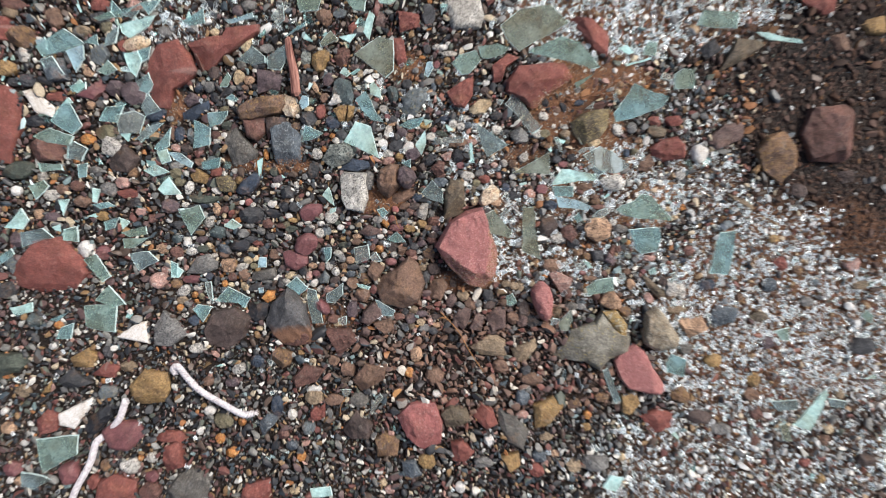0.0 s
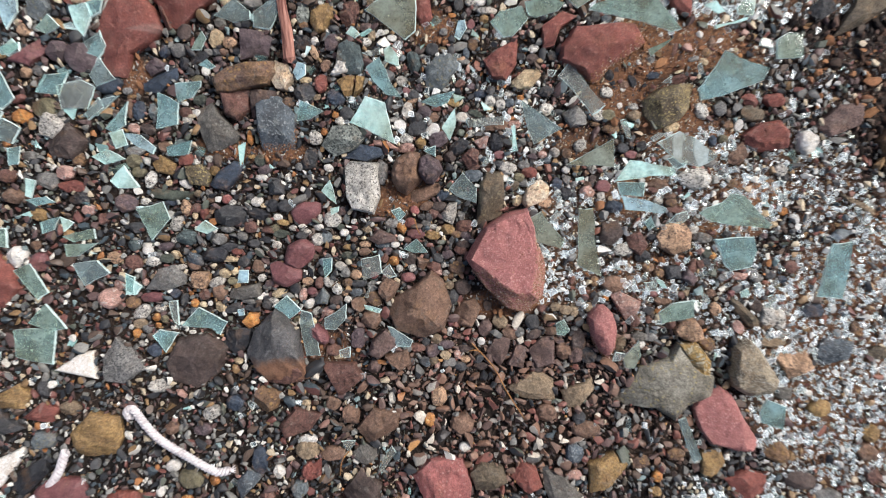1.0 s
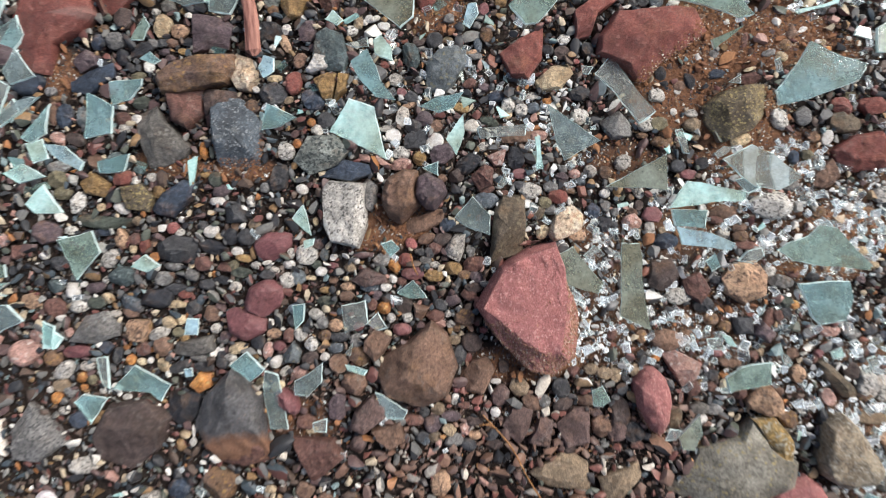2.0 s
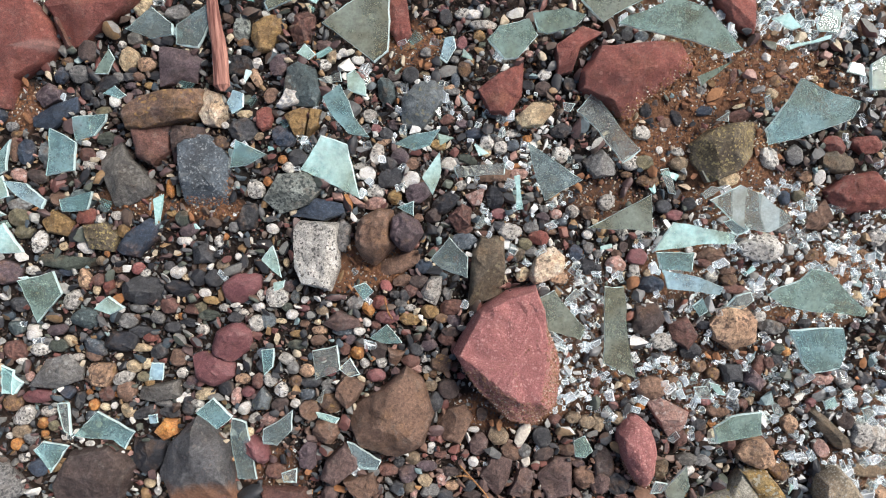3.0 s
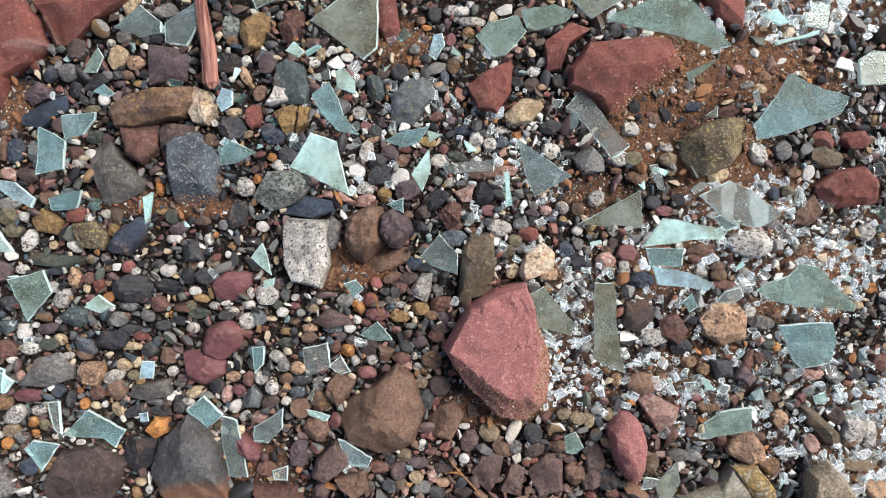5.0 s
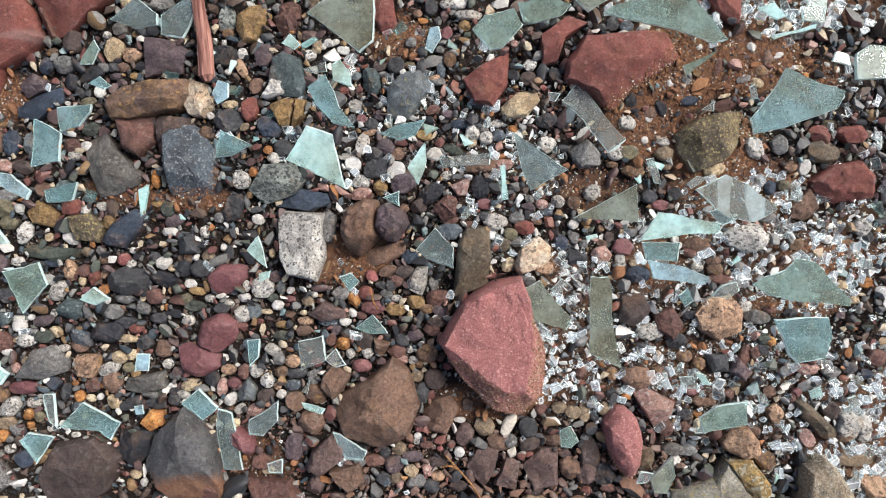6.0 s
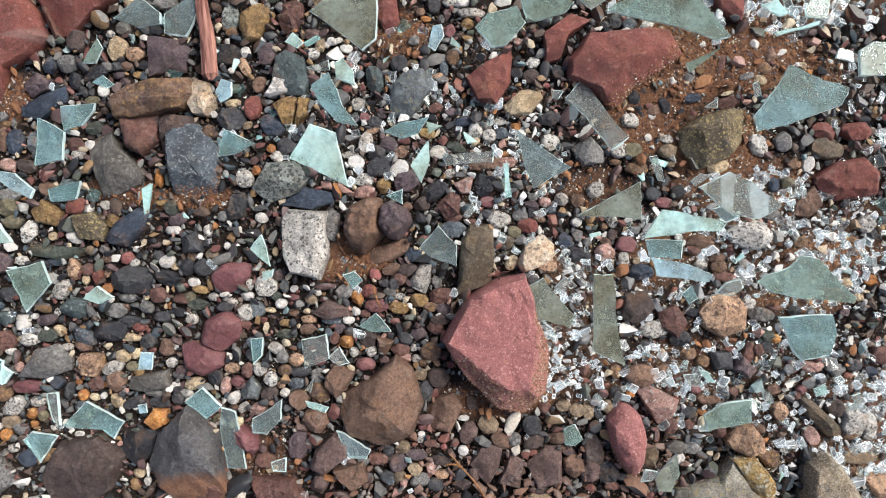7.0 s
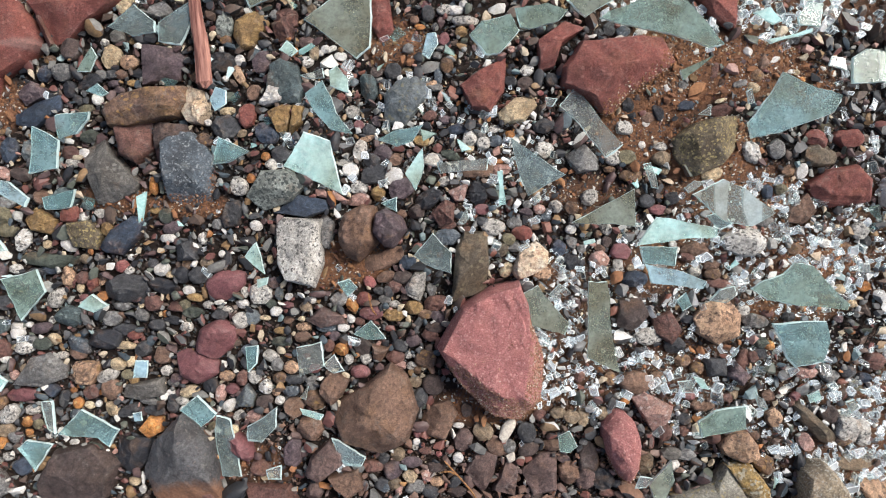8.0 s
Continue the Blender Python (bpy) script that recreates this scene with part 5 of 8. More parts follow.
shard("teal", -0.4935, -0.2010, [(6.1, -9), (11.3, 12.4), (-6, 6.4), (-13.2, -8.8)])
shard("clear", -0.1266, -0.2892, [(-0.2, -8.2), (7.6, 4.1), (-7.4, 4.1)])
shard("clear", -0.0862, -0.3047, [(-6.5, -15.8), (9, 7.2), (4.7, 14.8), (-8.6, -8.1)])
shard("pale", -0.1644, -0.4273, [(-12.8, -6.9), (14.8, -5.3), (12.9, 7.2), (-15.5, 4.8)])
shard("pale", 0.2312, -0.4204, [(3.7, -12), (14.6, 7.3), (-3.9, 11.1), (-14.9, -5.8)])
shard("grey", 0.2277, -0.2856, [(4.3, -23.9), (13, -20.2), (-5.5, 25.1), (-12.8, 21.4)])
shard("green", 0.5660, -0.1975, [(5.4, -10.3), (7.1, 0.7), (-2.3, 9.5), (-9.1, 0.8)])
shard("pale", 0.5749, -0.2800, [(5.8, -2.5), (4.1, 4.9), (-9.9, -2.4)])
shard("grey", 0.5300, -0.3143, [(-8.5, -4.6), (9.4, -6.1), (12.7, 2.8), (-12.5, 6.6)])
pebble("white", -274.4, 52.8, 4.9, 3.6, 178)
pebble("brown", -340.2, 57.3, 10.6, 3.8, 88)
pebble("greybrown", -248.1, 141.8, 6.0, 5.2, 0)
pebble("grey", -215.0, 161.3, 9.0, 6.2, 179)
pebble("cream", -241.0, 165.5, 9.0, 7.2, 92)
pebble("redbrown", -183.8, 104.3, 4.0, 3.4, 90)
pebble("grey", -125.8, 156.7, 4.8, 4.0, 23)
pebble("tan", -97.9, 160.7, 4.3, 4.2, 170)
# a glass crumb, built as a white pebble
pebble("white", -87.8, 130.1, 4.1, 3.1, 180)
pebble("rust", -164.5, 138.1, 4.4, 4.2, 24)
pebble("mauve", -49.7, 76.5, 4.3, 4.1, 76)
pebble("mauvebrown", -102.5, 135.7, 6.5, 4.5, 179)
pebble("granite", -130.3, 43.5, 4.9, 4.2, 168)
pebble("dkgrey", -122.5, 51.2, 7.7, 6.2, 180)
pebble("dkbrown", -49.6, 113.0, 5.7, 4.1, 1)
pebble("granite", -276.5, 4.3, 4.3, 3.5, 6)
pebble("rust", -196.7, -32.3, 4.2, 3.5, 85)
pebble("granite", -197.5, -80.9, 5.1, 4.4, 2)
pebble("dkgrey", -245.4, -83.2, 10.2, 4.8, 1)
pebble("cream", -279.8, -50.7, 4.1, 2.8, 88)
pebble("navy", -303.6, -36.7, 7.2, 3.7, 0)
pebble("tan", -275.8, -28.1, 4.1, 3.9, 83)
pebble("teal", -343.6, -80.2, 6.3, 6.1, 52)
pebble("dkgrey", -170.4, -71.3, 6.7, 4.6, 1)
pebble("granite", -154.8, -75.6, 7.3, 6.1, 88)
pebble("mauve", -129.8, -46.4, 5.2, 4.9, 50)
pebble("bluegrey", -125.1, -54.9, 5.7, 3.6, 88)
pebble("dkgrey", -41.5, -53.8, 5.0, 4.4, 86)
pebble("cream", -26.5, -75.2, 3.2, 2.2, 90)
pebble("cream", -131.8, -28.7, 3.6, 2.3, 89)
pebble("slate", -162.4, -58.3, 3.3, 2.7, 178)
pebble("white", -340.2, -106.6, 4.2, 2.8, 179)
pebble("tan", -325.0, -113.2, 3.6, 3.5, 37)
pebble("pink", -333.9, -118.8, 4.0, 3.6, 87)
pebble("white", -268.4, -141.4, 2.7, 2.6, 66)
pebble("ochre", -239.6, -122.4, 3.8, 3.1, 2)
pebble("dkgrey", -209.1, -143.2, 5.2, 5.0, 48)
pebble("slate", -286.1, -149.3, 5.2, 4.4, 4)
pebble("white", -287.5, -171.1, 4.1, 2.3, 2)
pebble("dkgreen", -123.8, -91.6, 8.0, 4.2, 1)
pebble("ochre", -124.5, -83.3, 5.5, 2.8, 2)
pebble("rust", -125.2, -119.8, 5.2, 4.5, 3)
pebble("granite", -135.7, -126.8, 5.7, 5.3, 96)
pebble("grey", -100.1, -126.2, 4.3, 3.9, 178)
pebble("redbrown", -86.9, -94.9, 5.1, 4.2, 84)
pebble("granite", 2.2, 159.0, 6.4, 4.3, 178)
pebble("rust", 3.5, 118.2, 6.3, 5.1, 86)
pebble("slate", -2.9, 109.9, 5.6, 3.6, 90)
pebble("granite", 31.3, 59.2, 5.7, 5.2, 36)
pebble("dkgreen", 6.9, 50.8, 7.7, 3.7, 160)
pebble("cream", 20.6, 55.0, 4.0, 3.3, 4)
pebble("dkgrey", 77.5, 71.9, 9.2, 5.7, 4)
pebble("granite", 77.7, 54.9, 6.6, 6.4, 157)
pebble("dkgrey", 82.9, 106.6, 5.4, 5.0, 120)
pebble("cream", 232.7, 99.8, 5.6, 3.6, 160)
pebble("white", 261.6, 111.8, 3.1, 1.8, 178)
pebble("dkgrey", 31.2, -0.1, 6.2, 3.9, 178)
pebble("grey", 54.8, -19.4, 5.8, 4.4, 179)
pebble("grey", 98.5, -16.0, 5.0, 4.1, 91)
pebble("sandy", 76.2, -39.5, 7.4, 5.3, 1)
pebble("white", 175.5, -17.2, 3.3, 2.6, 177)
pebble("redbrown", 209.9, -47.0, 11.4, 4.3, 1)
pebble("dkbrown", 18.7, -144.5, 5.5, 4.4, 87)
pebble("redbrown", 74.6, -148.5, 5.9, 5.0, 2)
pebble("tan", 88.3, -146.4, 6.6, 4.5, 2)
pebble("redbrown", 104.5, -118.1, 5.6, 4.4, 87)
pebble("dkgreen", 242.2, -92.6, 5.9, 5.2, 1)
pebble("pink", 276.5, -115.4, 10.7, 4.6, 0)
pebble("greybrown", 175.5, -178.5, 8.7, 5.1, 180)
pebble("white", 177.8, -187.1, 4.7, 3.9, 95)
pebble("red", -422.3, 218.0, 14.0, 7.5, 179)
pebble("pink", -379.5, 217.3, 11.3, 7.5, 178)
pebble("olive", -417.0, 191.0, 8.7, 7.2, 6)
pebble("red", -397.1, 167.7, 8.8, 6.9, 89)
pebble("dkgrey", -540.3, 124.4, 9.7, 5.4, 1)
pebble("red", -488.0, 105.7, 12.3, 6.2, 178)
pebble("sandy", -444.6, 94.5, 6.6, 5.7, 8)
pebble("grey", -431.0, 95.7, 7.2, 5.8, 3)
pebble("cream", -279.7, 182.3, 5.9, 5.1, 3)
pebble("mauve", -249.8, 208.3, 7.2, 7.1, 3)
pebble("grey", -235.5, 215.1, 9.4, 6.3, 4)
pebble("brown", -137.7, 198.3, 10.1, 8.1, 86)
pebble("red", -103.6, 184.0, 8.8, 7.4, 85)
pebble("mauvebrown", -69.3, 193.8, 10.2, 6.8, 89)
pebble("bluegrey", -120.4, 203.6, 8.4, 6.5, 180)
pebble("dkgrey", -8.4, 199.7, 13.3, 9.2, 90)
pebble("redbrown", -117.6, 153.0, 9.4, 8.4, 2)
pebble("grey", -444.2, 10.5, 6.8, 5.9, 3)
pebble("sandy", -521.7, -45.1, 8.1, 7.3, 83)
pebble("mauve", -503.5, -49.1, 10.0, 6.7, 179)
pebble("brown", -443.2, -79.6, 6.1, 5.4, 6)
pebble("maroon", -439.5, -96.9, 10.5, 9.9, 14)
pebble("mauve", -550.3, -78.0, 10.2, 9.8, 35)
pebble("bluegrey", -559.1, -111.6, 13.6, 10.9, 2)
pebble("redbrown", -373.0, -53.6, 6.6, 6.1, 1)
pebble("pink", -387.1, -43.7, 7.5, 6.1, 2)
pebble("sandy", -364.2, -92.6, 8.7, 6.4, 179)
pebble("pink", -361.0, -121.5, 6.7, 6.1, 80)
pebble("white", -352.4, -56.2, 4.4, 3.1, 180)
pebble("rust", -393.2, 7.5, 8.6, 6.9, 1)
pebble("dkgrey", -569.1, -144.8, 13.8, 11.1, 4)
pebble("orange", -506.0, -193.0, 7.5, 5.5, 5)
pebble("white", -515.7, -221.1, 6.1, 4.8, 2)
pebble("dkgrey", -444.2, -230.8, 9.7, 6.5, 86)
pebble("tan", -417.9, -250.5, 11.3, 7.2, 0)
pebble("tan", -559.6, -280.8, 10.6, 8.8, 6)
pebble("bluegrey", -446.5, -284.8, 14.7, 9.7, 2)
pebble("orange", -580.4, -259.4, 6.2, 5.5, 13)
pebble("sandy", -585.6, -333.6, 10.9, 8.7, 177)
pebble("white", -588.5, -309.9, 5.5, 5.2, 27)
pebble("white", -565.8, -355.2, 5.6, 4.9, 7)
pebble("sandy", -578.0, -409.2, 7.2, 6.3, 20)
pebble("white", -590.1, -407.3, 5.3, 4.7, 14)
pebble("granite", -422.9, -387.9, 12.8, 10.5, 9)
pebble("granite", -393.1, -376.3, 7.8, 7.3, 7)
pebble("orange", -408.6, -377.7, 4.6, 4.1, 82)
pebble("maroon", -394.9, -404.3, 9.6, 8.6, 161)
pebble("red", -474.5, -411.0, 10.4, 8.8, 77)
pebble("rust", -457.3, -387.1, 8.4, 7.2, 87)
pebble("brown", -142.4, -247.2, 8.3, 7.8, 125)
pebble("brown", -124.1, -259.1, 10.0, 9.8, 54)
pebble("mauve", -279.5, -273.8, 10.0, 7.0, 179)
pebble("brown", -311.0, -271.6, 9.0, 7.2, 4)
pebble("olive", -293.5, -326.7, 13.8, 10.6, 178)
pebble("white", -311.8, -313.1, 7.5, 6.8, 11)
pebble("white", -327.0, -341.8, 6.1, 4.8, 81)
pebble("redbrown", -214.6, -347.6, 8.7, 7.1, 177)
pebble("white", -200.4, -320.2, 6.9, 6.5, 104)
pebble("tan", -170.8, -297.1, 12.7, 10.1, 6)
pebble("brown", -144.3, -301.6, 13.2, 7.8, 179)
pebble("greybrown", -110.2, -302.0, 12.6, 11.1, 179)
pebble("navy", -220.4, -308.1, 15.7, 8.4, 88)
pebble("bluegrey", -180.0, -340.1, 9.9, 9.3, 72)
pebble("slate", -203.6, -363.6, 9.1, 8.5, 3)
pebble("cream", -202.3, -427.4, 8.4, 5.1, 2)
pebble("white", -86.5, -403.8, 6.4, 4.7, 3)
pebble("cream", -80.7, -419.8, 5.5, 5.4, 76)
pebble("pink", -71.6, -429.6, 7.2, 6.2, 3)
pebble("brown", -7.6, -269.0, 12.7, 11.3, 2)
pebble("sandy", -32.5, -239.7, 10.5, 8.5, 87)
pebble("white", -5.6, -294.4, 7.1, 4.8, 178)
pebble("navy", -244.1, -245.5, 9.7, 8.5, 3)
pebble("cream", -171.0, -246.7, 5.5, 3.2, 0)
pebble("dkgrey", 113.4, -263.0, 8.1, 7.6, 4)
pebble("brown", 79.5, -258.6, 11.9, 9.7, 169)
pebble("brown", 120.8, -276.2, 15.3, 9.0, 180)
pebble("slate", 109.5, -301.7, 11.2, 9.7, 94)
pebble("pink", 109.3, -325.3, 8.2, 6.8, 0)
pebble("tan", 141.3, -357.3, 10.9, 6.3, 178)
pebble("slate", 132.2, -384.9, 10.8, 8.7, 175)
pebble("sandy", 153.5, -381.4, 7.3, 4.8, 1)
pebble("red", 128.4, -403.0, 10.9, 9.7, 8)
pebble("grey", 55.9, -391.7, 12.9, 7.6, 1)
pebble("white", 63.5, -360.1, 8.3, 7.1, 93)
pebble("white", 24.4, -427.2, 8.4, 6.9, 87)
pebble("orange", 196.9, -326.7, 7.4, 5.7, 90)
pebble("ochre", 195.2, -344.0, 7.1, 6.0, 2)
pebble("cream", 243.1, -386.8, 6.6, 6.2, 166)
pebble("grey", 208.6, -394.2, 19.4, 11.4, 1)
pebble("tan", 178.1, -397.8, 10.2, 9.8, 102)
pebble("rust", 177.6, -310.7, 10.7, 7.2, 1)
pebble("rust", 215.5, -303.5, 10.3, 6.4, 179)
pebble("navy", 354.4, -152.0, 12.9, 7.9, 178)
pebble("rust", 305.0, -165.7, 6.5, 5.8, 176)
pebble("granite", 320.1, -160.9, 11.5, 6.5, 93)
pebble("rust", 398.6, -172.0, 8.9, 5.7, 94)
pebble("olivebrown", 424.4, -196.7, 13.6, 7.1, 179)
pebble("ochre", 440.3, -91.9, 8.0, 6.5, 177)
pebble("redbrown", 327.8, -106.0, 8.0, 7.2, 171)
pebble("grey", 486.8, -177.3, 9.9, 6.7, 174)
pebble("mauve", 436.6, -232.1, 9.0, 8.7, 128)
pebble("greybrown", 327.2, -239.2, 9.2, 7.1, 179)
pebble("white", 353.5, -239.7, 5.3, 3.1, 180)
pebble("tan", 556.7, -155.7, 10.2, 6.9, 177)
pebble("dkgrey", 564.3, -239.5, 18.7, 12.3, 0)
pebble("tan", 537.8, -305.0, 8.8, 7.0, 174)
pebble("grey", 376.0, -349.5, 15.9, 8.4, 179)
pebble("ochre", 516.4, -423.3, 7.4, 6.8, 167)
pebble("dkbrown", 576.5, -396.4, 13.3, 9.7, 178)
# added piece, stands in for the soil coating on the slate's lower end
stone("redbrown", -0.1934, -0.2141, 15, [(-18.1, -9.9), (3, -11.6), (27.4, -6.4), (19.5, 8.8), (-3.7, 12), (-27.3, 6.1)])
shard("clear", -0.3912, 0.0703, [(-14, -14), (11.5, -13.8), (20, 7.8), (7, 14.5), (-18.6, 10)])
shard("teal", -0.2900, 0.0166, [(-11.3, -7.1), (8.9, -5.2), (13.2, 8.5), (-13.1, 2.4)])
shard("teal", -0.4539, 0.1158, [(-7.9, -6.1), (10.2, -2.9), (9.3, 6.5), (-11.9, 1.9)])
shard("grey", -0.3671, 0.0582, [(-2.6, -8.8), (19.3, 11.1), (2.8, 8.5), (-19.1, -10)])
shard("teal", -0.3666, 0.1174, [(0.9, -11.5), (8.9, -0.1), (2.3, 15.8), (-10.7, -6.9)])

# ---- smaller pebbles and shards between them ----
stone("redbrown", -0.3008, 0.1469, 15, [(-6.8, 16.6), (-2.0, 15.4), (1.8, 0.8), (7.3, -13.1), (2.2, -15.8), (-2.6, -3.9)])
stone("rust", -0.2261, 0.0857, 24, [(-27.3, 1.3), (-12.7, 10.8), (5.7, 15.4), (31.7, 17.2), (34.4, 4.9), (27.5, -6.5), (5.3, -10.6), (-10.2, -14.3), (-25.6, -13.9), (-28.9, -4.4)], square=0.35, facets=1, cuts=[(95, 74, 0.8), (-80, 55, 0.8)])
# the rust rock's dark lower face, built as an added stone
stone("redbrown", -0.2330, 0.0599, 13, [(-16.4, 13.9), (13.8, 16.5), (12.9, -4.9), (1.6, -16.4), (-11.9, -9.1)], square=0.4, facets=2)
# soil beside the rust rock, built as a dark brown stone
stone("dkbrown", -0.2053, 0.0667, 12, [(-14.1, 9.7), (14.0, 7.4), (15.1, -0.3), (-1.6, -3.1), (-13.4, -13.7)])
shard("blue", -0.0086, 0.1318, [(-2.7, 8.1), (4.1, 9.0), (6.0, 0.6), (-0.8, -10.8), (-6.5, -6.9)], lift=6)
shard("clear", 0.2925, 0.1167, [(-7.5, -2.4), (-4.8, 5.0), (5.4, 3.1), (6.9, -5.7)], lift=6)
stone("mossy", -0.2734, -0.0095, 13, [(-14.4, 9.2), (3.3, 11.6), (12.1, 0.3), (8.8, -11.7), (-9.8, -9.4)], facets=5)
stone("navy", -0.2450, -0.0113, 9, [(-18.2, -8.0), (-8.2, 5.6), (7.6, 16.3), (18.5, 12.4), (13.3, -0.2), (-0.7, -13.8), (-12.4, -12.3)], square=0.4, facets=2)
stone("dkgrey", -0.1949, -0.0216, 9, [(-9.5, 4.3), (2.2, 8.2), (8.4, 3.3), (7.5, -7.3), (-8.7, -8.5)], facets=3)
stone("brown", -0.0631, -0.0088, 24, [(-15.8, 2.2), (-11.9, 14.6), (2.0, 22.3), (13.8, 20.7), (11.9, 5.1), (16.2, -6.4), (9.9, -12.5), (-0.1, -22.9), (-10.7, -16.4), (-15.4, -6.8)], square=0.75, facets=1, rounding=3, form="rounded")
stone("mauve", -0.0406, -0.0046, 27, [(-9.9, 11.3), (-3.2, 15.1), (10.1, 8.5), (14.3, -1.1), (4.4, -15.6), (-3.3, -14.4), (-12.4, -3.9)], square=0.5, facets=1, rounding=1)
stone("brown", -0.0477, -0.0289, 5, [(-10.2, 1.9), (3.3, 7.7), (18.8, 11.6), (16.9, 0.0), (3.3, -7.7), (-14.1, -9.7), (-18.0, -3.9)], square=0.7, rounding=2)
stone("peach", 0.0669, -0.0314, 15, [(-14.1, -6.9), (-9.3, 6.6), (4.0, 17.1), (13.6, 8.5), (12.7, -3.0), (2.2, -8.8), (-9.2, -13.6)], rounding=1, facets=4)
stone("granite", -0.0200, -0.0495, 11, [(-8.9, -0.6), (-1.1, 11.0), (7.6, 11.0), (6.6, -2.5), (2.7, -12.2), (-6.9, -6.8)])
shard("teal", -0.0718, -0.0490, [(-7.9, 2.9), (0.7, 5.8), (7.5, -0.9), (-0.3, -7.9)], lift=5)
stone("redbrown", 0.0019, 0.0065, 11, [(-11.4, -0.6), (0.1, 10.9), (7.8, 7.1), (6.8, -6.8), (-3.3, -10.6)], rounding=1, facets=3)
stone("pink", 0.0126, 0.0209, 9, [(-8.7, 2.3), (7.6, 9.0), (4.0, -5.4), (-2.9, -5.8)], facets=3)
stone("mauvebrown", -0.0881, -0.0741, 10, [(-16.6, -1.4), (-4.8, 9.3), (12.6, 2.6), (13.8, -3.3), (-4.9, -7.2)], facets=3)
shard("teal", -0.3121, -0.1743, [(-11.3, 2.5), (-4.3, 8.9), (14.6, 4.7), (1.1, -16.1)], lift=8)
shard("blue", -0.2306, -0.1124, [(-6.2, -6.8), (-4.1, 6.9), (5.7, 6.6), (4.6, -6.7)], lift=5)
stone("sandy", -0.2774, -0.1172, 11, [(-10.9, -0.8), (-7.7, 9.1), (9.0, 9.2), (10.8, -0.7), (4.8, -9.0), (-6.1, -7.8)], facets=4)
stone("greybrown", -0.2313, -0.1292, 9, [(-18.0, -6.5), (-13.9, 3.4), (1.9, 6.4), (15.7, 9.4), (16.7, -4.4), (-2.3, -8.4)], facets=4)
stone("bluegrey", -0.1515, -0.1356, 9, [(-8.3, -0.7), (0.7, 11.1), (7.6, 2.3), (5.4, -6.6), (-5.4, -6.0)], facets=3)
stone("maroon", -0.1553, -0.1736, 13, [(-10.3, 9.0), (-2.4, 11.5), (7.3, 3.2), (11.0, -6.6), (6.2, -11.6), (-2.6, -6.7), (-9.4, 1.2)], square=0.7, facets=1, rounding=3, form="rounded")
shard("grey", -0.1370, -0.1568, [(11.5, 16.9), (10.8, 1.2), (-0.4, -10.6), (-11.1, -9.6), (-11.0, 2.1)], lift=6)
shard("clear", -0.1277, -0.1910, [(-6.4, 2.8), (5.7, 6.7), (5.2, -5.0), (-4.5, -4.5)], lift=8)
stone("brown", -0.0489, -0.1009, 10, [(-5.3, 7.1), (8.3, 4.2), (1.4, -7.5), (-4.4, -3.8)], facets=3)
stone("brown", -0.0840, -0.1270, 14, [(-9.1, 4.1), (-1.3, 12.9), (13.3, 6.1), (7.6, -5.6), (-0.4, -13.9), (-10.1, -3.7)], facets=3, rounding=1)
stone("mauvebrown", -0.0898, -0.1833, 17, [(-15.2, -10.1), (-11.2, 3.7), (2.5, 15.6), (14.2, 7.8), (13.2, -2.0), (-3.5, -15.1)], square=0.4, facets=2, rounding=1)
stone("brown", -0.0734, -0.2004, 13, [(-14.3, 4.7), (9.2, 12.8), (13.1, -3.0), (1.3, -11.4), (-9.4, -3.1)], square=0.4, facets=2)
shard("grey", -0.0714, -0.1755, [(-12.7, 12.3), (-6.9, 10.4), (13.1, -3.2), (9.5, -10.3), (-3.1, -9.2)], lift=6)
shard("clear", -0.0817, -0.1086, [(-8.5, 0.3), (0.2, 9.0), (8.1, -3.5), (0.2, -5.8)], lift=8)
shard("green", 0.0940, -0.1676, [(-6.5, 5.6), (2.0, 9.5), (7.9, -2.1), (2.2, -7.0), (-5.5, -6.0)], lift=7)
oval_rock = stone("bigred", 0.1363, -0.1695, 22, [(-6.8, 25.2), (1.8, 25.6), (9.6, 17.1), (13.7, 1.6), (12.0, -13.9), (8.1, -26.6), (0.4, -27.6), (-8.3, -16.0), (-14.2, -0.5), (-16.3, 15.1)], square=0.7, facets=0, rounding=3, form="rounded")
stone("sandy", 0.2263, -0.1721, 17, [(-14.7, 0.1), (-8.1, 10.8), (5.2, 12.8), (13.3, 2.2), (14.3, -8.5), (1.7, -11.9), (-11.7, -5.7)], rounding=1, facets=3)
stone("tangranite", 0.2884, -0.2126, 26, [(-20.7, -4.5), (-16.4, 24.7), (-3.8, 33.9), (6.9, 24.6), (29.0, -10.1), (24.3, -23.4), (-1.7, -27.3), (-17.7, -17.8)], square=0.55, facets=2, rounding=1)
stone("olivebrown", 0.2833, -0.1551, 9, [(-16.7, 15.8), (-11.0, 17.8), (18.1, -9.3), (17.5, -15.1), (4.8, -13.3), (-12.7, 4.2)], facets=3)
stone("pink", 0.1596, -0.1444, 14, [(-16.1, 10.7), (-6.5, 14.6), (16.6, 3.1), (12.9, -8.6), (1.5, -16.9), (-8.3, -2.9)], facets=6)
stone("dkgrey", 0.2092, -0.1114, 7, [(-9.8, 6.6), (7.5, 7.6), (8.0, -6.9), (-5.7, -7.3)], flat=True, facets=2)
stone("mauve", 0.2252, -0.1165, 9, [(-9.6, -0.7), (-3.1, 10.9), (9.7, -1.6), (2.9, -8.6)], facets=2)
shard("olive", 0.1665, -0.1990, [(-10.4, -0.3), (6.6, 18.4), (8.9, 2.8), (2.2, -10.9), (-7.4, -10.0)], lift=5)
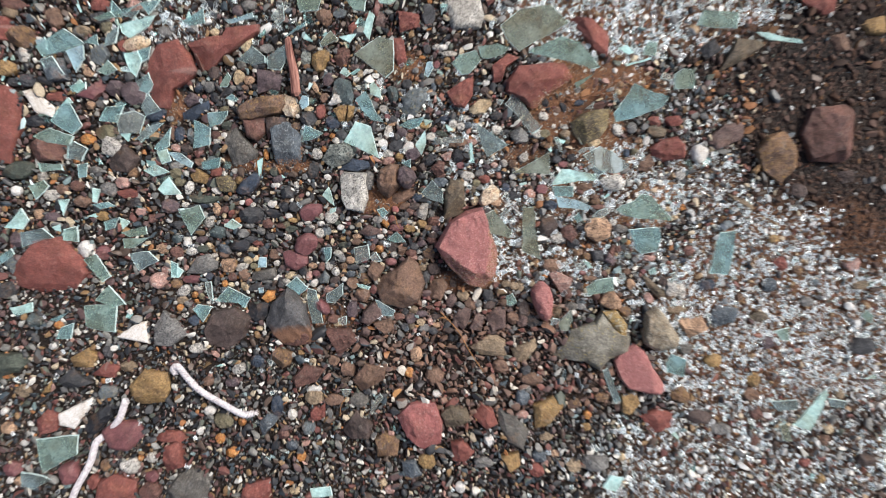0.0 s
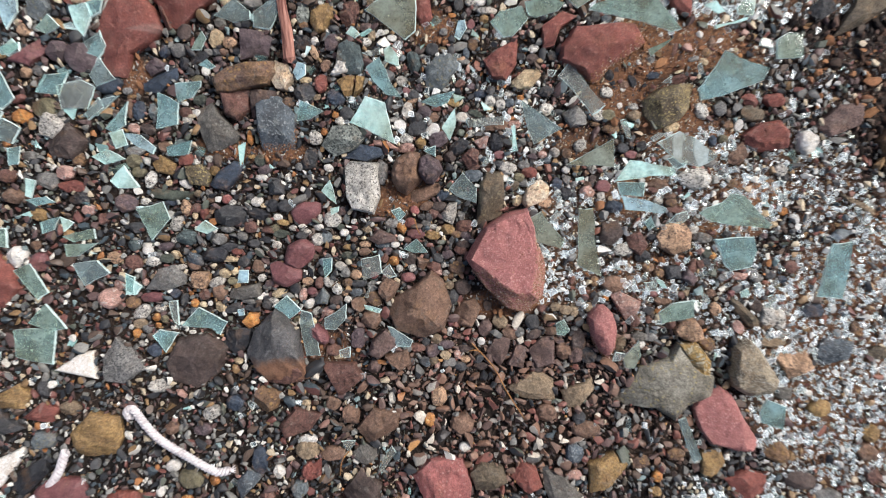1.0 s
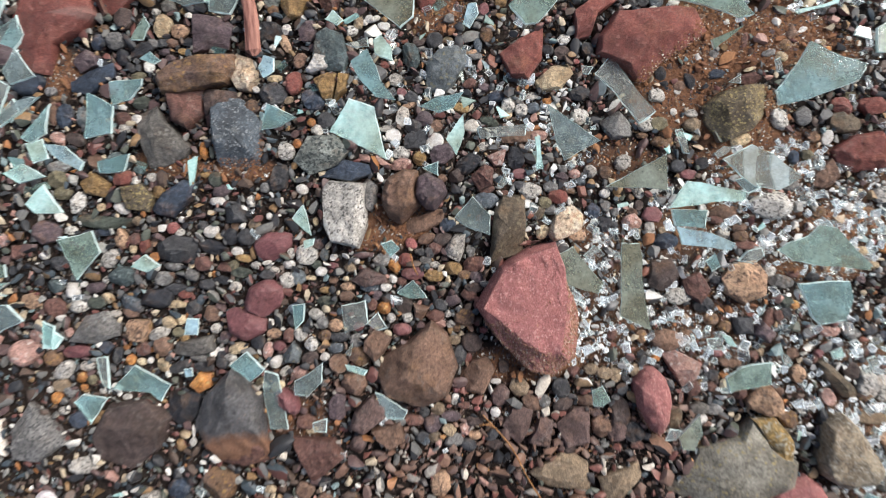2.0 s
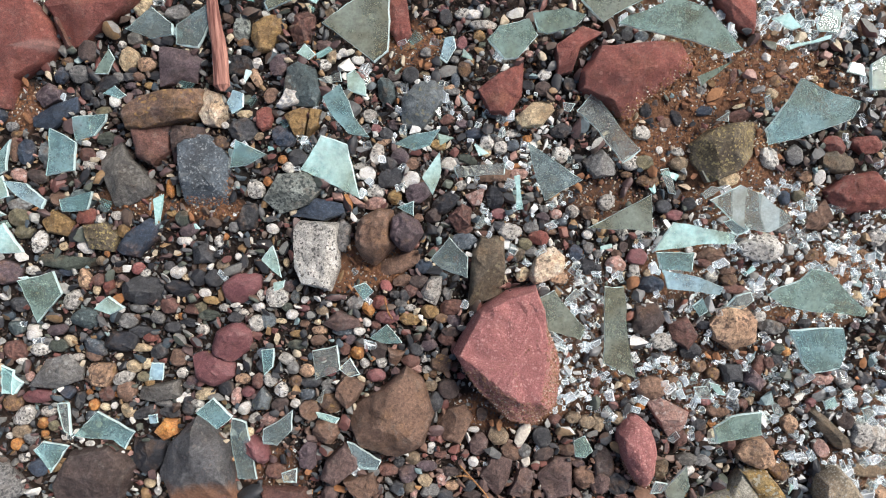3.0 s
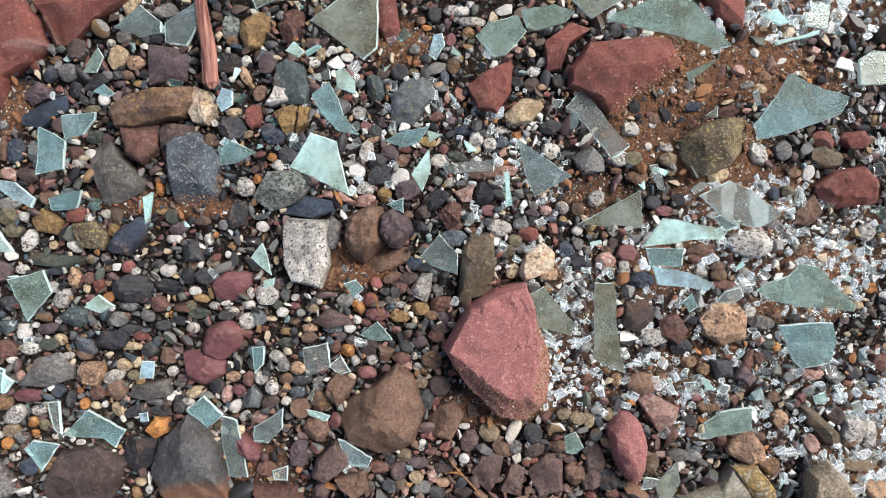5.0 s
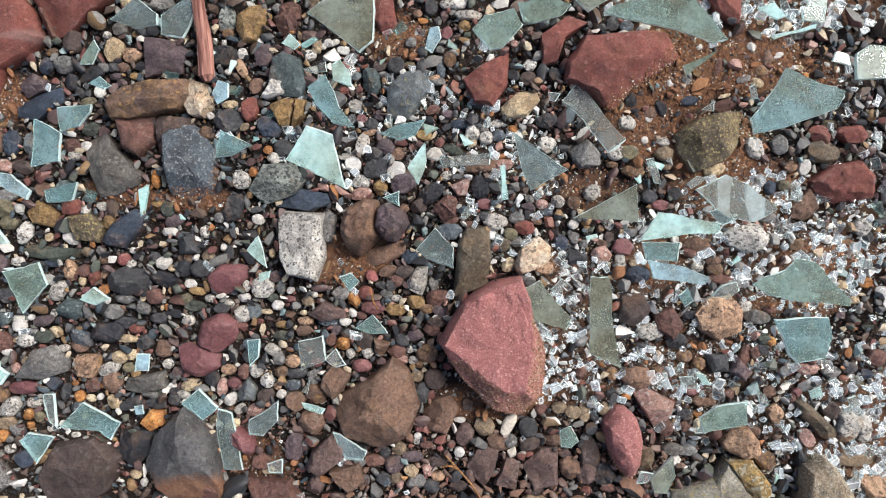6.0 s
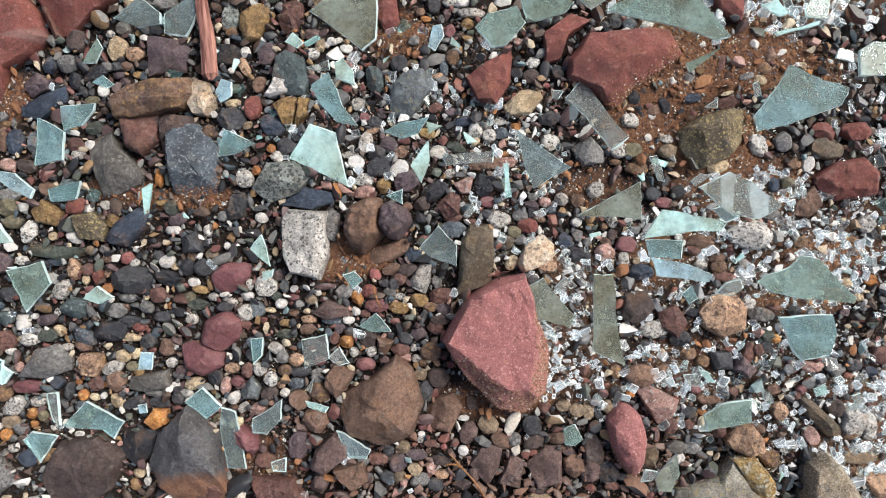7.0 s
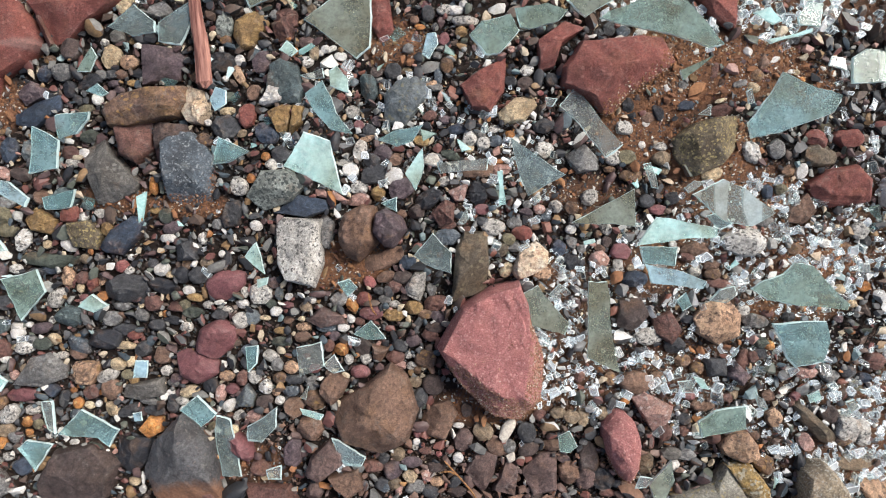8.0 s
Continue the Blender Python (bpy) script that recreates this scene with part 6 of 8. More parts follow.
shard("clear", 0.1511, -0.1965, [(-6.4, -4.6), (-2.7, 5.2), (6.9, 3.3), (2.2, -3.9)], lift=8)
shard("clear", 0.2991, -0.2022, [(-3.7, -3.2), (-5.9, 12.3), (5.7, -3.1), (3.9, -6.0)], lift=7)
pebble("dkbrown", -282.3, 131.6, 8.6, 8.0, 90)
pebble("navy", -303.1, 113.6, 7.6, 5.3, 60)
pebble("granite2", -289.5, 114.5, 8.0, 7.2, 0)
pebble("black", -283.9, 102.0, 7.2, 5.3, 90)
pebble("black", -269.2, 106.8, 10.5, 5.3, 35)
pebble("brown", -245.8, 112.8, 5.0, 3.4, 0)
pebble("ochre", -237.2, 106.3, 4.2, 2.9, 0)
pebble("white", -263.6, 94.3, 5.3, 4.2, 90)
pebble("mauve", -250.8, 105.7, 5.0, 2.7, 5)
pebble("navy", -330.6, 55.2, 9.9, 6.3, 80)
pebble("bluegrey", -316.9, 55.1, 9.1, 4.2, 80)
pebble("dkgreen", -269.9, 65.6, 7.6, 5.3, 15)
pebble("black", -168.4, 121.6, 11.1, 8.6, 0)
pebble("mauve", -137.6, 121.5, 9.1, 7.2, 80)
pebble("white", -153.9, 123.8, 4.6, 3.8, 90)
pebble("sandy", -155.0, 112.0, 8.6, 3.8, 115)
pebble("dkgrey", -165.1, 72.0, 11.4, 8.8, 0)
pebble("red", -148.6, 80.6, 9.9, 6.7, 85)
pebble("cream", -163.6, 84.8, 6.1, 3.0, 5)
pebble("navy", -133.2, 67.2, 9.5, 8.0, 160)
pebble("white", -178.6, 75.9, 3.0, 2.9, 0)
pebble("orange", -134.4, 50.0, 3.6, 3.4, 0)
pebble("rust", -181.6, 62.5, 6.5, 5.3, 0)
pebble("ochre", -235.8, 138.1, 3.8, 3.2, 0)
pebble("grey", -260.4, 112.5, 4.6, 3.4, 0)
pebble("granite", -258.0, 137.2, 3.4, 2.7, 0)
pebble("dkgrey", -252.6, 112.4, 5.7, 3.4, 10)
pebble("mauve", -247.0, 101.0, 4.2, 3.0, 0)
pebble("rust", -299.0, 124.1, 4.6, 3.0, 20)
pebble("granite2", -341.9, 74.4, 5.0, 3.8, 0)
pebble("rust", -338.2, 68.6, 5.7, 3.0, 10)
pebble("brown", -334.4, 60.9, 4.2, 3.4, 0)
pebble("white", -288.1, 85.4, 2.3, 1.9, 0)
pebble("rust", -187.8, 110.3, 4.6, 3.8, 0)
pebble("tan", -152.6, 67.2, 4.2, 2.7, 30)
pebble("white", -165.6, 109.2, 2.7, 2.3, 0)
pebble("brown", -143.6, 98.7, 6.9, 5.0, 60)
pebble("dkgrey", -278.2, 93.4, 5.0, 3.4, 140)
pebble("olive", -272.5, 86.7, 5.7, 3.4, 10)
pebble("black", -256.9, 84.7, 5.0, 3.8, 90)
pebble("redbrown", -284.7, 53.1, 6.5, 5.3, 0)
pebble("granite", -282.9, 45.4, 5.7, 4.2, 0)
pebble("granite", 17.1, 150.6, 10.5, 3.8, 177)
pebble("white", 9.9, 158.5, 6.9, 3.8, 5)
pebble("white", 16.1, 163.3, 3.8, 2.9, 0)
pebble("teal", -55.4, 101.2, 11.4, 6.5, 100)
pebble("dkgrey", -37.2, 113.5, 6.9, 6.9, 0)
pebble("red", -76.5, 94.6, 3.8, 2.9, 0)
pebble("granite", -67.9, 83.2, 5.7, 5.3, 0)
pebble("white", -7.6, 47.2, 6.5, 5.0, 0)
pebble("granite", -62.3, 54.6, 8.8, 5.3, 75)
pebble("mauve", -45.0, 52.6, 7.6, 6.5, 0)
pebble("brown", -35.4, 47.3, 5.7, 4.8, 20)
pebble("ochre", -15.7, 61.2, 6.7, 4.2, 165)
pebble("granite", 21.1, 63.0, 7.6, 6.3, 50)
pebble("orange", 51.2, 65.8, 4.2, 3.6, 0)
pebble("slate", 40.1, 61.0, 5.0, 4.2, 0)
pebble("navy", 11.5, 69.7, 8.0, 4.6, 15)
# next three: glass crumbs built as white and grey pebbles
pebble("white", -83.0, 131.1, 3.8, 2.3, 10)
pebble("white", -76.8, 125.0, 5.3, 3.2, 0)
pebble("grey", -25.7, 130.4, 5.0, 4.2, 0)
pebble("maroon", 1.3, 137.5, 5.0, 4.2, 60)
pebble("ochre", 14.3, 142.5, 5.3, 4.2, 10)
pebble("pinkred", 74.2, 96.9, 2.5, 2.1, 0)
pebble("tan", -96.5, 128.9, 5.0, 3.8, 90)
pebble("sandy", -57.4, 63.2, 6.5, 2.3, 15)
pebble("dkgrey", -55.5, 69.8, 5.3, 4.6, 0)
pebble("maroon", -63.2, 73.7, 4.2, 3.4, 0)
pebble("grey", -5.7, 102.0, 6.5, 3.0, 175)
pebble("sandy", -7.6, 103.9, 6.5, 2.7, 10)
pebble("dkgrey", -10.5, 156.7, 6.5, 5.0, 90)
pebble("orange", -17.1, 147.3, 4.2, 2.3, 170)
pebble("maroon", -12.4, 163.3, 4.6, 3.0, 0)
pebble("brown", -20.9, 152.1, 3.8, 3.4, 0)
pebble("redbrown", -9.5, 80.2, 6.5, 3.8, 20)
pebble("mauve", 1.9, 77.3, 5.0, 3.8, 0)
pebble("grey", -3.8, 125.6, 4.2, 3.0, 0)
pebble("rust", -28.6, 113.4, 3.8, 1.9, 0)
pebble("granite", 39.2, 69.6, 5.0, 3.4, 20)
pebble("granite2", 29.6, 64.9, 3.8, 3.0, 0)
pebble("black", 51.4, 105.5, 5.7, 4.2, 150)
pebble("dkbrown", 62.8, 103.6, 6.9, 5.3, 0)
pebble("granite", 63.7, 114.0, 5.3, 4.6, 30)
pebble("olive", -26.7, 114.4, 3.8, 2.3, 0)
pebble("white", -91.7, 127.9, 2.3, 2.3, 0)
pebble("cream", -97.4, 126.0, 4.2, 3.0, 150)
pebble("granite", -102.3, 121.3, 5.0, 4.2, 30)
pebble("tan", -13.3, 163.9, 3.8, 2.3, 0)
pebble("pink", 52.3, 129.1, 3.4, 3.0, 0)
pebble("redbrown", -23.9, 52.6, 3.4, 2.7, 0)
pebble("dkgrey", -53.7, 46.9, 6.5, 5.3, 0)
pebble("granite", -73.9, 45.1, 6.5, 3.0, 0)
pebble("ochre", -81.0, 162.8, 3.4, 2.7, 0)
pebble("red", 280.2, 61.4, 9.5, 8.0, 165)
pebble("red", 304.6, 62.3, 12.6, 7.6, 0)
pebble("olivebrown", 283.6, 49.1, 13.3, 8.8, 175)
pebble("olive", 288.5, 69.9, 6.1, 3.4, 0)
pebble("white", 169.0, 100.0, 3.8, 3.0, 110)
pebble("white", 190.9, 126.6, 3.4, 2.7, 120)
pebble("white", 154.4, 74.0, 3.0, 2.5, 0)
pebble("granite", 165.4, 56.6, 5.7, 3.2, 175)
pebble("white", 151.5, 57.9, 3.0, 2.7, 90)
pebble("navy", 183.9, 87.7, 8.0, 4.2, 15)
pebble("black", 140.4, 87.8, 5.7, 4.8, 90)
pebble("black", 163.2, 82.5, 8.0, 3.8, 115)
pebble("brown", 155.7, 78.4, 5.3, 3.8, 0)
pebble("redbrown", 209.7, 83.3, 8.4, 5.0, 8)
pebble("grey", 180.9, 102.2, 4.2, 3.8, 0)
pebble("rust", 236.2, 108.6, 5.0, 4.2, 0)
pebble("brown", 240.8, 118.9, 7.2, 4.2, 70)
pebble("orange", 269.6, 105.6, 3.2, 2.5, 0)
pebble("cream", 265.2, 111.5, 2.9, 2.3, 0)
pebble("white", 228.4, 126.4, 3.8, 3.4, 150)
pebble("white", 249.2, 120.7, 5.0, 2.3, 35)
pebble("grey", 224.1, 103.0, 7.6, 2.7, 15)
pebble("granite", 137.8, 71.2, 6.5, 5.7, 150)
pebble("dkgrey", 125.8, 144.7, 5.3, 5.0, 90)
pebble("slate", 136.1, 142.8, 5.0, 4.2, 0)
pebble("white", 149.9, 142.4, 4.6, 2.7, 0)
pebble("dkgrey", 118.2, 142.0, 4.2, 3.0, 0)
pebble("brown", 169.2, 131.4, 6.5, 2.3, 0)
pebble("granite", 232.4, 52.1, 9.1, 6.9, 130)
pebble("grey", 251.2, 53.9, 7.6, 6.9, 90)
pebble("brown", 290.6, 59.5, 2.7, 2.3, 0)
pebble("cream", 210.2, 90.8, 5.3, 1.5, 15)
pebble("olive", 139.9, 48.5, 6.9, 5.7, 0)
pebble("tan", 166.4, 47.5, 7.6, 5.7, 0)
pebble("granite", 130.4, 48.5, 7.6, 5.7, 20)
pebble("dkbrown", 147.9, 92.9, 3.4, 2.7, 90)
pebble("redbrown", 204.3, 112.5, 7.6, 3.0, 80)
pebble("brown", 298.2, 50.1, 2.7, 1.9, 0)
pebble("dkgrey", 263.9, 134.7, 3.8, 3.0, 0)
pebble("olive", -337.6, 5.0, 9.5, 7.2, 0)
pebble("grey", -337.3, 15.7, 9.9, 5.3, 5)
pebble("olive", -333.9, -6.0, 8.0, 5.7, 0)
pebble("cream", -305.2, -16.9, 3.8, 3.6, 0)
pebble("white", -288.8, -17.7, 7.2, 4.2, 150)
pebble("granite", -322.8, -13.8, 9.5, 6.1, 70)
pebble("dkgrey", -160.5, 5.9, 11.8, 8.4, 75)
pebble("grey", -171.7, -1.8, 4.2, 4.2, 0)
pebble("white", -210.7, -12.2, 6.9, 3.8, 0)
pebble("white", -215.9, -36.3, 6.5, 5.1, 20)
pebble("cream", -209.7, -40.6, 3.4, 2.7, 0)
pebble("black", -214.5, -49.3, 12.6, 5.7, 165)
pebble("dkgrey", -187.7, -40.9, 7.6, 6.9, 0)
pebble("ochre", -189.8, -58.0, 7.2, 3.2, 172)
pebble("white", -195.2, -52.2, 5.3, 3.4, 0)
pebble("granite", -139.1, -55.0, 9.1, 8.8, 0)
pebble("granite", -152.2, -53.7, 4.6, 3.4, 90)
pebble("mauve", -206.7, -4.1, 7.6, 4.6, 10)
pebble("granite", -183.1, -12.6, 5.3, 3.8, 90)
pebble("white", -169.0, -24.4, 3.2, 2.5, 90)
pebble("pinkred", -247.1, -33.8, 5.3, 4.6, 30)
pebble("granite", -242.3, -37.1, 5.0, 3.4, 0)
pebble("red", -270.1, -48.4, 7.2, 4.6, 80)
pebble("redbrown", -277.9, -42.6, 5.3, 5.3, 0)
pebble("sandy", -261.8, -43.7, 6.1, 2.5, 65)
pebble("sandy", -288.4, -42.0, 8.0, 5.0, 105)
pebble("granite", -299.2, -58.6, 9.1, 6.1, 50)
pebble("teal", -289.0, -72.8, 11.4, 8.8, 0)
pebble("grey", -246.6, -64.4, 8.4, 3.8, 0)
pebble("redbrown", -223.1, -62.4, 6.9, 6.5, 0)
pebble("white", -329.2, -81.2, 6.9, 3.8, 0)
pebble("white", -321.0, -79.2, 3.0, 2.3, 0)
pebble("granite2", -232.1, -72.1, 5.7, 5.0, 0)
pebble("teal", -289.9, 18.6, 10.7, 8.4, 5)
pebble("red", -286.6, 6.0, 8.8, 6.5, 25)
pebble("ochre", -258.0, -4.9, 5.3, 5.0, 90)
pebble("granite", -263.1, 6.9, 4.6, 3.8, 0)
pebble("dkgreen", -211.4, 5.0, 6.5, 5.7, 90)
pebble("ochre", -220.2, 8.8, 4.2, 3.0, 170)
pebble("white", -142.6, -2.8, 5.0, 3.8, 160)
pebble("tan", -180.7, -30.8, 5.3, 4.6, 90)
pebble("black", -200.3, -40.5, 6.9, 5.7, 90)
pebble("dkgrey", -222.7, -31.8, 4.2, 3.8, 0)
pebble("white", -240.2, -27.0, 2.7, 2.5, 90)
pebble("grey", -264.7, -27.0, 3.4, 3.4, 0)
pebble("brown", -262.8, -34.8, 4.2, 2.7, 0)
pebble("granite", -329.6, -35.8, 5.0, 3.8, 0)
pebble("black", -314.9, -38.7, 9.5, 3.4, 0)
pebble("maroon", -277.3, -58.2, 3.4, 3.0, 0)
pebble("dkgrey", -340.0, -62.2, 9.5, 5.7, 5)
pebble("grey", -255.6, -74.7, 8.0, 5.3, 0)
pebble("dkgrey", -220.4, -79.5, 6.5, 4.6, 0)
pebble("redbrown", -204.6, -65.8, 7.6, 4.2, 170)
pebble("granite", -180.1, -63.8, 4.2, 3.4, 0)
pebble("dkgreen", -192.9, -69.7, 8.4, 4.2, 0)
pebble("granite", -165.5, -67.7, 4.6, 3.4, 0)
pebble("white", -153.8, -62.8, 5.7, 3.4, 0)
pebble("white", -127.6, -68.6, 5.0, 4.2, 0)
pebble("dkgreen", -131.4, -62.8, 4.2, 3.4, 0)
pebble("olive", -198.7, -63.9, 5.0, 4.2, 0)
pebble("black", -208.6, -75.6, 6.5, 3.4, 175)
pebble("orange", -214.4, -70.7, 2.7, 2.3, 90)
pebble("cream", -217.9, -71.1, 2.3, 1.7, 90)
pebble("bluegrey", -146.1, -73.5, 6.5, 5.7, 90)
pebble("cream", -136.4, -73.5, 5.0, 1.9, 175)
pebble("mauve", -310.8, -81.7, 8.8, 4.2, 5)
pebble("granite", -302.8, -75.8, 3.0, 3.0, 0)
pebble("pink", -336.9, 37.9, 6.1, 5.0, 0)
pebble("dkbrown", -323.2, 36.9, 8.0, 5.0, 160)
pebble("brown", -142.0, -46.3, 5.0, 3.0, 90)
pebble("brown", -249.7, -71.8, 3.0, 2.7, 0)
pebble("cream", -232.9, -63.9, 2.7, 2.3, 90)
pebble("granite", -154.9, 27.1, 8.0, 6.9, 120)
pebble("orange", -146.1, 33.2, 4.2, 3.4, 150)
pebble("teal", -272.8, 12.7, 5.0, 3.4, 0)
pebble("orange", -69.1, -64.0, 5.7, 4.6, 120)
pebble("redbrown", 3.9, -2.8, 8.0, 3.4, 0)
pebble("black", -10.5, 17.3, 11.4, 7.2, 35)
pebble("black", 26.9, 22.1, 8.8, 6.9, 90)
pebble("maroon", 29.8, 9.3, 6.5, 4.2, 0)
pebble("red", 60.5, -8.7, 8.4, 5.7, 170)
pebble("granite", 38.4, -4.1, 9.5, 6.5, 0)
pebble("grey", 54.7, -1.1, 6.1, 4.6, 0)
pebble("navy", 89.2, -20.1, 6.5, 6.1, 90)
pebble("black", 97.9, -30.2, 6.9, 6.5, 90)
pebble("white", -37.0, 35.4, 7.2, 6.5, 20)
pebble("granite", -63.3, 26.0, 8.4, 5.3, 0)
pebble("pink", -64.2, 17.0, 9.5, 4.6, 12)
pebble("ochre", -48.9, 21.6, 6.1, 5.7, 90)
pebble("white", 98.1, -6.1, 4.2, 3.8, 0)
pebble("pinkred", -55.9, -46.2, 5.3, 4.6, 140)
pebble("grey", -79.2, -59.2, 7.2, 5.7, 50)
pebble("red", -60.6, -59.0, 6.1, 5.3, 0)
pebble("maroon", -55.0, -69.8, 9.5, 5.3, 0)
pebble("ochre", -37.4, -71.7, 8.8, 5.3, 0)
pebble("ochre", -22.1, -65.9, 7.6, 5.3, 170)
pebble("redbrown", -4.7, -62.0, 9.9, 6.1, 10)
pebble("white", -70.3, -74.3, 4.2, 2.9, 120)
pebble("cream", -108.0, -74.2, 2.9, 2.3, 0)
pebble("white", -76.2, -81.1, 5.0, 3.4, 0)
pebble("granite", -36.6, -63.2, 4.2, 2.7, 0)
pebble("grey", -8.6, -51.9, 5.3, 4.2, 90)
pebble("navy", -26.9, -31.1, 6.9, 5.3, 5)
pebble("white", -117.6, -57.1, 2.9, 2.9, 0)
pebble("brown", -118.1, -75.4, 4.2, 2.9, 0)
pebble("sandy", -106.5, -80.4, 6.9, 3.4, 0)
pebble("maroon", -118.0, -63.7, 5.3, 2.7, 0)
pebble("granite2", -89.5, -8.6, 14.3, 7.6, 85)
pebble("cream", 48.7, -36.8, 6.5, 4.6, 55)
pebble("dkgrey", 88.3, -21.0, 1.9, 1.9, 0)
pebble("brown", -43.3, -42.3, 7.6, 4.2, 20)
pebble("dkbrown", -30.8, -42.3, 8.0, 5.3, 10)
pebble("redbrown", -36.6, -50.0, 5.3, 5.0, 0)
pebble("grey", -44.3, -59.7, 5.0, 3.4, 170)
pebble("dkgrey", -49.1, -52.9, 4.2, 3.4, 0)
pebble("mauve", -2.8, -73.2, 7.6, 4.6, 150)
pebble("rust", -13.4, -71.3, 6.5, 3.8, 0)
pebble("dkbrown", -5.7, -81.0, 8.4, 4.2, 0)
pebble("brown", 28.7, 38.3, 15.2, 5.0, 5)
pebble("pink", 44.0, 39.3, 9.1, 4.2, 0)
pebble("granite", 2.0, 30.7, 5.7, 3.4, 20)
pebble("brown", -24.9, 32.7, 5.7, 3.4, 150)
pebble("dkgrey", -51.8, 36.5, 10.5, 7.6, 30)
pebble("white", -70.0, 39.4, 6.5, 5.7, 150)
pebble("granite", 86.1, 11.5, 5.7, 5.0, 150)
pebble("pink", 73.8, 9.3, 5.0, 3.8, 0)
pebble("rust", 97.6, 10.6, 5.7, 5.3, 0)
pebble("rust", 70.0, -3.8, 4.6, 2.7, 170)
pebble("slate", 78.6, 2.9, 4.2, 3.8, 0)
pebble("mauve", 63.3, 6.8, 5.0, 3.8, 170)
pebble("grey", 64.2, 13.1, 3.8, 3.4, 0)
pebble("olive", 50.0, -13.3, 5.3, 4.6, 0)
pebble("redbrown", 19.3, -5.7, 3.4, 1.9, 0)
pebble("tan", 70.8, 34.5, 3.8, 3.0, 0)
pebble("dkbrown", -19.1, 7.8, 6.9, 5.7, 30)
pebble("brown", -30.7, 5.9, 3.8, 3.4, 0)
pebble("slate", 3.9, -11.4, 9.1, 6.1, 0)
pebble("white", -99.5, -59.8, 3.0, 2.7, 90)
pebble("tan", -104.4, -65.6, 5.0, 4.2, 0)
pebble("slate", -89.0, -81.2, 8.8, 3.8, 0)
pebble("redbrown", -63.7, -76.2, 4.2, 3.0, 0)
pebble("dkbrown", -28.9, -57.8, 3.4, 2.7, 0)
pebble("olivebrown", 46.1, -21.0, 6.5, 4.2, 60)
pebble("granite2", 242.3, 0.0, 8.4, 5.3, 5)
pebble("pink", 120.6, -29.0, 8.0, 7.2, 0)
pebble("maroon", 135.8, -23.3, 8.8, 6.1, 175)
pebble("granite", 134.0, -34.0, 6.1, 4.6, 90)
pebble("granite", 111.6, 18.2, 6.9, 6.1, 40)
pebble("rust", 142.9, 34.4, 8.8, 5.3, 170)
pebble("cream", 203.4, 35.8, 8.4, 5.3, 20)
pebble("grey", 238.2, -75.9, 9.5, 5.7, 0)
pebble("rust", 260.0, 37.6, 5.0, 4.6, 0)
pebble("navy", 245.2, 21.9, 6.1, 4.6, 90)
pebble("olive", 255.5, 23.8, 5.3, 4.6, 0)
pebble("white", 270.3, 37.0, 6.1, 4.2, 60)
pebble("dkgrey", 155.4, 15.3, 6.5, 5.0, 0)
pebble("black", 174.3, 17.2, 5.7, 5.7, 0)
pebble("maroon", 163.0, 8.6, 7.6, 3.8, 0)
pebble("white", 177.6, -21.9, 3.4, 2.7, 0)
pebble("rust", 205.4, -40.1, 6.5, 5.0, 0)
pebble("brown", 191.9, -21.9, 11.4, 5.7, 10)
pebble("brown", 204.4, -33.4, 5.7, 3.8, 0)
pebble("redbrown", 186.3, -26.7, 6.1, 4.2, 0)
pebble("cream", 301.2, -51.5, 4.6, 3.8, 0)
pebble("cream", 309.9, -62.5, 5.0, 3.8, 0)
pebble("orange", 319.1, -49.5, 5.3, 4.2, 0)
pebble("white", 258.4, -32.4, 3.4, 3.0, 0)
pebble("grey", 217.0, -53.5, 8.4, 5.3, 10)
pebble("dkbrown", 125.2, -15.2, 4.2, 3.8, 90)
pebble("rust", 118.5, -9.5, 3.4, 3.0, 90)
pebble("granite", 125.2, -5.7, 5.0, 4.2, 90)
pebble("grey", 106.2, -21.0, 3.8, 3.4, 0)
pebble("dkgrey", 105.3, -30.6, 4.2, 3.4, 140)
pebble("brown", 120.5, -21.0, 4.2, 3.4, 0)
pebble("black", 186.9, -74.7, 7.6, 3.4, 175)
pebble("granite", 228.6, -67.9, 5.0, 5.0, 0)
pebble("tan", 168.4, 38.1, 3.8, 2.7, 0)
pebble("maroon", 309.6, -44.8, 2.7, 2.3, 0)
pebble("sandy", 254.8, -44.8, 3.8, 2.7, 0)
pebble("dkgrey", 320.3, -15.2, 5.0, 4.2, 90)
pebble("rust", 303.4, -19.0, 6.5, 2.7, 0)
pebble("rust", 265.7, -20.9, 5.7, 4.2, 0)
pebble("granite", 315.4, -7.6, 7.6, 6.5, 20)
pebble("rust", 126.7, 39.1, 4.6, 2.7, 0)
pebble("mauve", 300.7, -74.4, 4.2, 3.0, 0)
pebble("white", 289.2, -17.1, 4.2, 3.4, 0)
pebble("dkgrey", 262.8, -72.6, 5.7, 3.8, 0)
pebble("redbrown", 247.6, -70.7, 5.0, 3.0, 0)
pebble("granite", 192.1, -38.2, 5.0, 4.2, 0)
pebble("tan", 143.5, -35.4, 3.4, 2.7, 0)
pebble("white", -330.3, -86.1, 6.1, 4.6, 0)
pebble("dkgreen", -310.1, -93.9, 8.0, 5.0, 0)
pebble("granite2", -318.9, -90.4, 4.2, 3.4, 0)
pebble("cream", -246.1, -95.1, 9.1, 3.2, 177)
pebble("red", -238.2, -87.3, 6.5, 3.4, 0)
pebble("black", -260.8, -90.3, 14.5, 8.4, 0)
pebble("brown", -216.4, -102.9, 7.2, 6.5, 90)
pebble("cream", -251.1, -109.8, 5.7, 5.0, 150)
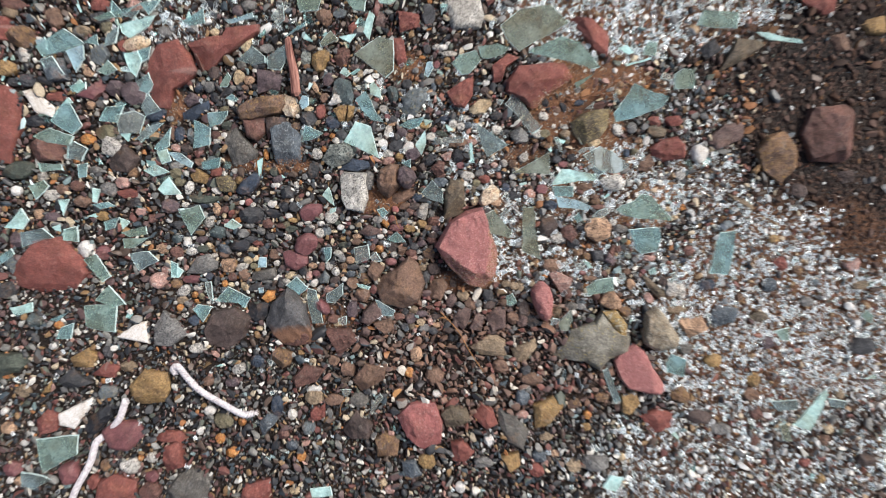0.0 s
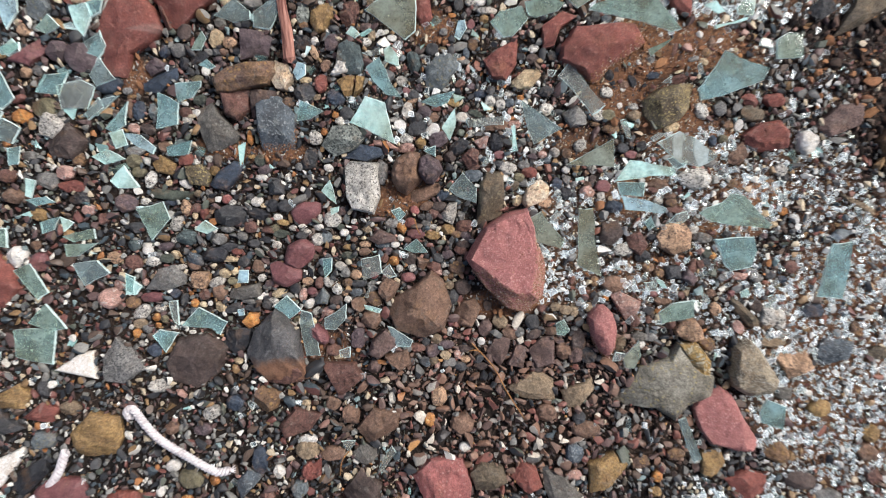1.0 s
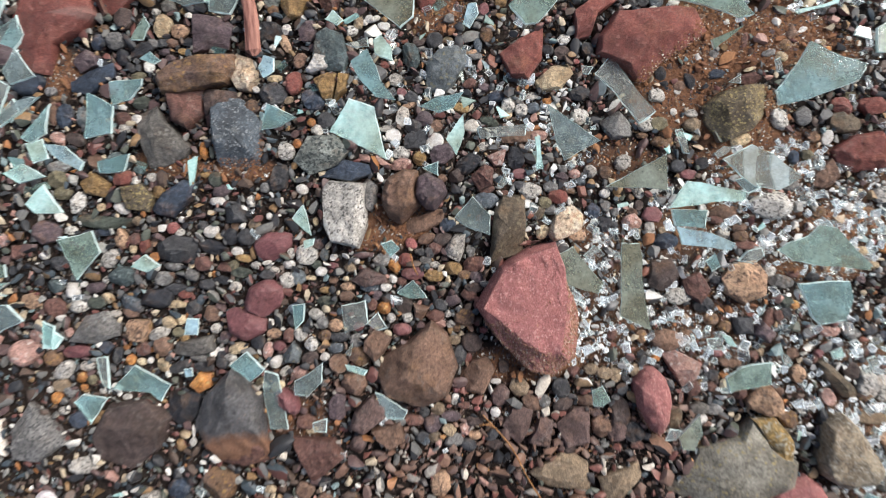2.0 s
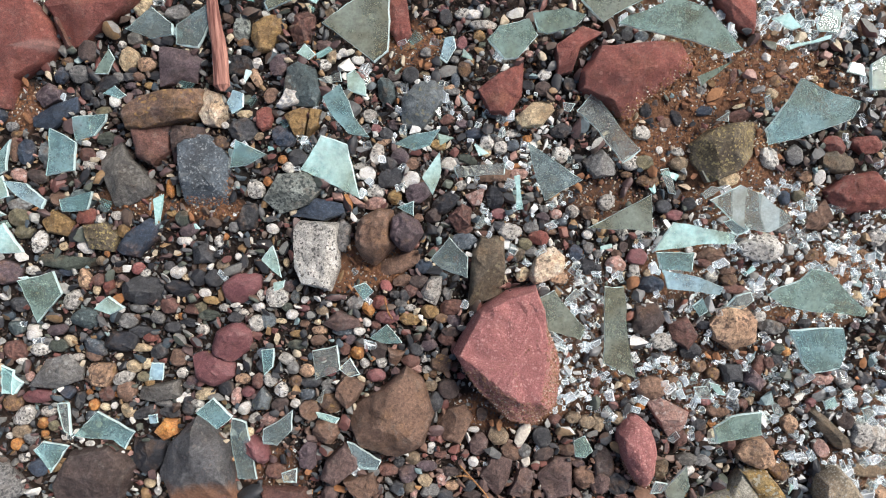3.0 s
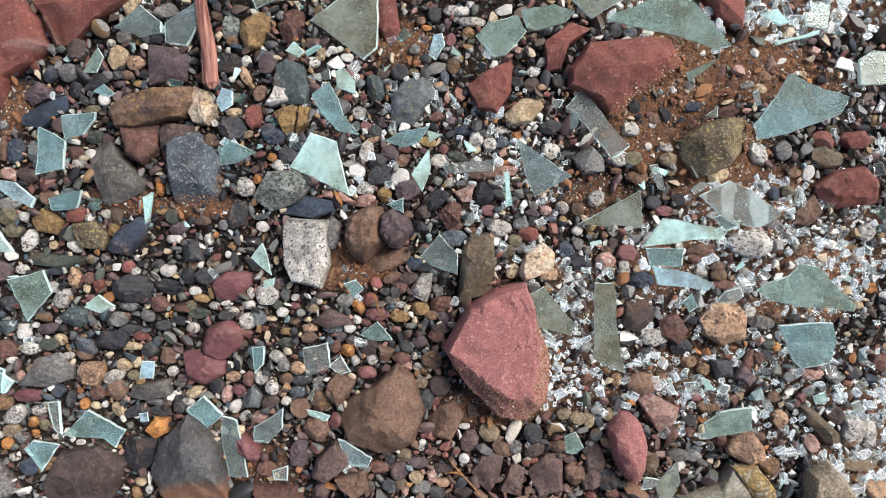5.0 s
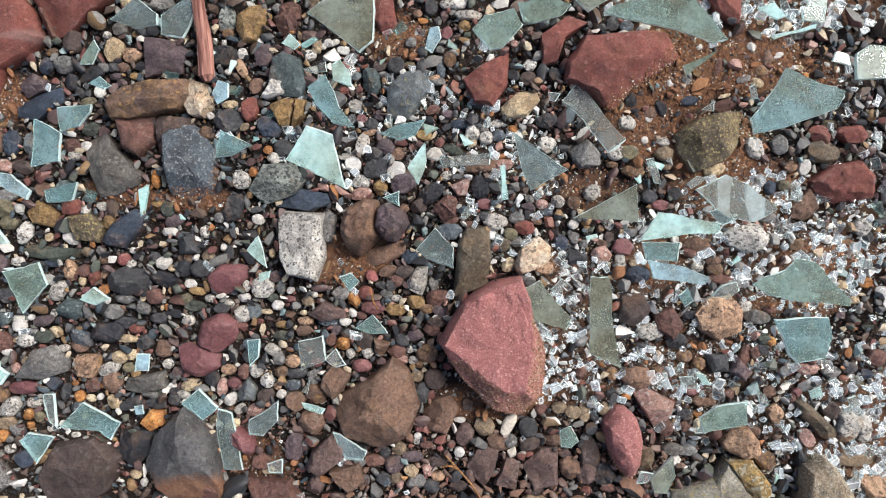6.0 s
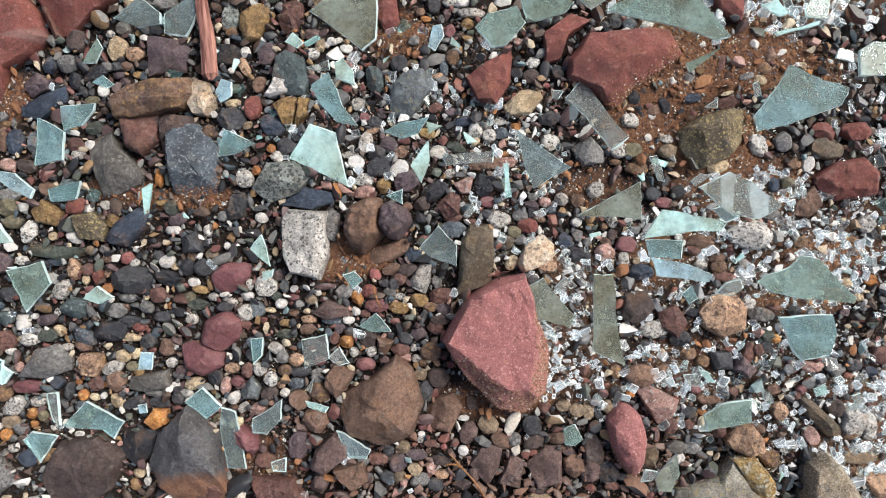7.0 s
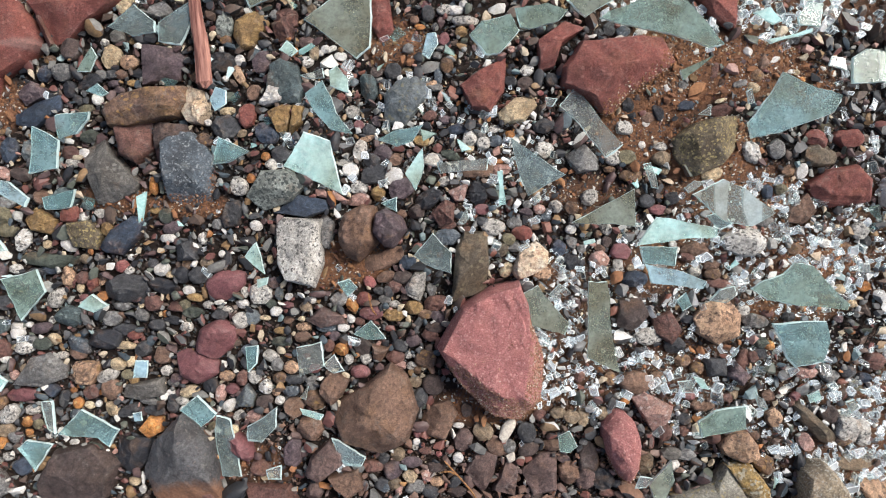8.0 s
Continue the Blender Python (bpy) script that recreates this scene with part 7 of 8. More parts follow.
pebble("cream", -241.2, -107.8, 5.3, 3.8, 30)
pebble("olive", -243.5, -117.7, 6.1, 3.8, 10)
pebble("granite", -259.3, -118.7, 9.1, 5.0, 20)
pebble("brown", -257.5, -129.5, 8.4, 7.6, 90)
pebble("white", -210.9, -132.3, 3.4, 2.5, 0)
pebble("sandy", -166.1, -118.4, 6.1, 4.2, 0)
pebble("granite", -144.6, -118.9, 5.3, 5.3, 0)
pebble("pink", -171.3, -132.1, 8.0, 4.2, 80)
pebble("white", -165.1, -141.9, 6.1, 4.6, 35)
pebble("black", -178.9, -125.7, 6.9, 6.1, 90)
pebble("maroon", -161.9, -128.4, 5.7, 4.2, 0)
pebble("redbrown", -154.3, -120.3, 6.5, 4.6, 80)
pebble("cream", -195.6, -130.3, 8.0, 5.0, 8)
pebble("granite", -202.6, -138.7, 5.7, 3.4, 0)
pebble("maroon", -326.7, -133.8, 12.6, 5.3, 3)
pebble("black", -294.1, -136.6, 7.6, 4.6, 80)
pebble("orange", -287.7, -130.8, 2.9, 2.3, 0)
pebble("orange", -283.1, -127.3, 2.7, 1.9, 0)
pebble("orange", -284.3, -140.5, 4.2, 4.2, 0)
pebble("cream", -275.5, -142.4, 4.6, 2.9, 160)
pebble("cream", -257.6, -145.3, 6.5, 5.0, 135)
pebble("granite", -338.9, -150.0, 11.1, 6.9, 35)
pebble("granite", -320.0, -146.2, 6.9, 4.2, 0)
pebble("orange", -323.6, -155.1, 4.6, 4.2, 60)
pebble("orange", -322.4, -163.4, 3.2, 2.9, 0)
pebble("orange", -344.0, -171.8, 5.0, 4.6, 40)
pebble("white", -305.6, -165.5, 3.8, 2.7, 0)
pebble("granite", -339.0, -182.5, 4.8, 3.4, 0)
pebble("navy", -325.9, -189.2, 7.6, 7.6, 0)
pebble("olive", -315.3, -157.0, 4.2, 3.8, 170)
pebble("dkgrey", -224.3, -146.1, 8.8, 4.2, 172)
pebble("cream", -163.4, -161.8, 6.1, 4.2, 30)
pebble("redbrown", -141.3, -190.1, 8.6, 6.5, 0)
pebble("cream", -136.4, -197.0, 5.0, 3.0, 0)
pebble("cream", -240.7, -201.6, 5.3, 3.8, 0)
pebble("white", -234.1, -208.1, 3.8, 3.0, 90)
pebble("slate", -282.5, -95.2, 10.3, 6.5, 150)
pebble("dkgrey", -231.5, -98.0, 6.5, 5.7, 90)
pebble("slate", -147.3, -98.7, 6.9, 5.7, 0)
pebble("granite", -131.7, -102.6, 6.5, 4.6, 160)
pebble("grey", -126.9, -109.4, 5.7, 5.0, 90)
pebble("dkgrey", -149.3, -107.5, 5.7, 5.0, 0)
pebble("cream", -301.2, -90.4, 5.0, 4.6, 150)
pebble("granite", -295.5, -103.1, 5.0, 3.0, 0)
pebble("granite", -325.0, -97.3, 8.4, 5.0, 0)
pebble("cream", -332.5, -96.8, 3.4, 2.7, 0)
pebble("brown", -283.6, -101.1, 8.4, 5.0, 160)
pebble("granite", -265.8, -93.2, 3.8, 3.0, 0)
pebble("navy", -302.9, -130.7, 6.1, 5.7, 0)
pebble("dkgrey", -244.0, -146.2, 10.7, 5.0, 20)
pebble("grey", -228.1, -139.2, 7.6, 3.4, 170)
pebble("black", -209.4, -137.2, 5.0, 4.2, 90)
pebble("redbrown", -273.3, -131.6, 6.5, 5.7, 0)
pebble("orange", -266.4, -132.5, 3.4, 1.9, 0)
pebble("mauve", -205.3, -120.5, 5.7, 4.2, 20)
pebble("grey", -208.3, -124.4, 5.0, 3.0, 170)
pebble("granite", -213.0, -114.6, 4.6, 4.2, 0)
pebble("sandy", -128.1, -131.0, 3.0, 2.7, 0)
pebble("white", -125.2, -137.2, 3.4, 3.4, 0)
pebble("dkbrown", -136.9, -137.9, 6.5, 5.0, 30)
pebble("granite", -157.6, -148.8, 5.0, 3.4, 40)
pebble("pink", -146.8, -149.7, 6.5, 4.6, 30)
pebble("olive", -178.2, -157.7, 4.2, 3.0, 40)
pebble("rust", -347.6, -139.8, 7.6, 6.5, 0)
pebble("tan", -340.2, -161.5, 7.6, 5.0, 0)
pebble("white", -350.2, -165.5, 2.7, 2.7, 0)
pebble("granite2", -339.5, -174.4, 4.2, 2.7, 170)
pebble("granite2", -332.4, -167.4, 6.5, 5.0, 170)
pebble("grey", -126.3, -158.4, 3.4, 3.0, 0)
pebble("redbrown", -344.8, -98.4, 9.1, 8.8, 0)
pebble("dkbrown", -60.9, -95.9, 6.9, 6.5, 0)
pebble("rust", -97.1, -136.7, 9.1, 7.6, 0)
pebble("brown", -115.1, -142.3, 8.4, 8.0, 110)
pebble("brown", -102.1, -158.7, 11.8, 9.5, 0)
pebble("mauve", -114.9, -177.7, 13.0, 8.0, 80)
pebble("mauvebrown", -99.0, -208.0, 7.6, 6.9, 90)
pebble("dkgrey", 65.0, -161.4, 8.0, 8.0, 0)
pebble("brown", 40.9, -174.4, 8.0, 6.1, 160)
pebble("grey", 51.5, -173.2, 5.7, 5.0, 90)
pebble("dkbrown", 66.0, -175.1, 8.8, 5.3, 20)
pebble("brown", 83.4, -171.5, 8.0, 4.6, 5)
pebble("tan", 31.5, -161.6, 8.8, 7.2, 0)
pebble("mauvebrown", 15.7, -168.5, 8.8, 6.9, 90)
pebble("dkbrown", -7.6, -125.6, 8.8, 8.0, 160)
pebble("dkgrey", -17.3, -136.0, 8.8, 5.7, 75)
pebble("tan", -21.2, -123.5, 5.3, 4.6, 0)
pebble("rust", -12.5, -105.5, 9.5, 7.6, 10)
pebble("pink", -32.4, -110.3, 5.0, 3.8, 160)
pebble("granite", -26.0, -102.6, 2.9, 2.9, 0)
pebble("granite", -24.1, -111.0, 4.2, 3.2, 0)
pebble("cream", -25.2, -196.5, 6.1, 5.0, 0)
pebble("pink", -12.3, -196.4, 5.3, 4.6, 90)
pebble("sandy", -4.5, -201.0, 6.1, 3.6, 0)
pebble("grey", -21.3, -205.1, 7.6, 5.1, 20)
pebble("tan", -36.9, -202.2, 5.3, 4.2, 30)
pebble("pink", -33.9, -207.2, 5.3, 2.7, 70)
pebble("dkgrey", -47.6, -201.3, 5.7, 5.1, 0)
pebble("mauve", -38.8, -191.0, 6.9, 6.5, 0)
pebble("redbrown", -54.0, -188.8, 8.4, 5.0, 0)
pebble("tan", -34.5, -179.6, 6.1, 5.3, 0)
pebble("dkgrey", -9.6, -208.2, 6.9, 5.0, 0)
# another glass crumb in the form of a white pebble
pebble("white", 11.8, -182.3, 4.2, 3.8, 0)
pebble("pinkred", -2.8, -179.4, 2.5, 2.3, 0)
pebble("orange", -77.4, -97.5, 5.7, 5.3, 30)
pebble("maroon", -97.9, -112.4, 4.6, 3.8, 0)
pebble("dkgrey", -113.5, -121.1, 8.8, 3.6, 0)
pebble("grey", -100.9, -121.1, 5.3, 2.3, 20)
pebble("slate", -116.5, -130.1, 8.0, 4.2, 5)
pebble("maroon", -62.9, -115.1, 8.0, 5.0, 0)
pebble("redbrown", -36.7, -104.2, 6.9, 4.6, 0)
pebble("sandy", -116.4, -111.3, 5.7, 5.3, 0)
pebble("brown", -107.5, -87.9, 6.9, 4.2, 0)
pebble("granite", -71.6, -105.3, 3.8, 3.8, 0)
pebble("granite", -59.0, -104.3, 5.0, 4.2, 90)
pebble("mauve", -83.2, -87.8, 4.6, 4.2, 0)
pebble("grey", -27.0, -93.5, 3.0, 2.3, 0)
pebble("dkgrey", -32.8, -95.5, 6.5, 4.6, 150)
pebble("mauve", -22.1, -91.5, 5.7, 5.0, 0)
pebble("redbrown", -9.6, -87.6, 6.5, 5.0, 150)
pebble("pinkred", 2.0, -115.8, 3.8, 2.7, 170)
pebble("white", 12.2, -157.3, 4.6, 2.3, 0)
pebble("dkgrey", -45.6, -182.6, 5.0, 4.2, 40)
pebble("slate", -44.7, -205.3, 4.2, 3.4, 0)
pebble("redbrown", -13.5, -176.5, 5.0, 3.0, 0)
pebble("maroon", -19.3, -163.4, 3.4, 3.4, 0)
pebble("white", -20.3, -169.7, 3.0, 2.7, 0)
pebble("granite", -21.2, -173.6, 2.7, 2.7, 0)
pebble("mauve", -24.2, -185.4, 8.4, 4.2, 0)
pebble("dkbrown", -5.7, -190.2, 8.0, 3.8, 0)
pebble("dkgrey", 9.9, -201.0, 7.6, 3.8, 30)
pebble("mauve", 93.1, -182.8, 5.7, 3.4, 170)
pebble("brown", 97.1, -192.5, 9.5, 7.6, 90)
pebble("dkbrown", 11.8, -208.8, 7.6, 3.8, 0)
pebble("rust", -19.2, -112.9, 4.6, 3.4, 90)
pebble("dkbrown", 72.0, -212.3, 5.7, 3.8, 0)
pebble("tan", 98.7, -149.5, 6.5, 5.3, 0)
pebble("brown", 147.7, -123.0, 14.1, 8.4, 0)
pebble("rust", 164.1, -118.1, 5.3, 3.4, 0)
pebble("redbrown", 228.8, -106.3, 9.9, 4.6, 75)
pebble("pink", 276.9, -168.4, 8.4, 5.3, 120)
pebble("sandy", 252.8, -149.9, 6.9, 6.5, 110)
pebble("redbrown", 170.1, -162.0, 6.9, 5.7, 90)
pebble("tan", 107.2, -150.4, 6.9, 5.0, 90)
pebble("granite", 157.4, -88.3, 10.7, 6.9, 0)
pebble("dkbrown", 111.2, -180.7, 11.8, 8.0, 90)
pebble("olivebrown", 155.2, -185.3, 8.4, 5.3, 70)
pebble("redbrown", 236.8, -103.3, 5.7, 5.0, 0)
pebble("dkgrey", 177.6, -94.8, 8.4, 6.5, 0)
pebble("maroon", 189.5, -133.5, 5.0, 3.8, 0)
pebble("brown", 199.2, -141.2, 9.9, 5.0, 175)
pebble("rust", 128.1, -120.2, 5.7, 4.6, 90)
pebble("orange", 139.7, -137.6, 3.8, 3.0, 0)
pebble("tan", 122.5, -147.4, 5.3, 5.0, 0)
pebble("dkgrey", 184.0, -151.0, 6.5, 5.0, 0)
pebble("redbrown", 185.1, -160.8, 4.2, 4.2, 0)
pebble("dkbrown", 294.6, -146.6, 8.4, 6.9, 0)
pebble("maroon", 269.2, -133.6, 4.2, 3.4, 0)
pebble("redbrown", 265.5, -138.0, 3.8, 3.0, 90)
pebble("dkgrey", 307.2, -114.7, 5.7, 5.0, 0)
pebble("navy", 320.6, -119.4, 5.7, 4.2, 0)
pebble("grey", 294.0, -117.6, 7.6, 5.0, 0)
pebble("olive", 315.0, -126.2, 4.6, 3.0, 0)
pebble("tan", 222.9, -132.4, 4.2, 4.2, 0)
pebble("redbrown", 218.2, -135.3, 5.7, 3.8, 0)
pebble("granite", 257.1, -179.8, 3.8, 2.7, 170)
pebble("mauvebrown", 109.4, -196.4, 8.4, 7.6, 90)
pebble("dkgrey", 122.0, -196.3, 9.5, 8.4, 150)
pebble("brown", 137.5, -202.1, 4.6, 4.2, 0)
pebble("dkgrey", 132.6, -200.2, 4.2, 3.4, 0)
pebble("redbrown", 125.9, -208.0, 6.5, 3.0, 0)
pebble("grey", 186.3, -179.3, 8.0, 4.6, 172)
pebble("redbrown", 207.2, -165.5, 5.7, 5.7, 0)
pebble("granite", 309.4, -173.7, 2.3, 1.9, 0)
pebble("rust", 246.7, -185.7, 9.5, 7.6, 150)
pebble("brown", 248.7, -133.3, 5.0, 4.2, 0)
pebble("redbrown", 321.1, -142.6, 4.2, 3.8, 0)
pebble("rust", 183.4, -106.4, 6.9, 5.0, 0)
pebble("rust", 195.0, -112.2, 5.7, 4.6, 0)
pebble("orange", 248.0, -94.2, 4.2, 3.8, 150)
pebble("dkgrey", 242.4, -100.4, 5.7, 4.2, 140)
pebble("grey", 108.3, -169.0, 3.8, 2.7, 0)
pebble("dkgrey", 106.4, -174.8, 4.2, 3.8, 90)
pebble("brown", 237.7, -164.4, 5.0, 4.2, 0)

shard("teal", -0.4756, 0.1681, [(-28.7, -0.9), (8.2, 20.6), (32.3, 2.0), (8.1, -7.2), (-20.0, -14.4)], lift=6)
shard("blue", -0.4527, 0.1535, [(-14.1, 7.4), (8.4, 14.7), (8.8, -2.5), (-3.1, -19.6)], lift=6)
shard("pale", -0.3771, 0.1881, [(-19.7, 4.1), (25.9, 14.8), (17.3, 1.6), (-7.1, -13.2), (-16.5, -7.3)], lift=6)
shard("pale", -0.3815, 0.1454, [(-11.9, 10.6), (6.0, 14.1), (11.0, 0.6), (1.9, -18.5), (-7.1, -6.8)], lift=6)
shard("teal", -0.3679, 0.1545, [(-9.5, 4.9), (8.5, 10.4), (5.6, -4.9), (-4.6, -10.5)], lift=6)
shard("grey", -0.4076, 0.1767, [(-5.6, 4.4), (10.7, 13.6), (5.4, -7.2), (-10.5, -10.8)], lift=6)
shard("teal", -0.3016, 0.1968, [(-16.1, -2.1), (11.3, 14.5), (12.3, -4.4), (-7.5, -7.9)], lift=6)
shard("green", -0.4149, 0.1375, [(-12.1, -2.2), (1.5, 11.0), (12.4, -0.7), (-1.8, -8.2)], lift=6)
shard("grey", -0.4853, 0.1405, [(-14.5, 9.4), (1.6, 14.9), (15.6, -8.4), (-2.7, -15.8)], lift=6)
shard("teal", -0.4706, 0.0754, [(-23.4, -1.1), (0.6, 27.8), (17.8, -7.6), (5.0, -19.1)], lift=6)
shard("green", -0.4893, 0.0529, [(-28.1, 2.2), (-5.4, 12.8), (25.5, 1.3), (18.7, -10.4), (-10.8, -6.0)], lift=6)
shard("teal", -0.4143, 0.0818, [(-17.0, -8.5), (-7.1, 8.9), (16.8, 10.5), (7.4, -10.9)], lift=6)
shard("grey", -0.4633, 0.0357, [(-10.1, 6.9), (-0.9, 12.6), (16.3, 2.5), (7.2, -13.2), (-12.5, -8.9)], lift=6)
shard("teal", -0.3486, 0.0435, [(-12.8, -6.7), (10.7, 20.5), (7.3, -3.1), (-5.1, -10.7)], lift=6)
shard("pale", -0.3496, 0.0268, [(-10.1, 6.1), (4.1, 9.8), (9.1, -6.1), (-3.1, -9.8)], lift=6)
shard("pale", -0.3617, 0.0086, [(-15.4, 0.7), (-1.0, 8.5), (18.4, -1.8), (-2.0, -7.4)], lift=6)
shard("pale", -0.3475, -0.0143, [(-13.1, -0.5), (1.9, 15.2), (16.6, -7.0), (-5.5, -7.8)], lift=6)
shard("green", -0.4971, 0.0153, [(-17.0, 6.2), (14.8, 3.7), (16.2, -4.2), (-13.9, -5.7)], lift=6)
shard("green", -0.5132, -0.0109, [(-13.3, 2.7), (5.3, 10.4), (12.7, 2.3), (-4.7, -15.4)], lift=6)
shard("teal", -0.4560, 0.0106, [(-6.4, 8.0), (7.7, 9.8), (4.4, -8.0), (-5.7, -9.8)], lift=6)
shard("pale", -0.4413, -0.0215, [(-3.3, 10.1), (6.6, 7.9), (1.3, -10.0), (-4.6, -7.9)], lift=6)
shard("teal", -0.4307, -0.0347, [(-15.5, 1.3), (4.9, 4.9), (14.5, -1.2), (-3.9, -5.0)], lift=6)
shard("teal", -0.4248, -0.0595, [(-8.8, 3.7), (11.7, 9.4), (4.7, -4.6), (-7.6, -8.5)], lift=6)
shard("pale", -0.4076, -0.0576, [(-5.5, 7.5), (8.1, 1.2), (-2.6, -8.7)], lift=6)
shard("green", -0.3928, -0.0706, [(-19.7, 0.3), (13.1, 7.9), (14.5, -2.3), (-8.0, -6.0)], lift=6)
shard("green", -0.3987, -0.0842, [(-12.2, 5.8), (22.2, 7.3), (1.1, -6.6), (-11.0, -6.4)], lift=6)
shard("green", -0.4777, -0.0718, [(-9.1, 6.7), (9.4, 10.5), (9.9, -9.8), (-10.2, -7.4)], lift=6)
shard("pale", -0.5428, -0.0535, [(-20.3, -8.2), (4.0, 17.6), (12.7, 1.3), (3.7, -10.7)], lift=6)
shard("pale", -0.4836, -0.0329, [(-6.2, 6.1), (8.0, 7.9), (-1.7, -14.0)], lift=6)
shard("teal", -0.3570, 0.2143, [(-12.7, 4.0), (14.7, 7.3), (-2.0, -11.3)], lift=6)
shard("teal", -0.4013, 0.2112, [(-6.4, -7.5), (-3.1, 11.4), (9.5, -3.9)], lift=6)
stone("bluegrey", -0.4263, 0.1555, 12, [(-9.7, 7.5), (4.6, 14.9), (13.4, -0.6), (2.6, -13.9), (-10.8, -7.9)], facets=4)
stone("bluegrey", -0.3938, 0.0718, 9, [(-15.7, 1.4), (-5.9, 17.0), (17.6, 10.7), (12.2, -10.8), (-8.2, -18.4)], facets=4)
stone("redbrown", -0.5047, 0.0373, 14, [(-21.9, 6.3), (-9.1, 16.0), (26.0, 5.5), (20.5, -14.2), (-15.5, -13.6)], facets=4)
stone("dkbrown", -0.4057, 0.0222, 13, [(-20.2, 3.9), (3.0, 21.4), (23.9, 3.2), (8.5, -16.5), (-15.3, -12.1)], facets=4)
stone("maroon", -0.4368, 0.1118, 10, [(-25.3, -6.4), (12.1, 16.3), (15.1, 2.7), (-1.9, -12.6)], facets=4)
pebble("rust", -523.3, 179.7, 18.3, 14.2, 0)
pebble("ochre", -546.3, 141.6, 13.0, 11.4, 0)
pebble("peach", -380.5, 169.8, 18.3, 8.9, 15)
pebble("olive", -426.4, 58.6, 14.2, 10.1, 0)
pebble("mauve", -386.4, 108.1, 16.2, 15.4, 0)
pebble("mauve", -409.8, 114.3, 12.2, 11.4, 0)
pebble("orange", -450.2, 50.3, 10.1, 8.1, 0)
pebble("sandy", -443.2, 135.4, 7.3, 6.5, 0)
pebble("granite", -418.8, 41.8, 14.2, 13.0, 0)
pebble("red", -402.9, -20.2, 13.8, 6.5, 0)
pebble("brown", -462.0, -29.4, 11.4, 8.9, 0)
pebble("ochre", -439.1, -47.9, 10.1, 6.5, 0)
pebble("mauve", -349.5, -37.2, 12.2, 10.1, 0)
pebble("navy", -360.3, 82.3, 13.8, 9.7, 20)
pebble("grey", -450.1, 186.2, 9.7, 8.1, 0)
pebble("dkgrey", -521.9, 125.8, 12.2, 8.1, 0)
pebble("black", -516.1, 74.9, 14.6, 7.3, 0)
pebble("granite", -513.8, 3.6, 7.3, 6.5, 90)
pebble("white", -547.5, -13.9, 7.3, 6.5, 0)
pebble("granite", -501.7, -20.7, 10.5, 8.1, 0)
pebble("brown", -487.0, -12.9, 8.9, 7.3, 0)
pebble("ochre", -495.8, 3.3, 6.5, 4.9, 0)
pebble("black", -395.6, -32.4, 10.5, 6.5, 0)
pebble("pink", -408.0, -6.1, 9.7, 7.3, 0)
pebble("grey", -426.6, -13.8, 12.2, 9.7, 0)
pebble("redbrown", -466.6, -9.2, 9.7, 7.3, 0)
pebble("tan", -536.5, 210.4, 10.5, 7.3, 0)
pebble("redbrown", -531.7, 219.8, 16.2, 7.3, 0)
pebble("grey", -342.2, 184.5, 10.5, 7.3, 0)
pebble("brown", -480.2, 203.8, 13.8, 10.5, 90)
pebble("dkgrey", -423.5, 201.0, 13.8, 8.1, 0)
pebble("tan", -446.2, 186.1, 9.7, 7.3, 0)
pebble("granite", -523.3, 156.7, 9.7, 8.1, 90)
pebble("mauve", -523.7, 127.7, 8.1, 7.3, 0)

CAKED = [(oval_rock, 1200, 0.6, -2.6, -0.5), (red_rock, 3500, 0.55, -1.9, 0.3), (speckled_rock, 2200, 0.5, -2.9, -0.2)]

# ---- wood, cord, straw ----


def splinter(x, y, length, width, turn, label):
    rnd = random.Random(5)
    nu, nv, verts = 14, 26, []
    ridge = [rnd.uniform(0.75, 1.2) for _ in range(nu)]
    for k in range(nv):
        f = k / (nv - 1)
        w = width / 2 * (0.55 + 0.6 * f - 0.25 * f * f) * (0.25 if k in (0, nv - 1) else 1)
        for i in range(nu):
            a = 2 * math.pi * i / nu
            g = ridge[i] * (1 + 0.12 * noise.noise(Vector((i * 1.7, f * 5, 2))))
            verts.append((math.cos(a) * w * g + 0.0008 * math.sin(f * 7), (f - 0.5) * length + (ridge[i] - 1) * 0.012 * (1 if k == nv - 1 else 0.3), math.sin(a) * w * 0.7 * g))
    faces = [(k * nu + i, k * nu + (i + 1) % nu, (k + 1) * nu + (i + 1) % nu, (k + 1) * nu + i) for k in range(nv - 1) for i in range(nu)]
    faces += [tuple(range(nu)), tuple(reversed(range((nv - 1) * nu, nv * nu)))]
    ob = mesh_object("wood_splinter", verts, faces, [WOOD], True, 30)
    ob.matrix_world = pose(x, y, 0.009, 4, 0, turn)
    return tagged(ob, label, "wood splinter")


splinter(-0.1811, 0.1378, 0.074, 0.0125, 187, "weathered reddish wood splinter lying across the gravel")
rope([(-0.3519, -0.2603, 0.006), (-0.3544, -0.2525, 0.009), (-0.3467, -0.2495, 0.011), (-0.3334, -0.2667, 0.012), (-0.3192, -0.2824, 0.011), (-0.2944, -0.2985, 0.011), (-0.2649, -0.3154, 0.011), (-0.2506, -0.3156, 0.008)], "short dirty white twisted cord, curled at one end")
rope([(-0.4203, -0.2932, 0.008), (-0.4296, -0.3181, 0.009), (-0.4494, -0.3414, 0.004), (-0.4638, -0.3522, 0.008), (-0.4735, -0.3806, 0.01), (-0.4943, -0.4154, 0.01), (-0.5107, -0.4497, 0.007)], "frayed dirty white cord running under a maroon stone", 0.0047)
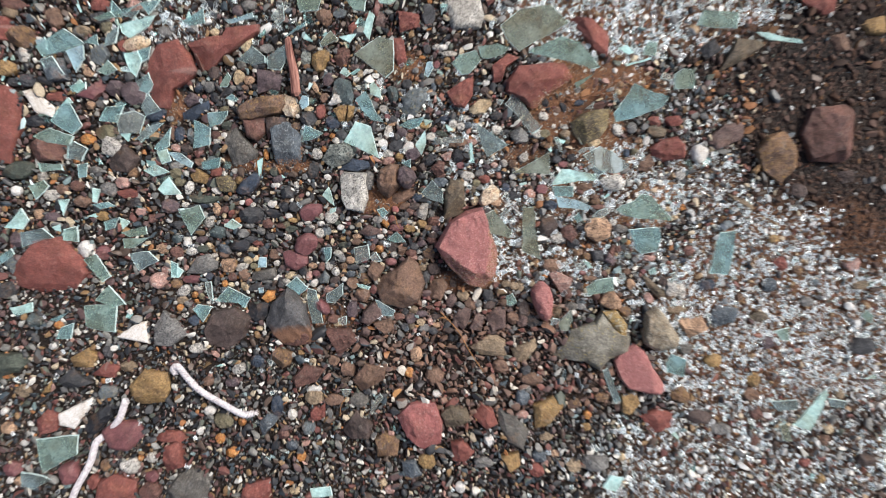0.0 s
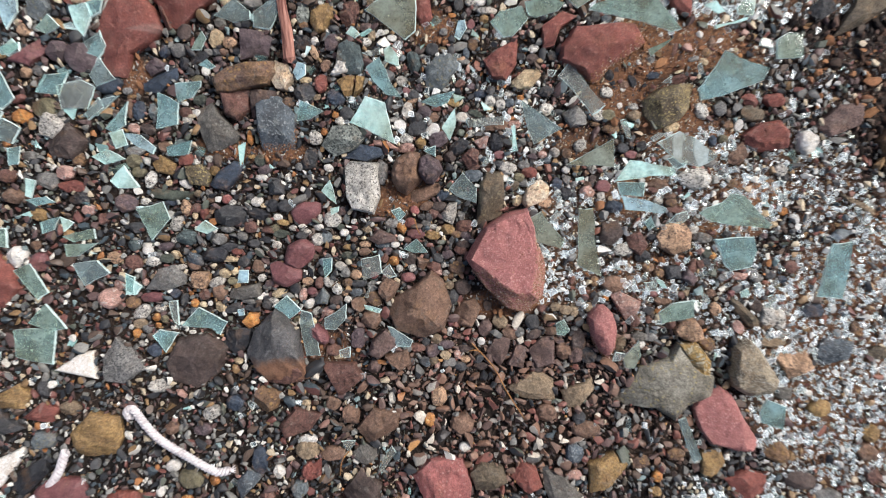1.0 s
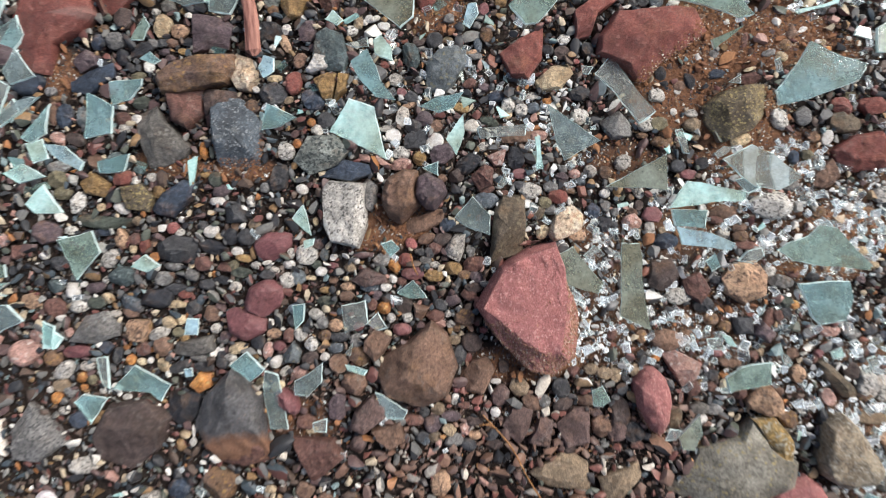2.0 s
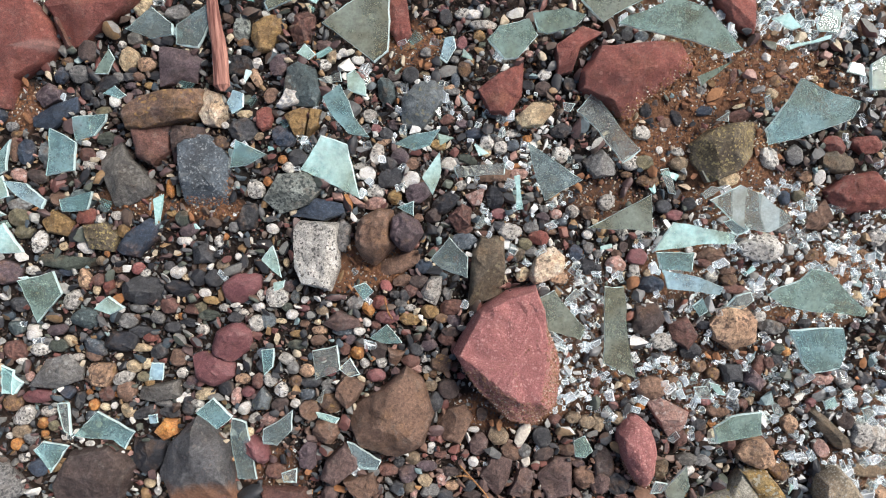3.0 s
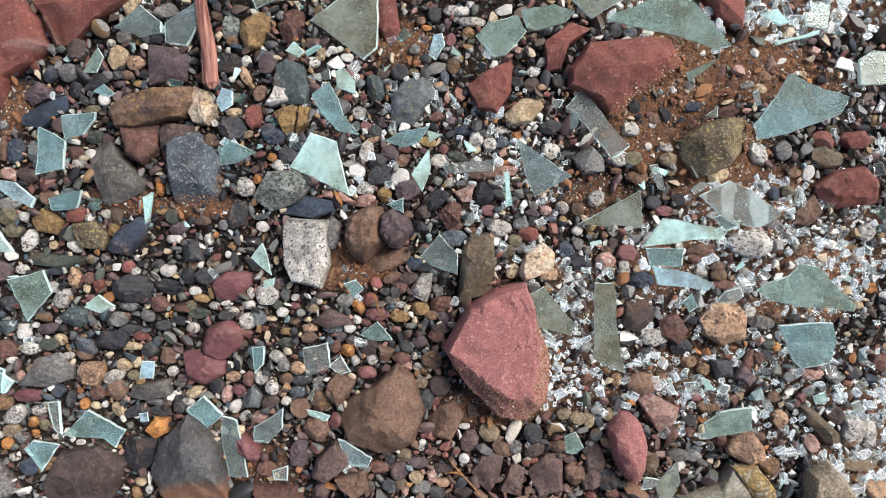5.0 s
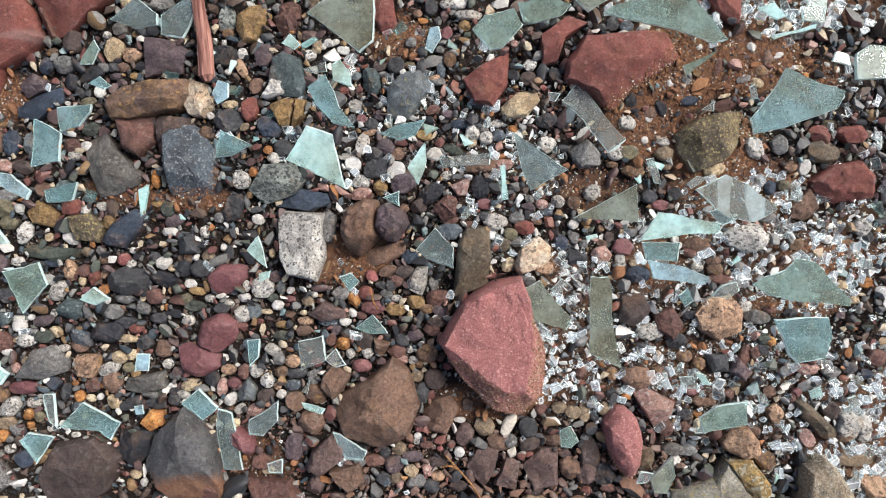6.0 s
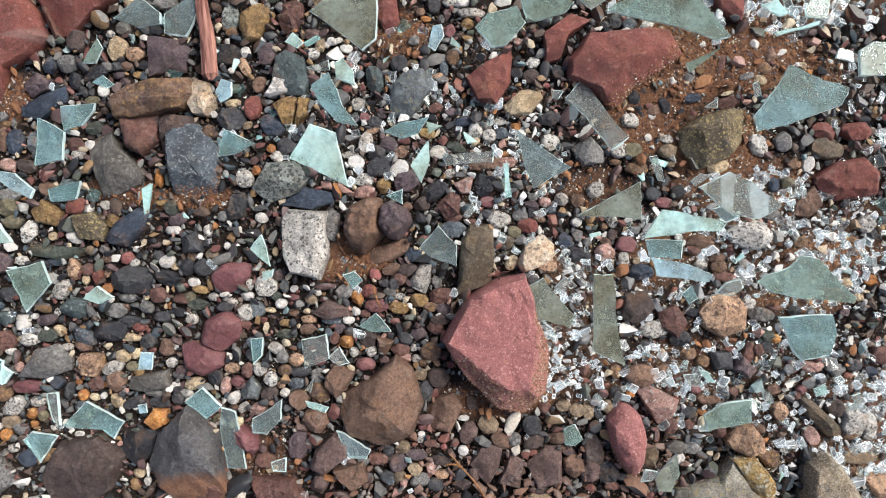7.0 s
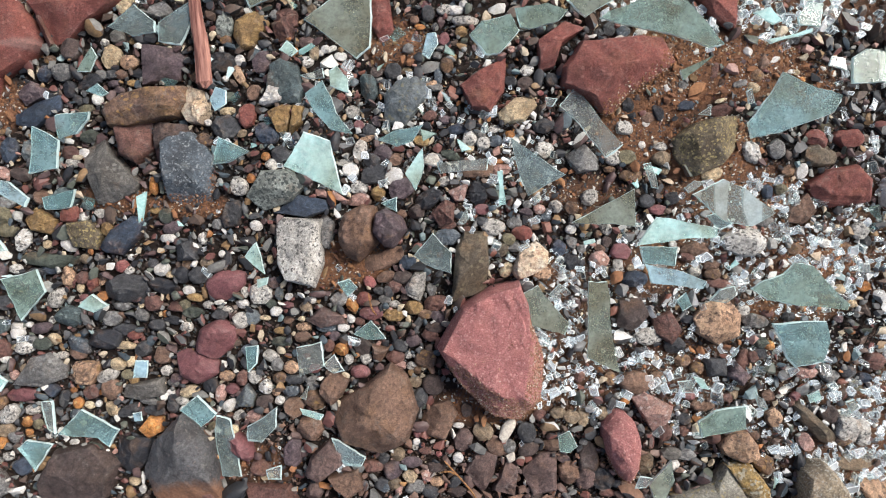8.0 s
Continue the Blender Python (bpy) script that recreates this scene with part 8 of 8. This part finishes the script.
for line, what in (([(0.0014, -0.1820, 0.007), (0.0232, -0.2061, 0.010), (0.0377, -0.2325, 0.011), (0.0567, -0.2629, 0.008)], "thin dry orange straw lying over brown pebbles"),
                   ([(-0.0015, -0.1902, 0.009), (0.0050, -0.1888, 0.011), (0.0114, -0.1918, 0.010)], "short bent piece of dry straw"),
                   ([(-0.1357, -0.3217, 0.008), (-0.1330, -0.3048, 0.011), (-0.1251, -0.2941, 0.010)], "thin reddish twig curved over small gravel"),
                   ([(-0.0559, -0.0540, 0.008), (-0.0529, -0.0643, 0.012), (-0.0499, -0.0707, 0.008)], "thin brown stalk in dark gravel")):
    tagged(tube("straw", flowing(line, 10), 0.0007, STRAW), what, "straw", group="straws")
lump = stone("yellow", 0.2339, -0.2022, 22, [(-18.8, 16.9), (-1.4, 19.5), (13.5, 0.5), (13.2, -21.8), (2.1, -15.7), (-8.6, 0.6)], facets=4, name="lichen_crust")
for key in ("category", "group", "label"):
    del lump[key]
lump.parent, lump.location = grey_rock, lump.location - grey_rock.location
lump["label"] = "crumbly yellow lichen crust"

# ---- loose gravel between them ----


def ico(level):
    bm = bmesh.new()
    bmesh.ops.create_icosphere(bm, subdivisions=level, radius=1.0)
    v = np.array([q.co[:] for q in bm.verts])
    f = np.array([[q.index for q in p.verts] for p in bm.faces])
    bm.free()
    return v, f


def pebble_shapes(level, count, seed):
    """Unit pebbles: balls cut by random planes and roughened."""
    base, f = ico(level)
    rnd = np.random.RandomState(seed)
    out = []
    for _ in range(count):
        v = base.copy()
        for _ in range(rnd.randint(7, 13)):
            nrm = rnd.normal(size=3)
            nrm /= np.linalg.norm(nrm)
            over = np.maximum(v @ nrm - rnd.uniform(0.42, 0.8), 0)
            v -= over[:, None] * nrm * 0.95
        o = rnd.uniform(-40, 40, 3)
        g = np.array([1.18 + 0.14 * noise.noise(Vector(q * 1.4 + o)) for q in v])
        out.append(v * g[:, None])
    return out, f


def chip_shapes(count, seed, least=10, most=15):
    """Unit chips of crushed stone: the hulls of a few random points."""
    rnd = np.random.RandomState(seed)
    out = []
    for _ in range(count):
        bm = bmesh.new()
        for q in rnd.normal(size=(rnd.randint(least, most), 3)):
            bm.verts.new(q / np.linalg.norm(q) * rnd.uniform(0.85, 1.15))
        r = bmesh.ops.convex_hull(bm, input=bm.verts)
        bmesh.ops.delete(bm, geom=list({q for q in r["geom_interior"] + r["geom_unused"] if isinstance(q, bmesh.types.BMVert)}), context="VERTS")
        bmesh.ops.triangulate(bm, faces=bm.faces)
        bm.verts.index_update()
        out.append((np.array([q.co[:] for q in bm.verts]), np.array([[q.index for q in p.verts] for p in bm.faces])))
        bm.free()
    return out


rng = np.random.RandomState(11)


class Heap:
    """Collects many small grains into one mesh."""

    def __init__(self):
        self.v, self.f, self.n = [], [], 0

    def add(self, v, f):
        self.v.append(v)
        self.f.append(f + self.n)
        self.n += len(v)

    def make(self, name, mat, label, category, smooth=True, marks=None):
        v, f = np.concatenate(self.v), np.concatenate(self.f)
        k = f.shape[1]
        me = bpy.data.meshes.new(name)
        me.vertices.add(len(v))
        me.vertices.foreach_set("co", v.astype(np.float32).ravel())
        me.loops.add(f.size)
        me.loops.foreach_set("vertex_index", f.astype(np.int32).ravel())
        me.polygons.add(len(f))
        me.polygons.foreach_set("loop_start", np.arange(0, f.size, k, dtype=np.int32))
        me.polygons.foreach_set("use_smooth", [smooth] * len(f))
        for m in mat if isinstance(mat, tuple) else (mat,):
            me.materials.append(m)
        if marks is not None:
            me.polygons.foreach_set("material_index", np.tile(marks, len(f) // len(marks)).astype(np.int32))
        me.update(calc_edges=True)
        if smooth:
            me.set_sharp_from_angle(angle=radians(30))
        return tagged(new(name, me), label, category, kind="stuff")


def turned(r):
    """A random turn about the upright and a slight lean."""
    a, b = r.uniform(0, 2 * math.pi), r.normal(0, 0.35)
    c, s, cb, sb = math.cos(a), math.sin(a), math.cos(b), math.sin(b)
    return np.array(((c, -s, 0), (s, c, 0), (0, 0, 1))) @ np.array(((1, 0, 0), (0, cb, -sb), (0, sb, cb)))


DISC = {k: np.hypot(*np.mgrid[-k:k + 1, -k:k + 1]) <= k + 0.3 for k in range(0, 12)}


def window(x, y, r):
    i, j, k = int((x - X0) / CELL), int((y - Y0) / CELL), min(11, int(r / CELL + 0.5))
    return (slice(j - k, j + k + 1), slice(i - k, i + k + 1), k) if k <= i < NX - k and k <= j < NY - k else None


def free(mask, x, y, r):
    w = window(x, y, r)
    return w is not None and not (mask[w[0], w[1]] & DISC[w[2]]).any()


def fill(mask, x, y, r):
    w = window(x, y, r)
    if w:
        mask[w[0], w[1]] |= DISC[w[2]]


def under_glass(x, y):
    i, j = int((x - X0) / CELL), int((y - Y0) / CELL)
    return 0 <= i < NX and 0 <= j < NY and UNDER[j, i]


BIG, FBIG = pebble_shapes(2, 40, 3)
MID, FMID = pebble_shapes(2, 40, 4)
CHIPS, SPECKS = chip_shapes(50, 5), chip_shapes(40, 6, 6, 9)
heaps = {k: Heap() for k in ("dark", "brown", "pale", "soil", "rust")}
chips = {k: Heap() for k in ("dark", "brown", "pale", "soil", "rust", "grit")}


def sprinkle(tries, lo, hi, wx=0.66, wy=0.47, pack=0.6, round_share=0.4, only=None):
    """Throw grains of lo to hi mm across onto free ground, the kind by the zone."""
    for _ in range(tries):
        x, y = rng.uniform(-wx, wx), rng.uniform(-wy, wy)
        if only is not None and rng.uniform() > share(only, x, y) - 0.25:
            continue
        d = (lo + (hi - lo) * rng.uniform() ** 1.6) / 2000
        glass, earth, brown, rust = share(CRUMBS, x, y), share(EARTH, x, y), share(BROWN, x, y), share(RUST, x, y)
        if (d > 0.0035 and rng.uniform() < max(glass, earth * 0.6, rust) * 0.85) or (d > 0.0018 and rng.uniform() < earth * 0.2):
            continue
        if rust > 0.3 and d > 0.0015 and rng.uniform() < 0.8:
            continue
        if not free(SOLID, x, y, d * pack):
            continue
        low = under_glass(x, y)
        if low and d > 0.004:
            continue
        fill(SOLID, x, y, d * pack)
        u = rng.uniform()
        kind = "rust" if rng.uniform() < rust * 0.8 else "soil" if u < earth * 0.94 else "pale" if u < max(glass * 0.7, earth) else "brown" if u < brown * 0.85 else "dark"
        # finest grains take the grit tones that carry the gaps' painted shade
        if d < 0.0013 and rust < 0.3 and glass < 0.3 and rng.uniform() < 0.75 - 0.4 * brown:
            kind = "grit"
        sc = np.array((d * rng.uniform(0.95, 1.55), d * rng.uniform(0.62, 1.0), d * rng.uniform(0.5, 0.85)))
        z = relief(x, y) + sc[2] * rng.uniform(0.0, 0.7) + (-0.004 if low else -0.004 if d < 0.0021 else rng.uniform(-0.002, 0.003))
        z = max(z, relief(x, y) - 0.006 + 0.0065 * max(rust, earth) + sc[2] * 0.15)
        rot = turned(rng)
        if rng.uniform() < round_share:
            base, f = (BIG[rng.randint(len(BIG))], FBIG) if d > 0.0046 else (MID[rng.randint(len(MID))], FMID)
            heaps[kind].add((base * sc) @ rot.T + (x, y, z), f)
        else:
            store = CHIPS if d > 0.0016 else SPECKS
            base, f = store[rng.randint(len(store))]
            chips[kind].add((base * sc) @ rot.T + (x, y, z), f)


sprinkle(7000, 6, 16, pack=0.7, round_share=0.2, only=EARTH)
sprinkle(14000, 8, 18, pack=0.72, round_share=0.6, only=BROWN)
sprinkle(2500, 9, 15, pack=0.75, round_share=0.8)
sprinkle(16000, 7, 11, pack=0.66)

# sand and grit caked on the flanks of some rocks
def caked(rock, count, top, lo=-math.pi, hi=math.pi, steep=1.0, mat="crust", label="sandy orange soil caked on its foot"):
    """Crumbs of soil stuck on a rock's flank up to a share of its height, between two directions."""
    crust, wobble = Heap(), np.random.RandomState(23)
    skin, crown = rock.data, max(q.co.z for q in rock.data.vertices)
    flank = [q for q in skin.polygons if q.center.z > -0.004 and q.center.z < top * crown * 1.4 and q.normal.z < steep and lo < math.atan2(q.center.y, q.center.x) < hi]
    weight = np.array([q.area for q in flank])
    for k in wobble.choice(len(flank), count, p=weight / weight.sum()):
        q = flank[k]
        if wobble.uniform() < (q.center.z / crown - top * 0.4) / (top * 0.8) - 0.5 * noise.noise(q.center * 120):
            continue
        w = wobble.dirichlet(np.ones(len(q.vertices)))
        spot = sum((skin.vertices[i].co * u for i, u in zip(q.vertices, w)), Vector()) + rock.location
        b, fb = SPECKS[wobble.randint(len(SPECKS))]
        d = (0.3 + 1.0 * wobble.uniform() ** 3) / 1000
        crust.add((b * (d, d, d * 0.6)) @ turned(wobble).T + np.array(spot), fb)
    lumps = crust.make("soil_crust", GRAVEL[mat], label, "soil", False)
    del lumps["kind"], lumps["category"]
    lumps.parent, lumps.location = rock, -rock.location


caked(rose_rock, 14000, 1.1, -2.9, 0.75, 0.86)
for rock, count, top, lo, hi in CAKED:
    caked(rock, count, top, lo, hi, 0.97, "rust", "rusty brown soil clinging to its foot")

# square-edged crumbs of toughened glass
BOX = np.array([(x, y, z) for x in (-1, 1) for y in (-1, 1) for z in (-1, 1)], float)
FBOX = np.array([(0, 1, 3, 2), (4, 6, 7, 5), (0, 4, 5, 1), (2, 3, 7, 6), (0, 2, 6, 4), (1, 5, 7, 3)])
# the same box with chamfered, frosted edges: six clear faces, then twelve rims
CORNER = {(f, k): 4 * f + i for f in range(6) for i, k in enumerate(FBOX[f])}
RIMS = [(CORNER[f, a], CORNER[g, a], CORNER[g, b], CORNER[f, b]) for f in range(6) for g in range(f) for a, b in [tuple(set(FBOX[f]) & set(FBOX[g])) or (0, 0)] if a != b]
chamfer = BOX[FBOX.ravel()] * 0.8 + BOX[FBOX].mean(1).repeat(4, 0) * 0.2
RIMS = [r if np.dot(np.cross(chamfer[r[1]] - chamfer[r[0]], chamfer[r[2]] - chamfer[r[0]]), chamfer[list(r)].mean(0)) > 0 else r[::-1] for r in RIMS]
FCRUMB = np.array([[4 * f + i for i in range(4)] for f in range(6)] + RIMS)
CRUMB_MARKS = np.array([0] * 6 + [1] * 12)


def chamfered(b, rim):
    """Each face of the box drawn in towards its middle."""
    quads = b[FBOX]
    return (quads + (quads.mean(1, keepdims=True) - quads) * rim).reshape(-1, 3)


crumbs, slivers = Heap(), Heap()
for _ in range(56000):
    x, y = rng.uniform(-0.72, 0.72), rng.uniform(-0.47, 0.47)
    if rng.uniform() > share(CRUMBS, x, y) * 0.95 * (1 - share(EARTH, x, y)) + 0.012 * (1 - share(EARTH, x, y)):
        continue
    d = (2.5 + (5.3 if x < 0.33 else 2.8) * rng.uniform() ** 1.5) / 2000
    if not free(SOLID, x, y, d * 0.5) or under_glass(x, y):
        continue
    fill(SOLID, x, y, d * 0.5)
    b = BOX + rng.uniform(-0.42, 0.42, (8, 3))
    b *= (d * rng.uniform(0.8, 1.4), d * rng.uniform(0.65, 1.0), d * rng.uniform(0.6, 0.95))
    b = b @ turned(rng).T @ turned(rng).T
    crumbs.add(chamfered(b, rng.uniform(0.12, 0.34)) + (x, y, relief(x, y) + 0.0016 + rng.uniform(0, 0.002)), FCRUMB)
for _ in range(4200):
    x, y = rng.uniform(-0.72, 0.72), rng.uniform(-0.47, 0.47)
    if rng.uniform() > (share(TEAL, x, y) * 0.42 + 0.03) * (1 - share(EARTH, x, y)):
        continue
    d = (4.5 + 10.5 * rng.uniform() ** 1.4) / 2000
    if not free(SOLID, x, y, d * 0.35) or under_glass(x, y):
        continue
    fill(SOLID, x, y, d * 0.45)
    b = BOX + rng.uniform(-0.5, 0.5, (8, 3)) * (1, 1, 0.2)
    b[4:, 1] *= rng.uniform(0.1, 0.8)
    b *= (d * rng.uniform(0.8, 1.3), d * rng.uniform(0.35, 0.8), 0.0009)
    b = b @ turned(rng).T
    slivers.add(b + (x, y, relief(x, y) + 0.0035), FBOX)

sprinkle(60000, 4.2, 7.4, pack=0.54, round_share=0.25)
sprinkle(90000, 2.4, 4.2, pack=0.45, round_share=0.0)
sprinkle(120000, 1.3, 2.6, wx=0.4, wy=0.25, pack=0.4, round_share=0.0, only=RUST)
sprinkle(70000, 1.6, 2.6, wx=0.38, wy=0.24, pack=0.42, round_share=0.0)
sprinkle(60000, 2.0, 3.0, wx=0.6, wy=0.44, pack=0.42, round_share=0.0)

# the same gravel runs on, thinning out, beyond
beyond = Heap()
for _ in range(11000):
    x, y = rng.normal(0, 0.75), rng.normal(0, 0.6)
    if abs(x) < 0.65 and abs(y) < 0.46:
        continue
    d = (4 + 9 * rng.uniform() ** 2) / 2000
    base, f = CHIPS[rng.randint(len(CHIPS))]
    beyond.add((base * (d * 1.2, d, d * 0.7)) @ turned(rng).T + (x, y, -0.004 + d * 0.4), f)
beyond.make("gravel", GRAVEL["dark"], "scattered dark gravel thinning out over the soil", "gravel", False)
for store, worn, smooth in ((heaps, "rounded", True), (chips, "angular", False)):
    store["dark"].make("gravel", GRAVEL["worn" if smooth else "dark"], worn + " dark beach gravel of many mixed colours", "gravel", smooth)
    store["brown"].make("gravel", GRAVEL["brown"], worn + " brown and mauve gravel in damp soil", "gravel", smooth)
    store["pale"].make("gravel", GRAVEL["pale"], worn + " pale grey fine gravel between glass crumbs", "gravel", smooth)
    store["rust"].make("soil_crumbs", GRAVEL["rust"], worn + " rusty orange-brown crumbs of sandy soil", "soil", smooth)
    store["soil"].make("soil_crumbs", GRAVEL["soil"], worn + " loose dark brown crumbs of soil", "soil", smooth)
chips["grit"].make("grit", GRAVEL["grit"], "fine grit darkened as shade between the pebbles", "gravel", False)
c = crumbs.make("glass_crumbs", (CRUMB, RIM), "glittering square crumbs of shattered clear glass", "broken glass", False, CRUMB_MARKS)
s = slivers.make("glass_slivers", SPLINTER, "small aqua slivers of broken glass", "broken glass", False)
c.visible_shadow = s.visible_shadow = False
